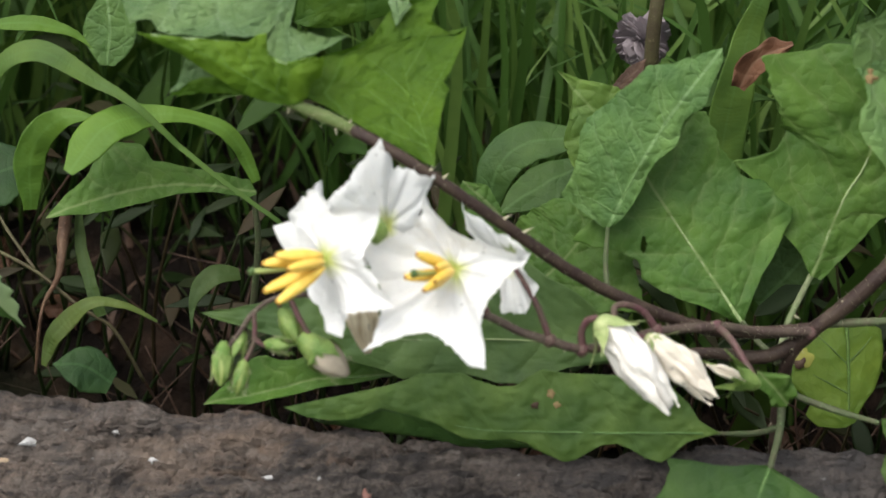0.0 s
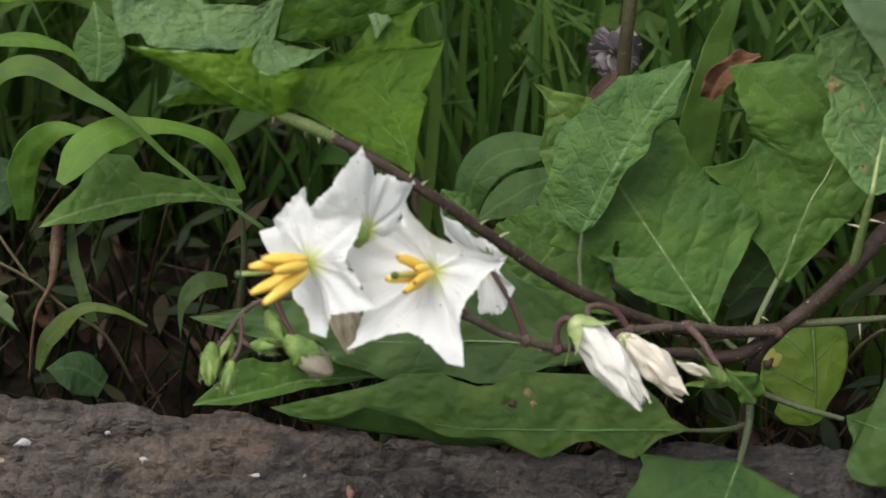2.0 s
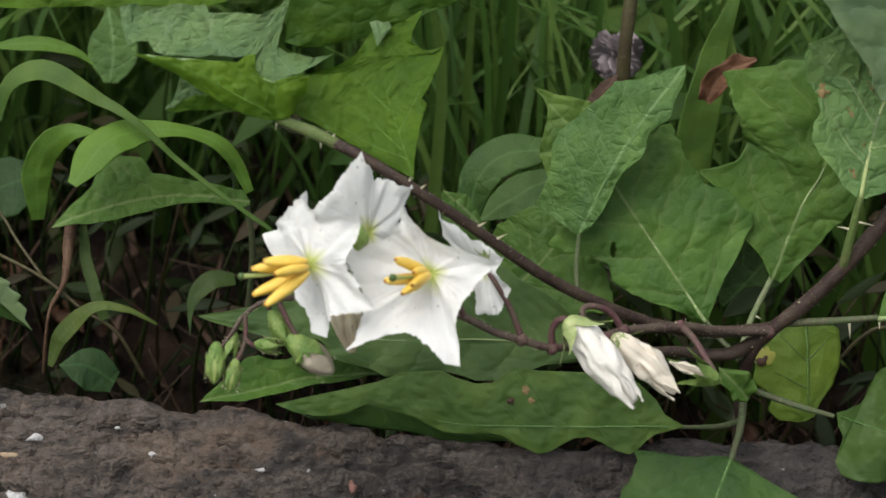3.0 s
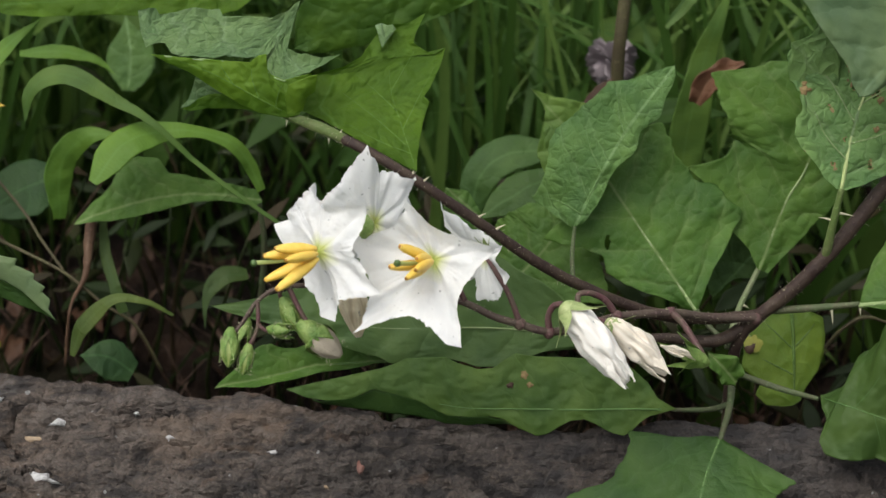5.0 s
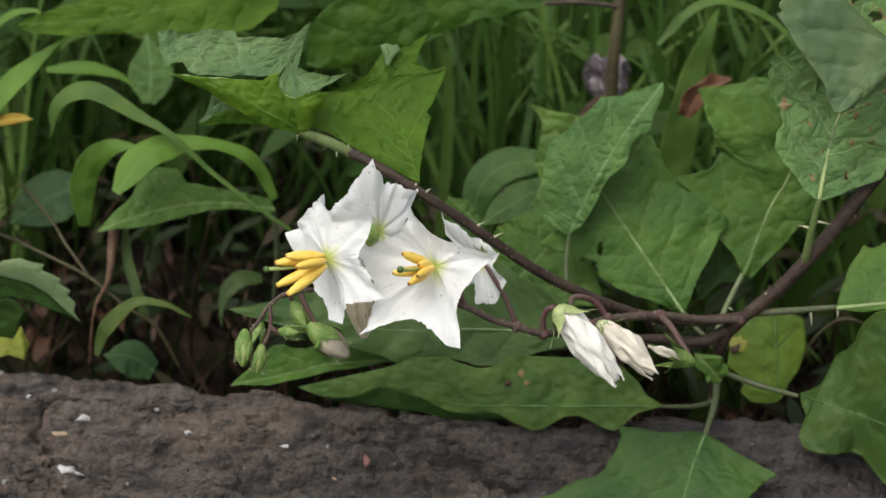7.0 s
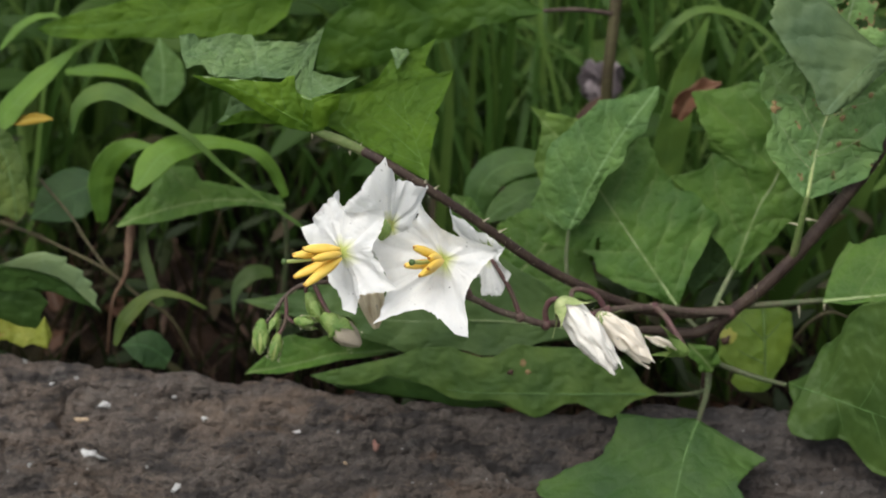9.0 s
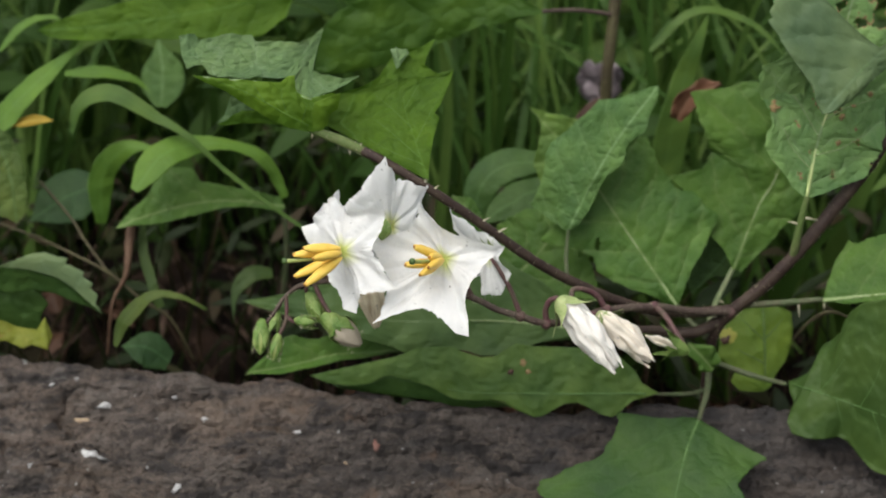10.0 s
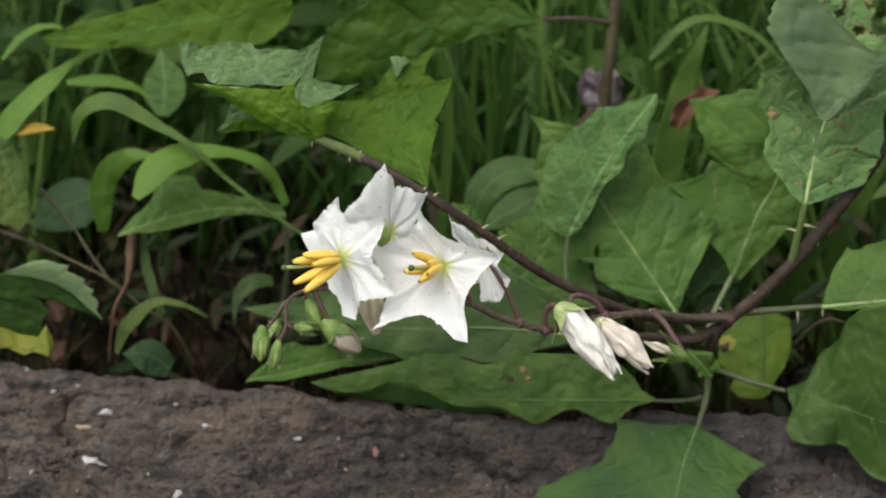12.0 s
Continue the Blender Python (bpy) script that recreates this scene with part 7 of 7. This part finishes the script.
grass = blades("grass", 3600, ((-0.4, 0.4), (0.08, 0.6)), (0.08, 0.26), (0.0005, 0.0017), (0.15, 1.5), grass_mat, 11, back_field)
tagged(grass, "thick tangle of green grass blades", "grass", kind="stuff")
stems = blades("grass", 170, ((-0.03, 0.085), (0.105, 0.21)), (0.09, 0.2), (0.0005, 0.0014), (0.05, 0.7), grass_mat, 14, back_field)
tagged(stems, "upright green grass stems and blades", "grass", kind="stuff")
low = blades("undergrowth", 1100, ((-0.45, 0.45), (0.09, 0.6)), (0.03, 0.12), (0.003, 0.007), (0.4, 1.4), low_mat, 12, back_field)
tagged(low, "low dark green leafy undergrowth", "undergrowth", kind="stuff")
dead = blades("litter", 170, ((-0.2, 0.25), (0.03, 0.22)), (0.006, 0.03), (0.0003, 0.0016), (0.8, 2.5), stem_brown, 13)
tagged(dead, "dry brown stalks and dead blades on the soil", "litter", kind="stuff")


def leafy(name, count, area, rise, size, mat, seed):
    """Many small pointed leaves on thin stalks, in one mesh."""
    rng = random.Random(seed)
    verts, faces, uv = [], [], []
    for k in range(count):
        x, y, z = (rng.uniform(*r) for r in (*area, rise))
        a = rng.uniform(0, 2 * math.pi)
        ln = rng.uniform(*size)
        way = Vector((math.cos(a), math.sin(a) * 0.6, rng.uniform(-0.5, 0.5))).normalized() * ln
        p = Vector((x, y, z))
        w = rng.uniform(0.08, 0.17)
        half = [0.02, w * 0.8, w, w * 0.85, w * 0.45, 0.0]
        v, f, q, _, _ = leaf_data([p, p + way * 0.5 + Vector((0, 0, ln * rng.uniform(0, 0.15))), p + way], half, half, (rng.uniform(-0.4, 0.4), -0.6, 0.8), seed=k * 1.3, nu=10, nv=3, fold=rng.uniform(-0.2, 0.3), ripple=0.03)
        n = len(verts)
        verts += v
        faces += [tuple(n + i for i in g) for g in f]
        uv += q
        foot = Vector((x + rng.uniform(-0.02, 0.02), y + rng.uniform(0, 0.03), soil_height(x, y)))
        v, f = tube_data([p, p.lerp(foot, 0.5) + Vector((rng.uniform(-0.01, 0.01), 0, 0)), foot], [0.0003, 0.0005, 0.0006], 6, 5)
        n = len(verts)
        verts += v
        faces += [tuple(n + i for i in g) for g in f]
        uv += [(0.5, 0.5)] * len(v)
    return obj(name, verts, faces, mat, uvs=uv)


# Near-black leaf colour: the shade low among the weeds is painted in.
painted_shade_mat = grass_material("weeds_painted_shade", (0.012, 0.024, 0.006), (0.022, 0.038, 0.010), (0.050, 0.034, 0.018), (0.030, 0.042, 0.010))
weeds = leafy("weeds", 220, ((-0.34, -0.02), (0.135, 0.3)), (0.05, 0.12), (0.010, 0.032), low_mat, 21)
tagged(weeds, "tangle of small dark green weed leaves on thin stalks", "weeds", kind="stuff")
more = leafy("weeds", 120, ((-0.03, 0.36), (0.085, 0.3)), (0.035, 0.08), (0.010, 0.032), low_mat, 22)
tagged(more, "low green weed leaves between the grass", "weeds", kind="stuff")
# Filler leaves whose dark colour stands in for shade behind the stem.
under = leafy("weeds", 230, ((-0.02, 0.2), (0.05, 0.15)), (-0.006, 0.03), (0.006, 0.018), painted_shade_mat, 24)
tagged(under, "small leaves low behind the stem, coloured dark for shade", "weeds", kind="stuff")


# The same dark colour stands in for shade over the soil.
shade = leafy("weeds", 200, ((-0.15, 0.02), (0.062, 0.17)), (-0.006, 0.042), (0.005, 0.016), painted_shade_mat, 23)
tagged(shade, "small leaves low over the soil, coloured dark for shade", "weeds", kind="stuff")


def twigs(name, count, seed):
    """Thin bent stalks standing and leaning in the shade, in one mesh."""
    rng = random.Random(seed)
    verts, faces = [], []
    for k in range(count):
        x, y = rng.uniform(-0.15, 0.12), rng.uniform(0.035, 0.12)
        a = Vector((x, y, soil_height(x, y) - 0.002))
        b = a + Vector((rng.uniform(-0.035, 0.035), rng.uniform(-0.01, 0.02), rng.uniform(0.012, 0.05)))
        mid = a.lerp(b, 0.5) + Vector((rng.uniform(-0.012, 0.012), 0, rng.uniform(-0.006, 0.012)))
        r = rng.uniform(0.00015, 0.0004)
        v, f = tube_data([a, mid, b], [r * 1.2, r, r * 0.5], 9, 5, 0.1)
        n = len(verts)
        verts += v
        faces += [tuple(n + i for i in g) for g in f]
    return obj(name, verts, faces, stem_brown)


tagged(twigs("twigs", 130, 31), "thin dry brown twigs and stalks over the soil", "twigs", kind="stuff")


def dead_leaves(name, count, seed):
    """Crumpled brown leaves lying on the soil, in one mesh."""
    rng = random.Random(seed)
    verts, faces, uv = [], [], []
    for k in range(count):
        x, y = rng.uniform(-0.14, 0.14), rng.uniform(0.035, 0.15)
        p = Vector((x, y, soil_height(x, y) + rng.uniform(0.0, 0.003)))
        a, ln = rng.uniform(0, 2 * math.pi), rng.uniform(0.008, 0.02)
        way = Vector((math.cos(a), math.sin(a), rng.uniform(-0.1, 0.35))) * ln
        half = [rng.uniform(0.04, 0.3) for _ in range(5)] + [0.0]
        v, f, q, _, _ = leaf_data([p, p + way * 0.5 + Vector((0, 0, 0.003)), p + way], half, half, (rng.uniform(-0.6, 0.6), -0.4, 0.9), seed=k * 2.3, nu=10, nv=3, fold=rng.uniform(-0.5, 0.5), ripple=0.2)
        n = len(verts)
        verts += v
        faces += [tuple(n + i for i in g) for g in f]
        uv += q
    return obj(name, verts, faces, leaf_brown, uvs=uv)


tagged(dead_leaves("litter", 60, 41), "crumpled dead brown leaves lying on the soil", "litter", kind="stuff")
